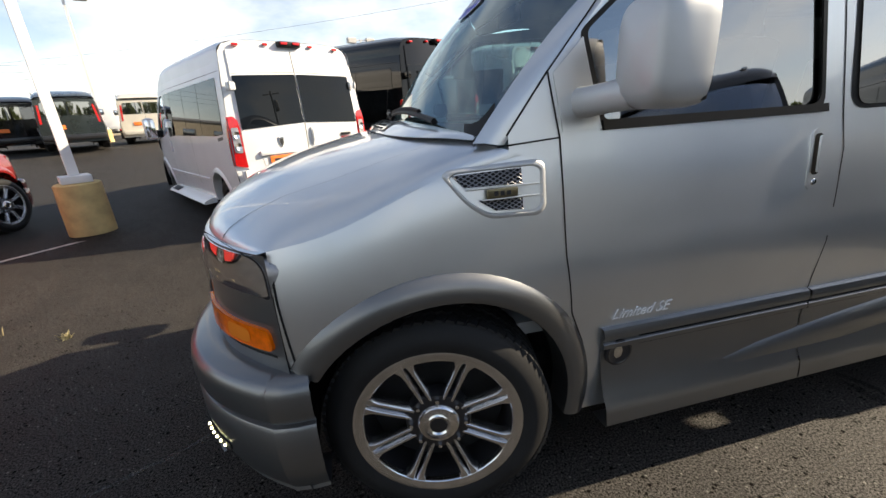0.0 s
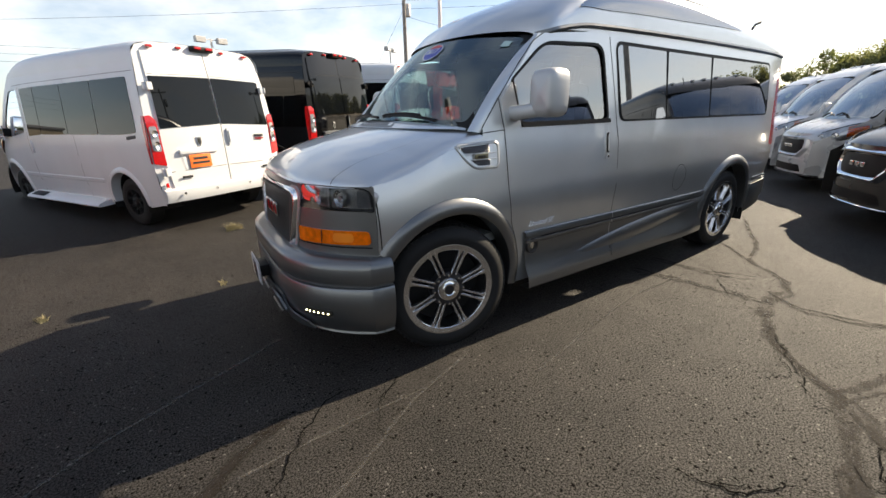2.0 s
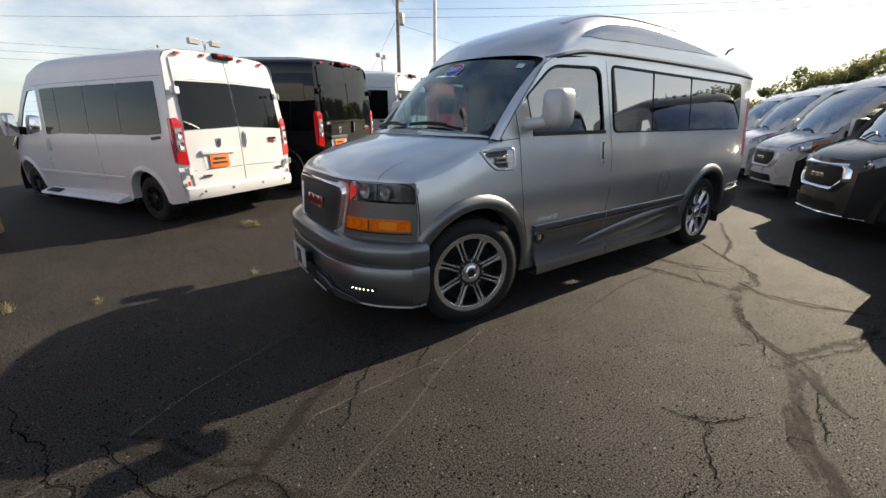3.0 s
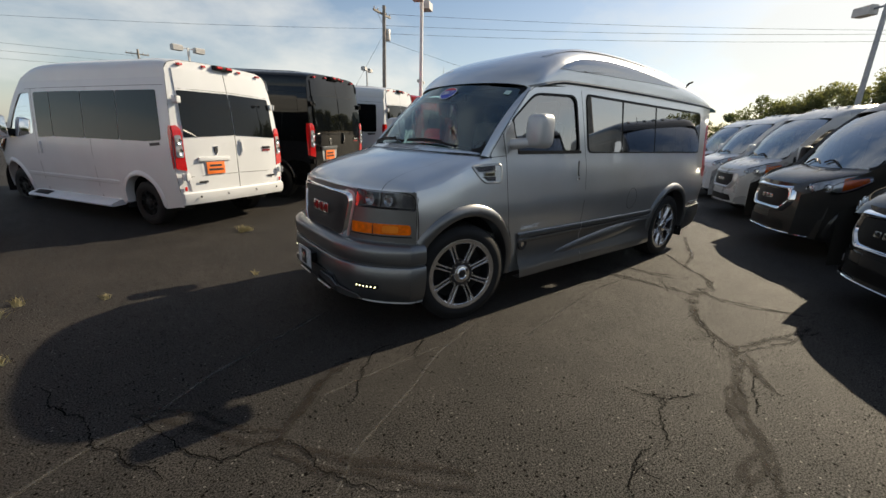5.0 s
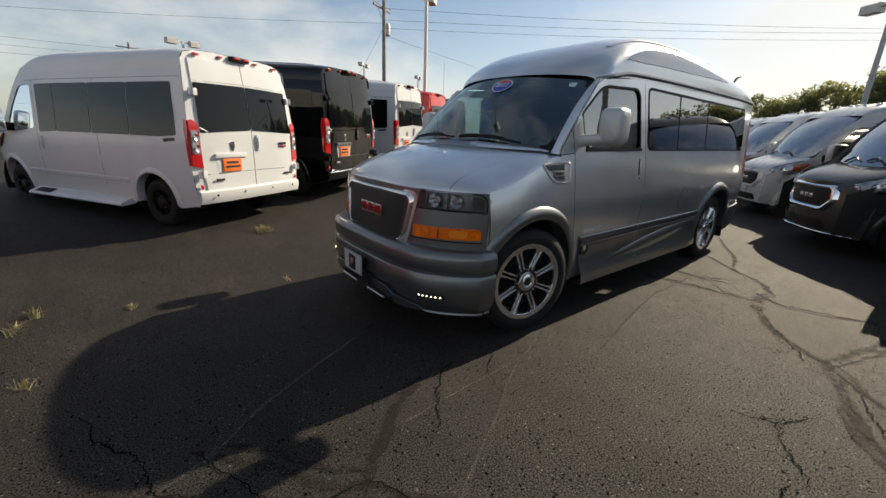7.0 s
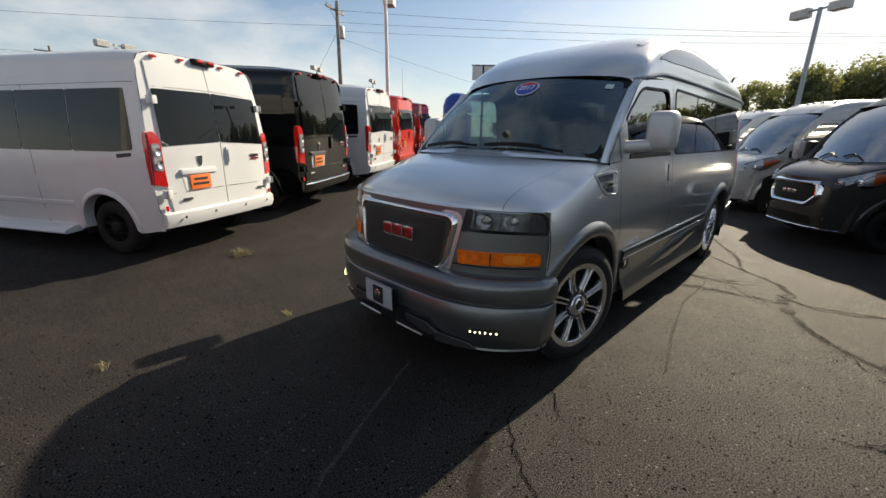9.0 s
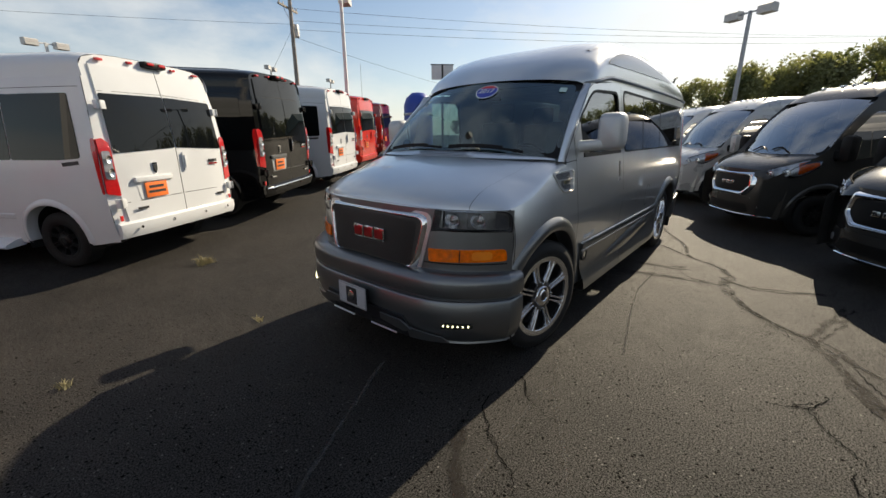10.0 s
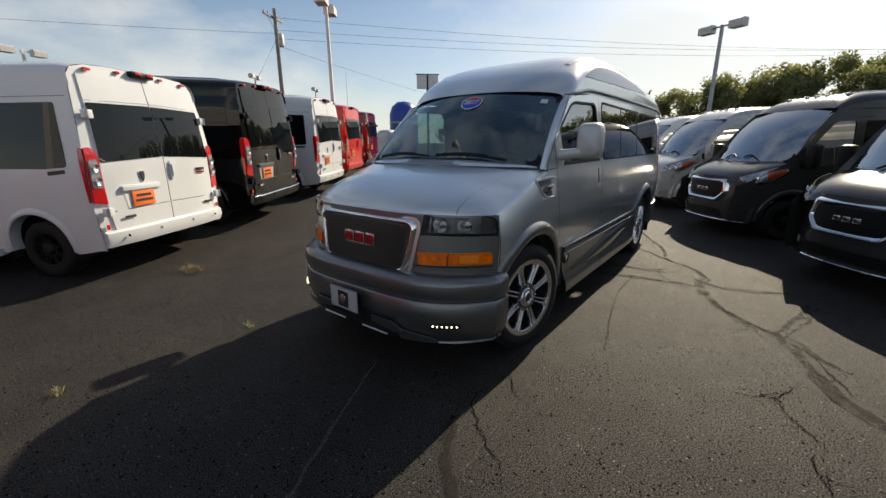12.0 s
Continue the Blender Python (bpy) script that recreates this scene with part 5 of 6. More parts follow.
    for y, z, w, h, mt in ((-0.60, 1.02, 0.16, 0.03, GUN if not dark else CHROME), (-0.60, 0.985, 0.16, 0.018, BADGE_RED), (-0.66, 0.62, 0.15, 0.028, INK if not dark else CHROME), (0.62, 0.62, 0.14, 0.026, INK if not dark else CHROME)):
        part("name_bar", block((0.006, w, h), (ram_lean(z) - 0.020, y, z), 0.002), mt, v)
    part("side_name_bar", sheet([(0.30, 1.09), (0.52, 1.09), (0.53, 1.12), (0.31, 1.12)], ram_side(1, 0.003), 0.3, 0.003), INK if not dark else CHROME, v)
    # marker lamps and camera under the roof edge
    for y, w in ((-0.66, 0.07), (-0.30, 0.06), (0.30, 0.06), (0.66, 0.07)):
        z = 2.205 - 0.03 * (abs(y) / 0.75) ** 3
        part("marker_lamp", block((0.05, w, 0.035), (ram_lean(z) - 0.012, y, z), 0.014), RED_LENS, v, "small red marker lamp")
    c = part("brake_lamp_camera", block((0.10, 0.30, 0.075), (ram_lean(2.2) - 0.025, 0.0, 2.215), 0.02), TRIM, v, "black camera and brake lamp pod")
    for y in (-0.08, 0.08):
        part("lamp_lens", block((0.02, 0.09, 0.035), (ram_lean(2.2) - 0.078, y, 2.222), 0.008), RED_LENS, c)


def ram_front(v, paint, dark, chrome):
    bm = mesh_grid(4.40, 5.10, -1, 1, 16, 28)
    drape(bm, ram_hood)
    part("hood", bm, paint, v)
    for y in (0.35, -0.35):
        for k in range(4):
            part("hood_slot", block((0.012, 0.13, 0.004), (4.66 + 0.03 * k, y * 0.7, interp(4.66 + 0.03 * k, RAM_HOOD) - 0.003), 0, None, Matrix.Rotation(0.32, 4, "Y")), GAP, v)
    bm = mesh_grid(-1, 1, 0, 1, 16, 10)
    drape(bm, ram_glass)
    g = part("windshield", bm, VAN_WINDSHIELD, v, "large raked windshield")
    g.visible_shadow = False
    o = rounded([(-1.0, 0.0), (1.0, 0.0), (1.0, 1.0), (-1.0, 1.0)], 0.1)
    part("windshield_border", ring([(y * 1.03, 0.5 + (t - 0.5) * 1.04) for y, t in o], [(y * 0.95, 0.5 + (t - 0.5) * 0.92) for y, t in o], lambda y, t: ram_glass(y, t, 0.004)), TRIM, v)
    for s in (-1, 1):
        rows = []
        for i in range(13):
            t = -0.05 + 1.1 * i / 12
            a = ram_glass(s, t)
            z = a.z
            x1 = 4.42 + (3.735 - 4.42) * (z - 1.255) / 0.74
            b = Vector((x1, s * ram_y(x1, z), z))
            rows.append([a, (a + b) / 2 + Vector((0.02, s * 0.018, 0.012)), b, b + Vector((-0.03, -s * 0.001, 0))])
        part("windshield_pillar", loft(rows), paint, v)
        part("wiper", tube([ram_glass(s * 0.1 + 0.35 * s * k / 4, 0.05 + 0.045 * math.sin(k), 0.025) for k in range(5)], 0.012, 6), TRIM, v)
        # headlight wrapped round the corner and swept back over the fender
        def lamp(u, w, off, s=s):
            x = interp(u, [(0, 5.00), (0.3, 4.95), (0.55, 4.83), (0.8, 4.62), (1, 4.42)])
            y = interp(u, [(0, 0.52), (0.3, 0.68), (0.55, 0.815), (0.8, 0.89), (1, 0.925)])
            lo = interp(u, [(0, 0.945), (0.3, 0.88), (0.55, 0.895), (0.8, 0.965), (1, 1.10)])
            hi = interp(u, [(0, 0.985), (0.3, 1.035), (0.55, 1.10), (0.8, 1.165), (1, 1.19)])
            bulge = off + 0.030 + 0.035 * math.sin(math.pi * min(1, max(0, w))) * math.sin(math.pi * (0.1 + 0.8 * u))
            tx, ty = (0.85, 0.5) if u < 0.5 else (0.35, 0.94)
            return Vector((x + bulge * tx - 0.05 * w * (1 - u), s * (y + bulge * ty - 0.06 * w * u), lo + (hi - lo) * w))
        us = [k / 12 for k in range(13)]
        ws = [k / 6 for k in range(7)]
        hl = part("headlight", loft([[lamp(u, w, 0.0) for w in ws] for u in us]), LAMP_SILVER, v, "swept-back headlight with amber end")
        part("lamp_rim", tube([lamp(u, 0, 0.004) for u in us] + [lamp(u, 1, 0.004) for u in reversed(us)] + [lamp(0, 0, 0.004)], 0.008, 6), GAP, hl)
        for u in (0.30, 0.52):
            c = lamp(u, 0.5, 0.008)
            part("bulb_bowl", lathe([(0.0, 0.0), (0.012, 0.002), (0.035, -0.004), (0.05, 0.012), (0.055, 0.004)], 18, None, Matrix.Translation(c) @ Matrix.Rotation(radians(-90 + s * (25 if u < 0.4 else 45)), 4, "Z")), LAMP_BOWL, hl)
        part("amber_corner", loft([[lamp(u, w, 0.006) for w in (0.15, 0.4, 0.65, 0.9)] for u in (0.70, 0.80, 0.90, 0.97)]), AMBER, hl)
        part("lens", loft([[lamp(u, w, 0.016) for w in ws] for u in us]), CLEAR_GLASS, hl)
    F = ram_nose
    part("front_mask", sheet([(-0.86, 0.36), (0.86, 0.36), (0.88, 0.72), (0.82, 0.94), (0.55, 1.0), (-0.55, 1.0), (-0.82, 0.94), (-0.88, 0.72)], F(0.0), 0.06), paint, v)
    bm = sheet([(-0.86, 0.27), (0.86, 0.27), (0.88, 0.56), (-0.88, 0.56)], F(0.02), 0.06, 0.03)
    part("front_bumper", bm, paint if not dark else GRAPHITE, v)
    part("lower_grille", sheet(rounded([(-0.52, 0.33), (0.52, 0.33), (0.46, 0.46), (-0.46, 0.46)], 0.03), F(0.026), 0.08), TRIM, v)
    part("chin_strip", tube([F(0.03)(y, 0.285) for y in [-0.8 + 0.1 * k for k in range(17)]], 0.012, 6), CHROME if chrome else TRIM, v)
    o = rounded([(-0.40, 0.585), (0.40, 0.585), (0.535, 0.75), (0.50, 0.965), (-0.50, 0.965), (-0.535, 0.75)], 0.05, 3)
    i1 = [(y * 0.84, 0.775 + (z - 0.775) * 0.64) for y, z in o]
    part("grille_frame", rim(o, i1, lambda y, z, k: F(k)(y, z), (0.0, 0.040, 0.052, 0.046, 0.02)), CHROME if chrome else paint, v, "broad chrome grille frame" if chrome else "body-coloured grille frame")
    part("grille_mesh", sheet(i1, F(0.024), 0.06), TRIM, v)
    for k in range(3):
        part("name_block", block((0.015, 0.085, 0.058), (5.13 + 0.032, -0.11 + 0.11 * k, 0.785), 0.012), CHROME, v, "chrome name block")
    for s in (-1, 1):
        part("fog_lamp", lathe([(0.0, 0.006), (0.035, 0.006), (0.045, 0.0)], 16, None, Matrix.Translation(F(0.026)(s * 0.66, 0.43)) @ Matrix.Rotation(radians(-90 + s * 20), 4, "Z")), CLEAR_LENS, v)


SLOPE = 0.045


def ground_z(y):
    """The lot lies level, and climbs gently from y = 4 to y = 20."""
    return SLOPE * max(0, min(y, 20) - 4)


def stand(x, y, heading, size=1.0):
    """A pose on the ground, tilted with its slope."""
    tilt = math.degrees(math.atan(SLOPE)) if 4.5 < y < 20 else 0
    return Matrix.Translation((x, y, ground_z(y))) @ Matrix.Rotation(radians(tilt), 4, "X") @ Matrix.Rotation(radians(heading), 4, "Z") @ Matrix.Diagonal((size, size, size, 1))


ram_van(stand(-0.69, 3.78, 120.5, 0.94), WHITE, "white high-roof passenger van with tinted windows, seen from behind", boards=WHITE, chrome=False, front=True)
ram_van(stand(1.66, 5.28, 125), BLACK, "glossy black high-roof van with chrome rear step", dark=True, boards=CHROME)
ram_van(stand(4.35, 7.10, 124), WHITE, "white high-roof van with one dark side window", boards=None, chrome=False)
ram_van(stand(7.05, 9.30, 124), RED, "bright red high-roof panel van", windows=True, chrome=False)
ram_van(stand(10.9, 12.6, 124), DARK_RED, "dark red high-roof panel van", windows=True, chrome=False)

# the facing row: its grilles stand on one line
RIGHT_HEADING, RIGHT_SIZE = 128.5, 0.87
for k, paint, label, dark, chrome in ((-1, GRAPHITE, "dark graphite van with chrome grille frame", True, True),
                                      (0, GRAPHITE, "dark graphite high-roof van with chrome grille frame", True, True),
                                      (1, LIGHT_SILVER, "light silver high-roof van facing the lane", False, False),
                                      (2, WHITE, "white high-roof van at the row's far end", False, False),
                                      (3, WHITE, "white high-roof van at the row's far end", False, False)):
    h, nose = radians(RIGHT_HEADING), 5.42 * RIGHT_SIZE
    gx, gy = 5.56 + 2.56 * k, -1.52 + 1.47 * k
    ram_van(stand(gx - nose * math.cos(h), gy - nose * math.sin(h), RIGHT_HEADING, RIGHT_SIZE), paint, label, dark=dark, chrome=chrome, windows=True, rear=False)

# ---- lamp posts, poles, trees and buildings ----
POLE_WHITE = mat("white_pole_paint", (0.70, 0.70, 0.70), 0.45, 0, 0.05, 6, 0.05)
POLE_GREY = mat("galvanised_steel", (0.34, 0.35, 0.37), 0.45, 0.6, 0.1, 6, 0.05)
CONCRETE_Y = mat("yellow_painted_concrete", (0.52, 0.38, 0.17), 0.8, 0, 0.22, 5, 0.3)
LAMP_BOX = mat("lamp_housing_grey", (0.58, 0.56, 0.54), 0.5, 0.1, 0.08, 8)
WOOD_POLE = mat("weathered_pole_wood", (0.30, 0.27, 0.24), 0.85, 0, 0.25, 5, 0.4)
WIRE = mat("cable_black", (0.03, 0.03, 0.03), 0.6)
BARK = mat("bark", (0.09, 0.07, 0.055), 0.9, 0, 0.25, 6, 0.4)


def leaf_mat(name, color):
    """Leaves that let part of the light through."""
    m = mat(name, color, 0.6, 0, 0.4, 0.45)
    n, l = m.node_tree.nodes, m.node_tree.links
    t, mx = n.new("ShaderNodeBsdfTranslucent"), n.new("ShaderNodeMixShader")
    t.inputs[0].default_value = (color[0] * 1.5, color[1] * 1.5, color[2] * 0.9, 1)
    mx.inputs[0].default_value = 0.45
    l.new(n["Principled BSDF"].outputs[0], mx.inputs[1])
    l.new(t.outputs[0], mx.inputs[2])
    l.new(mx.outputs[0], n["Material Output"].inputs[0])
    return m


LEAF = leaf_mat("leaf_green", (0.115, 0.13, 0.06))
# lighter olive copy: haze and backlight on the far trees put into the colour
LEAF_LIT = leaf_mat("leaf_olive_backlit", (0.20, 0.205, 0.105))
LEAF_DARK = leaf_mat("leaf_dark_green", (0.07, 0.09, 0.042))


def lamp_post(x, y, h, turn, material, base=True, heads=2, r=0.075):
    p = thing("street_lamp", pose(x, y, ground_z(y), 0, 0, turn), "tall lot lamp post with paired box heads on a concrete base", "lamp post")
    if base:
        bm = lathe([(0.0, 0.72), (0.24, 0.72), (0.265, 0.70), (0.275, 0.35), (0.28, 0.0)], 24, None, Matrix.Rotation(radians(90), 4, "X"))
        for v in bm.verts:
            v.co.x *= 1 + 0.02 * noise.noise(v.co * 6)
        part("base", bm, CONCRETE_Y, p, "chipped yellow concrete base")
        part("base_plate", block((0.34, 0.34, 0.10), (0, 0, 0.77), 0.015), material, p)
    b = bmesh.new()
    loft([[(rr * a, rr * c, z) for a, c in ((-1, -1), (1, -1), (1, 1), (-1, 1))] for rr, z in ((r, 0.0 if not base else 0.8), (r * 0.75, h))], True, True, b)
    part("pole", b, material, p)
    for s in (-1, 1)[:heads]:
        arm = part("arm", block((0.5, 0.06, 0.07), (s * 0.28, 0, h - 0.06), 0.01), material, p)
        hd = bmesh.new()
        loft([[(s * x0, y0, z0) for x0, y0, z0 in ((0.42, -w, z), (1.02, -w, z), (1.02, w, z), (0.42, w, z))] for w, z in ((0.22, h - 0.26), (0.22, h - 0.14), (0.215, h - 0.135), (0.215, h - 0.125), (0.22, h - 0.12), (0.22, h + 0.04), (0.15, h + 0.09))], True, True, hd)
        part("lamp_head", hd, LAMP_BOX, p, "grey box lamp head")
    return p


lamp_post(-3.9, 4.5, 9.0, 34, POLE_WHITE, r=0.058)
lamp_post(-13.6, 26.0, 7.6, 20, POLE_WHITE)
lamp_post(21.5, 0.1, 6.7, 60, POLE_GREY)
lamp_post(8.96, 12.89, 6.7, 40, POLE_WHITE)
lamp_post(2.0, 31.0, 5.9, 20, POLE_WHITE, False)
lamp_post(19.0, 38.0, 7.2, 40, POLE_GREY, False)
lamp_post(29.0, 42.5, 7.3, 40, POLE_GREY, False)


def utility_pole(x, y, h, turn, transformer=True):
    p = thing("utility_pole", pose(x, y, ground_z(y), 0, 0, turn), "weathered wooden utility pole with crossarm and transformer", "utility pole")
    part("post", tube([(0, 0, 0), (0, 0, h * 0.5), (0.05, 0, h)], 0.16, 12, None, 0.11), WOOD_POLE, p)
    part("crossarm", block((2.2, 0.10, 0.12), (0, 0.12, h - 0.5), 0.01), WOOD_POLE, p)
    for k in (-1.0, -0.55, 0.55, 1.0):
        part("insulator", lathe([(0.0, 0.16), (0.03, 0.15), (0.045, 0.08), (0.02, 0.0)], 8, None, Matrix.Translation((k, 0.12, h - 0.44)) @ Matrix.Rotation(radians(90), 4, "X")), LAMP_BOX, p)
    for s in (-1, 1):
        part("brace", tube([(s * 0.7, 0.1, h - 0.52), (0, 0.1, h - 1.1)], 0.015, 5), POLE_GREY, p)
    if transformer:
        part("transformer", lathe([(0.0, 0.75), (0.20, 0.74), (0.24, 0.68), (0.24, 0.05), (0.20, 0.0), (0.0, 0.0)], 16, None, Matrix.Translation((0.42, 0, h - 2.1)) @ Matrix.Rotation(radians(90), 4, "X")), LAMP_BOX, p, "grey can transformer")
        part("bracket", block((0.3, 0.08, 0.3), (0.2, 0, h - 1.75), 0.01), POLE_GREY, p)
    return p


def cable(a, b, sag, r=0.008):
    a, b = Vector(a), Vector(b)
    pts = [a.lerp(b, k / 20) - Vector((0, 0, sag * 4 * (k / 20) * (1 - k / 20))) for k in range(21)]
    ob = part("overhead_cable", tube(pts, r, 5), WIRE, None)
    return tagged(ob, "black overhead cable strung between utility poles", "cable", "overhead cables")


utility_pole(12.91, 23.35, 9.0, 30)
utility_pole(0.0, 57.0, 9.0, 10, False)
utility_pole(18.0, -11.5, 8.5, 60)
utility_pole(-30.0, 42.0, 7.5, 10, False)
for z, dz in ((8.1, 0.0), (7.4, 0.3), (6.9, 0.0)):
    cable((12.91, 23.35, z + 1.1), (62.0, -22.0, 9.5 + dz), 0.9, 0.009)
cable((12.91, 23.35, 8.3), (-30.0, 42.0, 7.0), 0.5)
cable((12.91, 23.35, 7.6), (34.0, 16.0, 3.6), 0.3)
cable((12.91, 23.35, 8.0), (8.0, 23.5, 0.0), 0.0)
for z in (6.6, 5.9, 5.2):
    cable((0.0, 57.0, z + 2.4), (-60.0, 50.0, z + 2.4), 0.6, 0.012)


def tree(x, y, h, w, seed, leaf, fine=1.0):
    """A broad tree: tapered trunk, limbs, and a crown of many small leaf clumps."""
    rnd = random.Random(seed)
    t = thing("tree", pose(x, y, ground_z(y)), "leafy green deciduous tree with an uneven crown", "tree", "tree line")
    bm = tube([(0, 0, 0), (rnd.uniform(-0.2, 0.2), 0, h * 0.3), (rnd.uniform(-0.4, 0.4), rnd.uniform(-0.3, 0.3), h * 0.7)], 0.28, 8, None, 0.10)
    for k in range(5):
        a = rnd.uniform(0, 6.28)
        z = h * rnd.uniform(0.25, 0.5)
        tube([(0, 0, z), (math.cos(a) * w * 0.3, math.sin(a) * w * 0.3, z + h * 0.22)], 0.10, 6, bm, 0.03)
    part("trunk", bm, BARK, t)
    verts, faces = [], []
    for k in range(34):
        u = rnd.random()
        zz = h * (0.22 + 0.74 * u)
        rr = w * 0.5 * (1 - abs(u - 0.38) ** 1.6 * 1.9) * rnd.uniform(0.45, 1.0)
        a = rnd.uniform(0, 6.28)
        c = Vector((math.cos(a) * rr, math.sin(a) * rr, zz))
        cr = h * rnd.uniform(0.07, 0.13)
        for q in range(int(60 / fine ** 1.6)):
            d = Vector((rnd.gauss(0, 1), rnd.gauss(0, 1), rnd.gauss(0, 0.75))).normalized() * cr * rnd.uniform(0.55, 1.1)
            p = c + d
            s = h * rnd.uniform(0.018, 0.036) * fine
            e1 = Vector((rnd.gauss(0, 1), rnd.gauss(0, 1), rnd.gauss(0, 1))).normalized() * s
            e2 = Vector((rnd.gauss(0, 1), rnd.gauss(0, 1), rnd.gauss(0, 1))).normalized() * s
            i = len(verts)
            verts += [p - e1, p + e2, p + e1, p - e2]
            faces.append((i, i + 1, i + 2, i + 3))
    me = bpy.data.meshes.new("crown")
    me.from_pydata(verts, [], faces)
    me.materials.append(leaf)
    ob = new("crown", me)
    ob.parent = t
    return t


rnd = random.Random(7)
for k in range(30):
    f = k / 29
    x, y = 70 + 18 * f + rnd.uniform(-2.5, 2.5), 17 - 56 * f + rnd.uniform(-1.2, 1.2)
    h = (7.4 + 4.4 * min(1, f * 3.2)) * rnd.uniform(0.84, 1.12)
    tree(x, y, h, h * rnd.uniform(0.78, 1.0), 100 + k, LEAF_LIT if k % 3 else LEAF, 0.55)
for k in range(9):
    tree(70 + rnd.uniform(-4, 4), 20 + 4.2 * k, rnd.uniform(4.2, 5.6), rnd.uniform(4.5, 6), 200 + k, LEAF)
# the trees across the road, behind the lot
for k in range(38):
    tree(-34 + 2.9 * k + rnd.uniform(-1.5, 1.5), -50 + rnd.uniform(-4, 4), rnd.uniform(4.8, 7.2), rnd.uniform(5.5, 7.5), 300 + k, LEAF_DARK)


TANK_BLUE = mat("blue_tank_paint", (0.02, 0.06, 0.35), 0.4, 0, 0.06, 3)
tank = thing("storage_tank", pose(14.6, 14.0, ground_z(14.0)), "blue rounded storage tank behind the parked vans", "tank")
part("shell", lathe([(0.0, 3.3), (0.35, 3.25), (0.65, 3.0), (0.8, 2.6), (0.8, 0.25), (0.7, 0.0)], 28, None, Matrix.Rotation(radians(90), 4, "X")), TANK_BLUE, tank)
part("band", lathe([(0.805, 2.2), (0.82, 2.18), (0.82, 2.08), (0.805, 2.06)], 28, None, Matrix.Rotation(radians(90), 4, "X")), POLE_GREY, tank)
board = thing("sign_board", pose(17.2, 14.4, ground_z(14.4), 0, 0, -45), "plain white sign board on a dark post", "sign")
part("post", tube([(0, 0, 0), (0, 0, 5.0)], 0.07, 8), WIRE, board)
part("panel", block((1.3, 0.08, 0.8), (0, 0, 4.6), 0.01), POLE_WHITE, board)
part("frame", block((1.4, 0.05, 0.06), (0, 0, 5.03), 0.01), WIRE, board)
mast = thing("radio_mast", pose(16.35, 20.97, ground_z(20.97)), "thin grey whip mast behind the red vans", "mast")
part("rod", tube([(0, 0, 0), (0, 0, 5.4)], 0.018, 6, None, 0.01), POLE_GREY, mast)

# ---- more vehicles across the lane ----
def rear_at(x, y, toward):
    """The pose of a conversion van whose rear end stands at (x, y), its tail pointing to the bearing toward."""
    a = radians(toward)
    ox, oy = x - 4.5 * math.cos(a), y - 4.5 * math.sin(a)
    return Matrix.Translation((ox, oy, ground_z(oy))) @ Matrix.Rotation(math.atan(SLOPE) if 4.5 < oy < 20 else 0, 4, "X") @ Matrix.Rotation(a, 4, "Z")


conversion_van(rear_at(-10.3, 16.9, -62), "green-black high-roof conversion van with orange plate, seen from behind", GREEN_BLACK, GUN)
conversion_van(rear_at(-8.9, 19.8, -68), "beige high-roof conversion van with red tail lights", BEIGE, BEIGE)
conversion_van(stand(-6.15, 5.0, -85), "dark red conversion van with running boards", DARK_RED, DARK_RED)
conversion_van(rear_at(-13.2, 18.6, -56), "black conversion van parked beyond the lamp post", BLACK, GUN)
PAINT["main"], PAINT["dull"] = SILVER, SILVER_SHADED


def box_truck(x, y, turn):
    t = thing("box_truck", Matrix.Translation((x, y, ground_z(y))) @ Matrix.Rotation(radians(turn), 4, "Z"), "plain white box truck with closed rear doors", "truck")
    part("cargo_box", block((3.6, 2.1, 2.05), (0, 0, 1.75), 0.04), WHITE, t)
    for s in (-1, 1):
        part("rear_door", block((0.03, 0.98, 1.85), (-1.81, s * 0.5, 1.75), 0.012), WHITE, t)
        part("tail_lamp", block((0.03, 0.14, 0.09), (-1.82, s * 0.85, 0.66), 0.01), RED_LENS, t)
        part("door_bar", tube([(-1.84, s * 0.08, 0.85), (-1.84, s * 0.08, 2.6)], 0.015, 6), POLE_GREY, t)
        part("wheel", lathe([(0.0, s * 0.12), (0.2, s * 0.12), (0.36, s * 0.1), (0.38, 0), (0.36, -s * 0.1)], 24, None, Matrix.Translation((-1.0, s * 0.85, 0.38))), RUBBER, t)
        part("wheel", lathe([(0.0, s * 0.12), (0.2, s * 0.12), (0.36, s * 0.1), (0.38, 0), (0.36, -s * 0.1)], 24, None, Matrix.Translation((2.6, s * 0.85, 0.38))), RUBBER, t)
    part("bumper", block((0.12, 2.0, 0.14), (-1.82, 0, 0.5), 0.02), TRIM, t)
    part("cab", block((1.5, 1.9, 1.3), (2.7, 0, 1.1), 0.18), WHITE, t)


box_truck(-17.0, 33.3, 114)


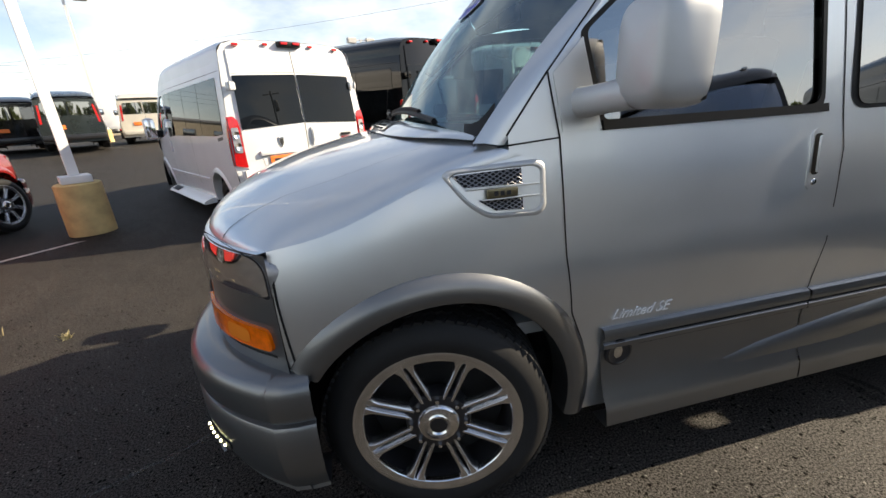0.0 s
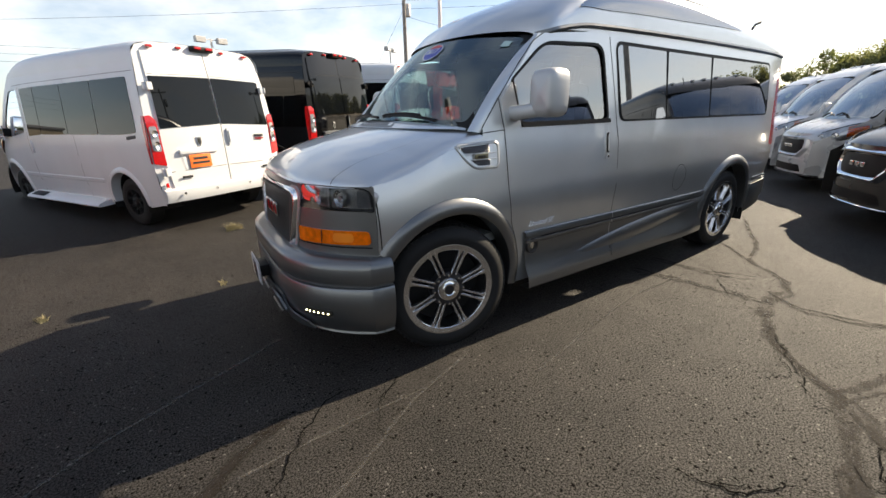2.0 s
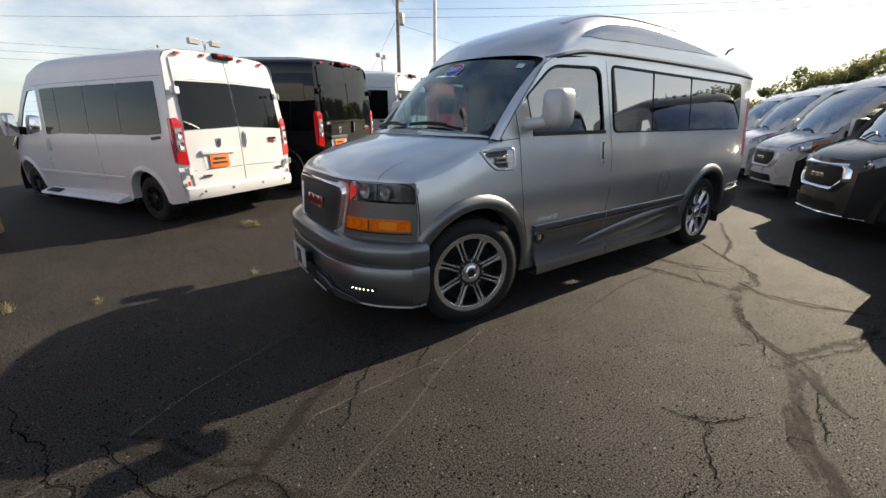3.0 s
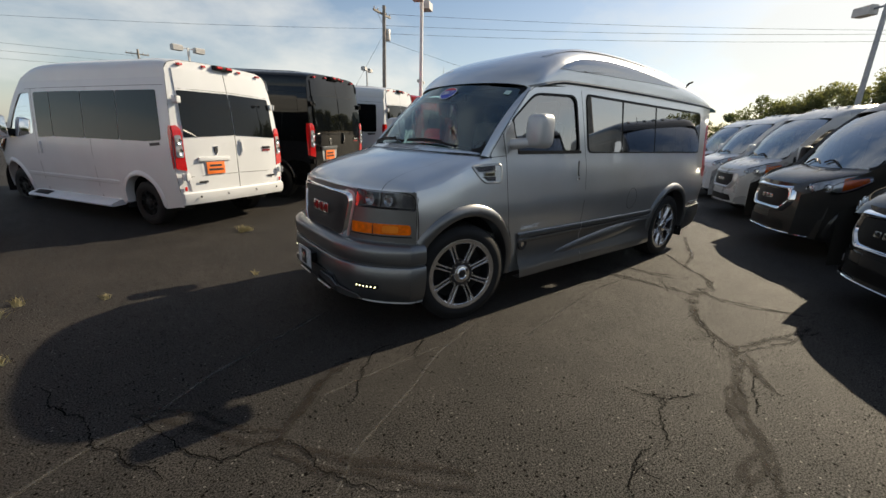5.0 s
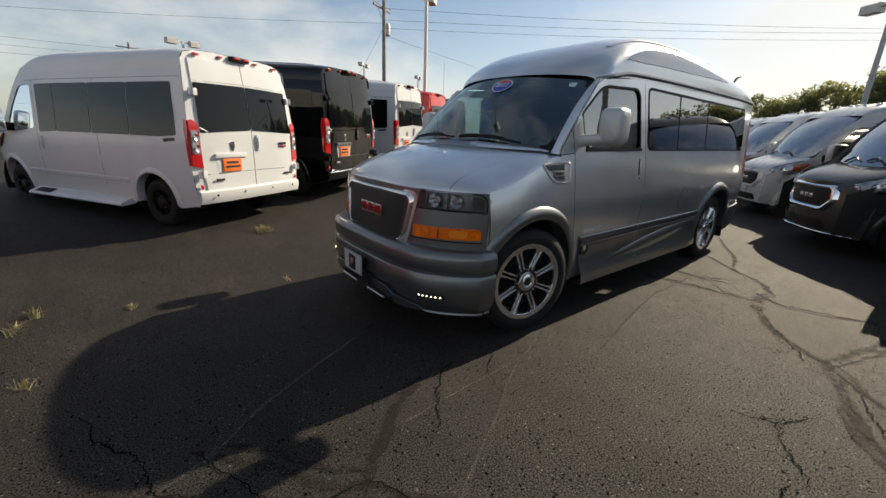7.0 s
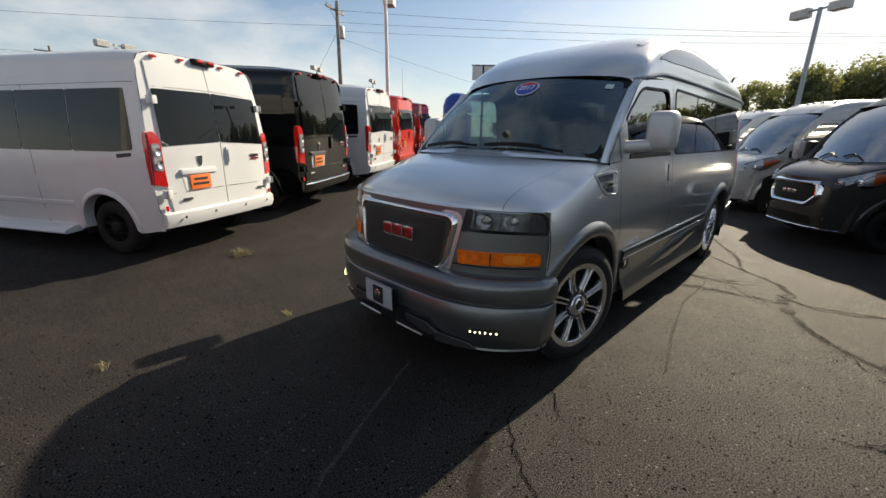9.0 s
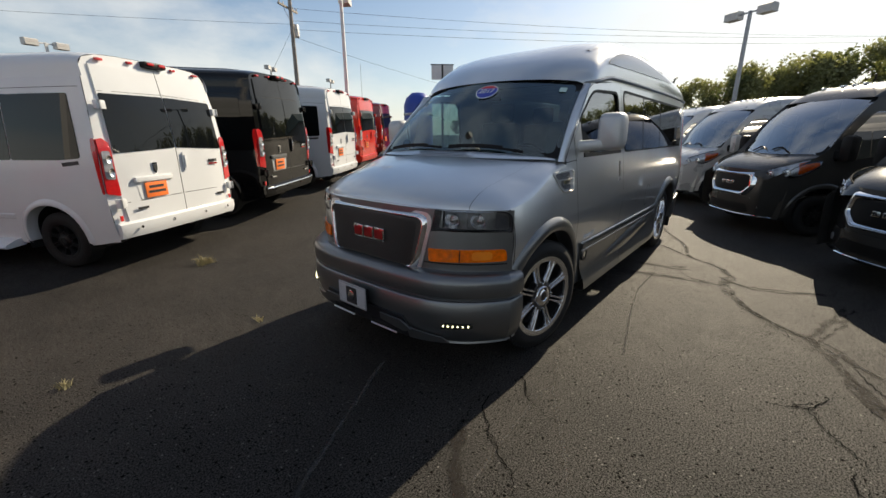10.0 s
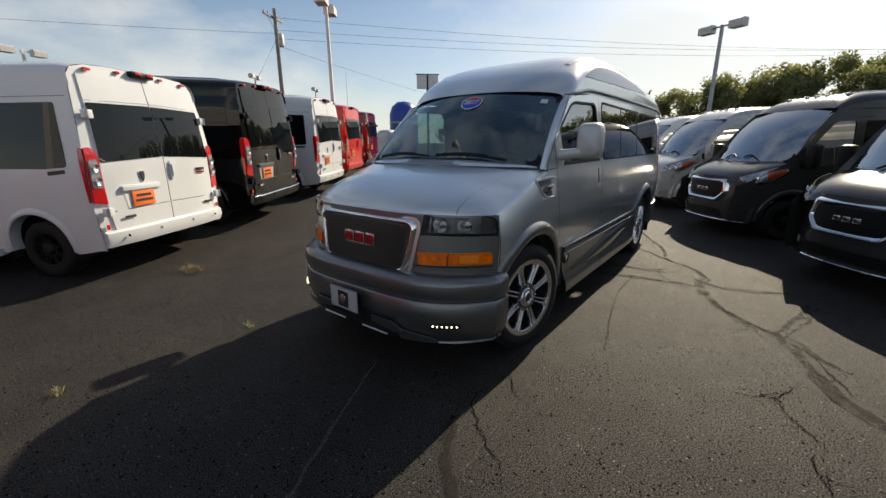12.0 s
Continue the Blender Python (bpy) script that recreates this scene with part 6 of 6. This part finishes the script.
def low_building(x, y, turn, w, d, h, roof, wall, roofm, label, gable=False):
    b = thing("building", Matrix.Translation((x, y, ground_z(y))) @ Matrix.Rotation(radians(turn), 4, "Z"), label, "building")
    part("wall", block((w, d, h), (0, 0, h / 2)), wall, b)
    if gable:
        bm = bmesh.new()
        e = 0.6
        loft([[(xx, -d / 2 - e, h - 0.05), (xx, 0, h + roof), (xx, d / 2 + e, h - 0.05), (xx, d / 2 + e, h - 0.2), (xx, -d / 2 - e, h - 0.2)] for xx in (-w / 2 - e, w / 2 + e)], True, True, bm)
        part("roof", bm, roofm, b)
    else:
        part("roof", block((w + 0.3, d + 0.3, 0.35), (0, 0, h + 0.1), 0.03), roofm, b)
    for k in range(int(w / 4)):
        win = part("window", block((1.6, 0.08, 1.1), (-w / 2 + 2 + 4 * k, -d / 2 - 0.02, h * 0.5), 0.02), PRIVACY, b)
        part("frame", block((1.75, 0.05, 0.08), (-w / 2 + 2 + 4 * k, -d / 2 - 0.05, h * 0.5 - 0.6), 0.01), POLE_WHITE, win)
    return b


TAN_WALL = mat("tan_block_wall", (0.42, 0.36, 0.27), 0.85, 0, 0.1, 3, 0.3)
GREY_WALL = mat("grey_siding", (0.36, 0.36, 0.37), 0.7, 0, 0.08, 3, 0.1)
GREEN_ROOF = mat("green_metal_roof", (0.10, 0.17, 0.15), 0.45, 0.3, 0.1, 3)
low_building(34.3, 15.5, 70, 7.0, 6.0, 3.5, 1.3, GREY_WALL, GREEN_ROOF, "grey gabled building with a green metal roof", True)
low_building(-40, 58, 20, 34, 12, 3.6, 0, TAN_WALL, GREY_WALL, "long low tan building beyond the lot")
low_building(0, -62, 0, 44, 10, 3.6, 0, GREY_WALL, GREY_WALL, "long low grey building across the road")

# ---- the lot ----
def asphalt_mat():
    """Worn asphalt: broad stains, fine aggregate, a few pale chips and open pits."""
    m = bpy.data.materials.new("asphalt")
    m.use_nodes = True
    n, l = m.node_tree.nodes, m.node_tree.links
    b = n["Principled BSDF"]
    co = n.new("ShaderNodeTexCoord")

    def noise_tex(scale, detail=5, rough=0.6):
        t = n.new("ShaderNodeTexNoise")
        t.inputs["Scale"].default_value, t.inputs["Detail"].default_value, t.inputs["Roughness"].default_value = scale, detail, rough
        l.new(co.outputs["Object"], t.inputs[0])
        return t.outputs[0]

    def ramp(src, p0, c0, p1, c1):
        r = n.new("ShaderNodeValToRGB")
        e = r.color_ramp.elements
        e[0].position, e[0].color, e[1].position, e[1].color = p0, (*c0, 1), p1, (*c1, 1)
        l.new(src, r.inputs[0])
        return r.outputs[0]

    def blend(kind, f, a, c):
        x = n.new("ShaderNodeMix")
        x.data_type, x.blend_type = "RGBA", kind
        for slot, value in ((0, f), (6, a), (7, c)):
            if isinstance(value, (int, float)):
                x.inputs[slot].default_value = value
            elif isinstance(value, tuple):
                x.inputs[slot].default_value = (*value, 1)
            else:
                l.new(value, x.inputs[slot])
        return x.outputs[2]

    def cells(scale, size, share):
        """Round spots in a share of the cells, each of its own size."""
        v = n.new("ShaderNodeTexVoronoi")
        v.inputs["Scale"].default_value = scale
        wob = n.new("ShaderNodeTexNoise")
        wob.inputs["Scale"].default_value = scale * 3
        mixv = n.new("ShaderNodeMix")
        mixv.data_type = "VECTOR"
        mixv.inputs[0].default_value = 0.5 / scale
        l.new(co.outputs["Object"], wob.inputs[0])
        l.new(co.outputs["Object"], mixv.inputs[4])
        l.new(wob.outputs["Color"], mixv.inputs[5])
        l.new(mixv.outputs[1], v.inputs["Vector"])
        sep = n.new("ShaderNodeSeparateColor")
        l.new(v.outputs["Color"], sep.inputs[0])
        r = n.new("ShaderNodeMapRange")
        r.inputs["From Min"].default_value, r.inputs["From Max"].default_value = 1 - share, 1
        r.inputs["To Min"].default_value, r.inputs["To Max"].default_value = 0, size
        l.new(sep.outputs[0], r.inputs["Value"])
        d = n.new("ShaderNodeMath")
        d.operation = "SUBTRACT"
        l.new(r.outputs[0], d.inputs[0])
        l.new(v.outputs["Distance"], d.inputs[1])
        e = n.new("ShaderNodeMapRange")
        e.inputs["From Min"].default_value, e.inputs["From Max"].default_value = -0.03, 0.05
        l.new(d.outputs[0], e.inputs["Value"])
        return e.outputs[0]

    grain, grit = noise_tex(120, 4, 0.72), noise_tex(300, 2)
    col = ramp(noise_tex(0.4), 0.34, (0.017, 0.0152, 0.0138), 0.68, (0.031, 0.0272, 0.0238))
    col = blend("MULTIPLY", 1, col, ramp(noise_tex(2.6, 6), 0.35, (0.75, 0.75, 0.75), 0.70, (1.25, 1.25, 1.25)))
    col = blend("MULTIPLY", 1, col, ramp(grain, 0.40, (0.25, 0.25, 0.25), 0.62, (1.8, 1.8, 1.8)))
    col = blend("MIX", cells(60, 0.34, 0.14), col, (0.13, 0.122, 0.112))
    pits = cells(56, 0.46, 0.22)
    col = blend("MIX", pits, col, (0.007, 0.0065, 0.006))
    l.new(col, b.inputs["Base Color"])
    h = n.new("ShaderNodeMath")
    h.operation = "MULTIPLY_ADD"
    h.inputs[1].default_value = -0.8
    l.new(pits, h.inputs[0])
    add = n.new("ShaderNodeMath")
    add.operation = "ADD"
    l.new(grain, add.inputs[0])
    l.new(grit, add.inputs[1])
    l.new(add.outputs[0], h.inputs[2])
    bump = n.new("ShaderNodeBump")
    bump.inputs["Strength"].default_value, bump.inputs["Distance"].default_value = 0.9, 0.0035
    l.new(h.outputs[0], bump.inputs["Height"])
    l.new(bump.outputs[0], b.inputs["Normal"])
    b.inputs["Roughness"].default_value = 0.70
    # the open pits and the gaps between the stones don't shine
    gloss = n.new("ShaderNodeMapRange")
    gloss.inputs["From Min"].default_value, gloss.inputs["From Max"].default_value = 0.42, 0.62
    gloss.inputs["To Min"].default_value, gloss.inputs["To Max"].default_value = 0.03, 0.52
    l.new(grain, gloss.inputs["Value"])
    dull = n.new("ShaderNodeMath")
    dull.operation = "SUBTRACT"
    dull.use_clamp = True
    l.new(gloss.outputs[0], dull.inputs[0])
    l.new(pits, dull.inputs[1])
    l.new(dull.outputs[0], b.inputs["Specular IOR Level"])
    return m


ASPHALT = asphalt_mat()
gm = bmesh.new()
loft([[(x, y, ground_z(y)) for x in (-400, -60, 0, 60, 400)] for y in (-400, -40, 4, 12, 20, 44, 400)], False, False, gm)
g = part("ground", gm, ASPHALT, None, "weathered dark asphalt of the sales lot", kind="structure")
tagged(g, category="ground")

PAINT_LINE = mat("worn_line_paint", (0.42, 0.41, 0.37), 0.7, 0, 0.35, 9, 0.2)


def worn(m, scale, bias, soft):
    """Fading towards the strip's edges and worn through in flecks; "edge" is 1 along its middle line."""
    n, l = m.node_tree.nodes, m.node_tree.links
    co, t, at, r, tr, mx, ma = (n.new(k) for k in ("ShaderNodeTexCoord", "ShaderNodeTexNoise", "ShaderNodeAttribute", "ShaderNodeMapRange", "ShaderNodeBsdfTransparent", "ShaderNodeMixShader", "ShaderNodeMath"))
    t.inputs["Scale"].default_value, t.inputs["Detail"].default_value, t.inputs["Roughness"].default_value = scale, 8, 0.7
    at.attribute_name = "edge"
    ma.operation = "MULTIPLY_ADD"
    ma.inputs[1].default_value = 0.34
    l.new(at.outputs["Fac"], ma.inputs[0])
    l.new(t.outputs[0], ma.inputs[2])
    r.inputs["From Min"].default_value, r.inputs["From Max"].default_value = bias, bias + soft
    l.new(co.outputs["Object"], t.inputs[0])
    l.new(ma.outputs[0], r.inputs[0])
    l.new(r.outputs[0], mx.inputs[0])
    l.new(tr.outputs[0], mx.inputs[1])
    l.new(n["Principled BSDF"].outputs[0], mx.inputs[2])
    l.new(mx.outputs[0], n["Material Output"].inputs[0])
    return m


FADED = worn(mat("faded_line_paint", (0.062, 0.057, 0.051), 0.9, 0, 0.3, 7), 34, 0.62, 0.35)
TAR = worn(mat("old_tar_seal", (0.0215, 0.0175, 0.0150), 0.85, 0, 0.3, 30, 0.15, spec=0.25), 9, 0.62, 0.42)
CRACK = mat("crack_shadow", (0.003, 0.003, 0.003), 0.98, 0, 0.2, 10, spec=0.05)


def jag(pts, amount, rnd, least=0.025):
    """A broken line through the points: halved again and again, each middle pushed aside."""
    line = [Vector(p) for p in pts]
    while max((line[i + 1] - line[i]).length for i in range(len(line) - 1)) > least:
        out = [line[0]]
        for a, b in zip(line, line[1:]):
            d = b - a
            if d.length > least:
                out.append((a + b) / 2 + Vector((-d.y, d.x)) * rnd.uniform(-amount, amount))
            out.append(b)
        line = out
    return line


def ribbon(pts, w, material, name, label, wob=0.0, z=0.003, kind="structure", taper=False, seed=1, least=0.05):
    """A flat strip along a few points, wandering, 1 along its middle and 0 at its edges."""
    rnd = random.Random(seed)
    line = jag(pts, wob, rnd, least)
    if w < 0.02:
        line = [p + Vector((rnd.uniform(-0.005, 0.005), rnd.uniform(-0.005, 0.005))) for p in line]
    bm = bmesh.new()
    edge = bm.verts.layers.float.new("edge")
    last = None
    for i, p in enumerate(line):
        d = (line[min(i + 1, len(line) - 1)] - line[max(0, i - 1)]).normalized()
        nrm = Vector((-d.y, d.x))
        k = 1 if not taper else 0.3 + 0.7 * max(0, math.sin(math.pi * min(1, 0.08 + 0.92 * i / (len(line) - 1)))) ** 0.6
        k *= 1 + 0.7 * noise.noise((p.x * 5, p.y * 5, seed)) if wob else 1
        row = []
        for q, e in ((1, 0), (0.5, 0.75), (0, 1), (-0.5, 0.75), (-1, 0)):
            a = p + nrm * (w / 2 * k * q)
            vert = bm.verts.new((a.x, a.y, z))
            vert[edge] = e
            row.append(vert)
        if last:
            for j in range(4):
                bm.faces.new((last[j], last[j + 1], row[j + 1], row[j]))
        last = row
    ob = part(name, bm, material, None, label, False)
    return tagged(ob, label, "ground marking", kind=kind)


# parking lines, old faded lines, tar seals and cracks
ribbon([(-4.45, 3.35), (-2.75, 5.35)], 0.10, worn(PAINT_LINE, 20, 0.40, 0.3), "parking_line", "worn white parking line on asphalt")
for k, pts in enumerate(([(-2.61, -1.28), (-2.38, -1.12), (-2.14, -1.03), (-1.8, -0.77), (-1.54, -0.63), (-0.9, -0.30)], [(-1.51, -2.0), (-1.35, -1.84), (-0.87, -1.58), (-0.48, -1.34), (0.07, -1.13)], [(-1.3, -1.34), (-0.98, -1.31), (-0.38, -1.29)], [(0.23, -1.53), (0.91, -1.38), (1.58, -1.27), (2.34, -1.27)])):
    ribbon(pts, (0.05, 0.035, 0.03, 0.03)[k], FADED, "faded_line", "faded old paint line on asphalt", 0.008, 0.0025, seed=k)
seals = (([(3.53, -1.06), (3.09, -1.54), (2.89, -1.8), (2.63, -1.93), (2.32, -1.89), (2.05, -1.95), (1.72, -2.11), (1.51, -2.31), (1.35, -2.52), (1.05, -2.64), (0.76, -2.74), (0.48, -2.87), (0.2, -3.03), (-0.06, -3.16), (-0.5, -3.4)], 0.13),
         ([(2.04, -0.93), (2.15, -1.36), (2.22, -1.72), (2.22, -1.9)], 0.12), ([(2.52, -0.84), (2.56, -1.34), (2.76, -1.67)], 0.11), ([(2.45, -1.89), (2.29, -2.15), (2.35, -2.36), (2.55, -2.7)], 0.12),
         ([(1.35, -2.52), (1.57, -2.6), (1.9, -2.71), (2.3, -2.8)], 0.10), ([(1.36, -2.59), (1.07, -2.76), (0.92, -2.92)], 0.10), ([(0.26, -2.98), (0.09, -2.97), (-0.12, -2.99)], 0.10), ([(3.1, -1.5), (3.9, -1.25), (4.8, -0.8)], 0.10),
         ([(-1.0, -1.07), (-1.14, -1.12), (-1.30, -1.23), (-1.41, -1.36), (-1.54, -1.45), (-1.61, -1.56)], 0.13), ([(-1.61, -1.57), (-1.75, -1.47), (-1.89, -1.27), (-2.04, -1.08), (-2.18, -0.94)], 0.12),
         ([(-1.61, -1.56), (-1.52, -1.7), (-1.39, -1.86), (-1.19, -2.04), (-0.97, -2.28)], 0.12), ([(0.75, -2.74), (0.5, -2.80), (0.3, -2.92)], 0.09))
for k, (pts, w) in enumerate(seals):
    for q in range(2):
        side = 0.05 * (1 if k % 2 else -1) * q
        ribbon([(x + side, y + side) for x, y in pts], w * (0.8 - 0.25 * q), TAR, "tar_seal", "old brown-black tar seal over a crack", 0.05 + 0.05 * q, 0.0035 + 0.00008 * (2 * k + q), seed=10 + k + 30 * q, taper=True)
cracks = ([(-2.59, -0.36), (-2.47, -0.69), (-2.35, -0.97), (-2.25, -1.16), (-2.16, -1.35), (-2.08, -1.5)], [(-2.16, -0.97), (-2.03, -1.24), (-1.93, -1.45), (-1.79, -1.55), (-1.6, -1.56)],
          [(-1.6, -1.55), (-1.52, -1.72), (-1.48, -1.88), (-1.39, -2.02), (-1.21, -2.18)], [(0.22, -2.31), (0.26, -2.43), (0.30, -2.5), (0.36, -2.54), (0.49, -2.6), (0.58, -2.72)],
          [(0.30, -2.5), (0.13, -2.57), (0.02, -2.65), (-0.1, -2.71)], [(-0.14, -2.65), (-0.31, -2.66), (-0.39, -2.68), (-0.5, -2.75)], [(1.5, -2.23), (1.32, -2.35)], [(1.05, -2.75), (0.76, -2.84), (0.58, -2.89)],
          [(1.85, -2.06), (1.45, -2.33), (1.16, -2.57)], [(-0.69, -1.08), (-0.91, -1.14), (-1.05, -1.3), (-1.12, -1.39), (-1.17, -1.47), (-1.28, -1.54)], [(-0.45, -1.12), (-0.62, -1.25), (-0.68, -1.38)],
          [(-0.9, 2.85), (-0.2, 2.7), (0.6, 2.75), (1.4, 2.5)], [(2.05, -1.95), (2.3, -1.6), (2.7, -1.25)])
for k, pts in enumerate(cracks):
    ribbon(pts, 0.0065, CRACK, "crack", "thin dark crack in the asphalt", 0.16, 0.0055, seed=40 + k, taper=True, least=0.022)
    rnd = random.Random(90 + k)
    for q in range(2):
        p = Vector(pts[1 + q % (len(pts) - 1)])
        a = rnd.uniform(0, 6.28)
        ribbon([p, p + Vector((math.cos(a), math.sin(a))) * rnd.uniform(0.08, 0.2)], 0.004, CRACK, "crack", "hair crack branching in the asphalt", 0.25, 0.0056, seed=70 + 2 * k + q, taper=True, least=0.02)

# tufts of dry grass in the joints
DRY = mat("dry_grass", (0.34, 0.29, 0.15), 0.9, 0, 0.3, 20)
def grass_tuft(x, y, n, size, seed):
    rnd = random.Random(seed)
    bm = bmesh.new()
    for k in range(n):
        a, r = rnd.uniform(0, 6.28), rnd.uniform(0, size * 0.7)
        bx, by = r * math.cos(a), r * math.sin(a)
        lx, ly, h = rnd.gauss(0, size * 0.5), rnd.gauss(0, size * 0.5), rnd.uniform(0.3, 1.0) * size
        w = 0.0035
        pts = [(bx - w, by, 0), (bx + w, by, 0), (bx + lx * 0.4 + w * 0.7, by + ly * 0.4, h * 0.7), (bx + lx, by + ly, h), (bx + lx * 0.4 - w * 0.7, by + ly * 0.4, h * 0.7)]
        bm.faces.new([bm.verts.new(p) for p in pts])
    ob = part("grass_tuft", bm, DRY, None, "", False)
    ob.location = (x, y, ground_z(y))
    return tagged(ob, "dry yellow grass tuft growing from a crack", "grass", "grass tufts", "stuff")


for k, (x, y, n, s) in enumerate(((-0.86, 2.97, 80, 0.11), (-0.76, 3.0, 40, 0.08), (-3.0, 0.96, 50, 0.08), (-2.92, 1.2, 36, 0.08), (-2.83, 0.10, 30, 0.07), (-2.35, 1.0, 30, 0.05), (-1.15, 0.97, 24, 0.05))):
    grass_tuft(x, y, n, s, 60 + k)
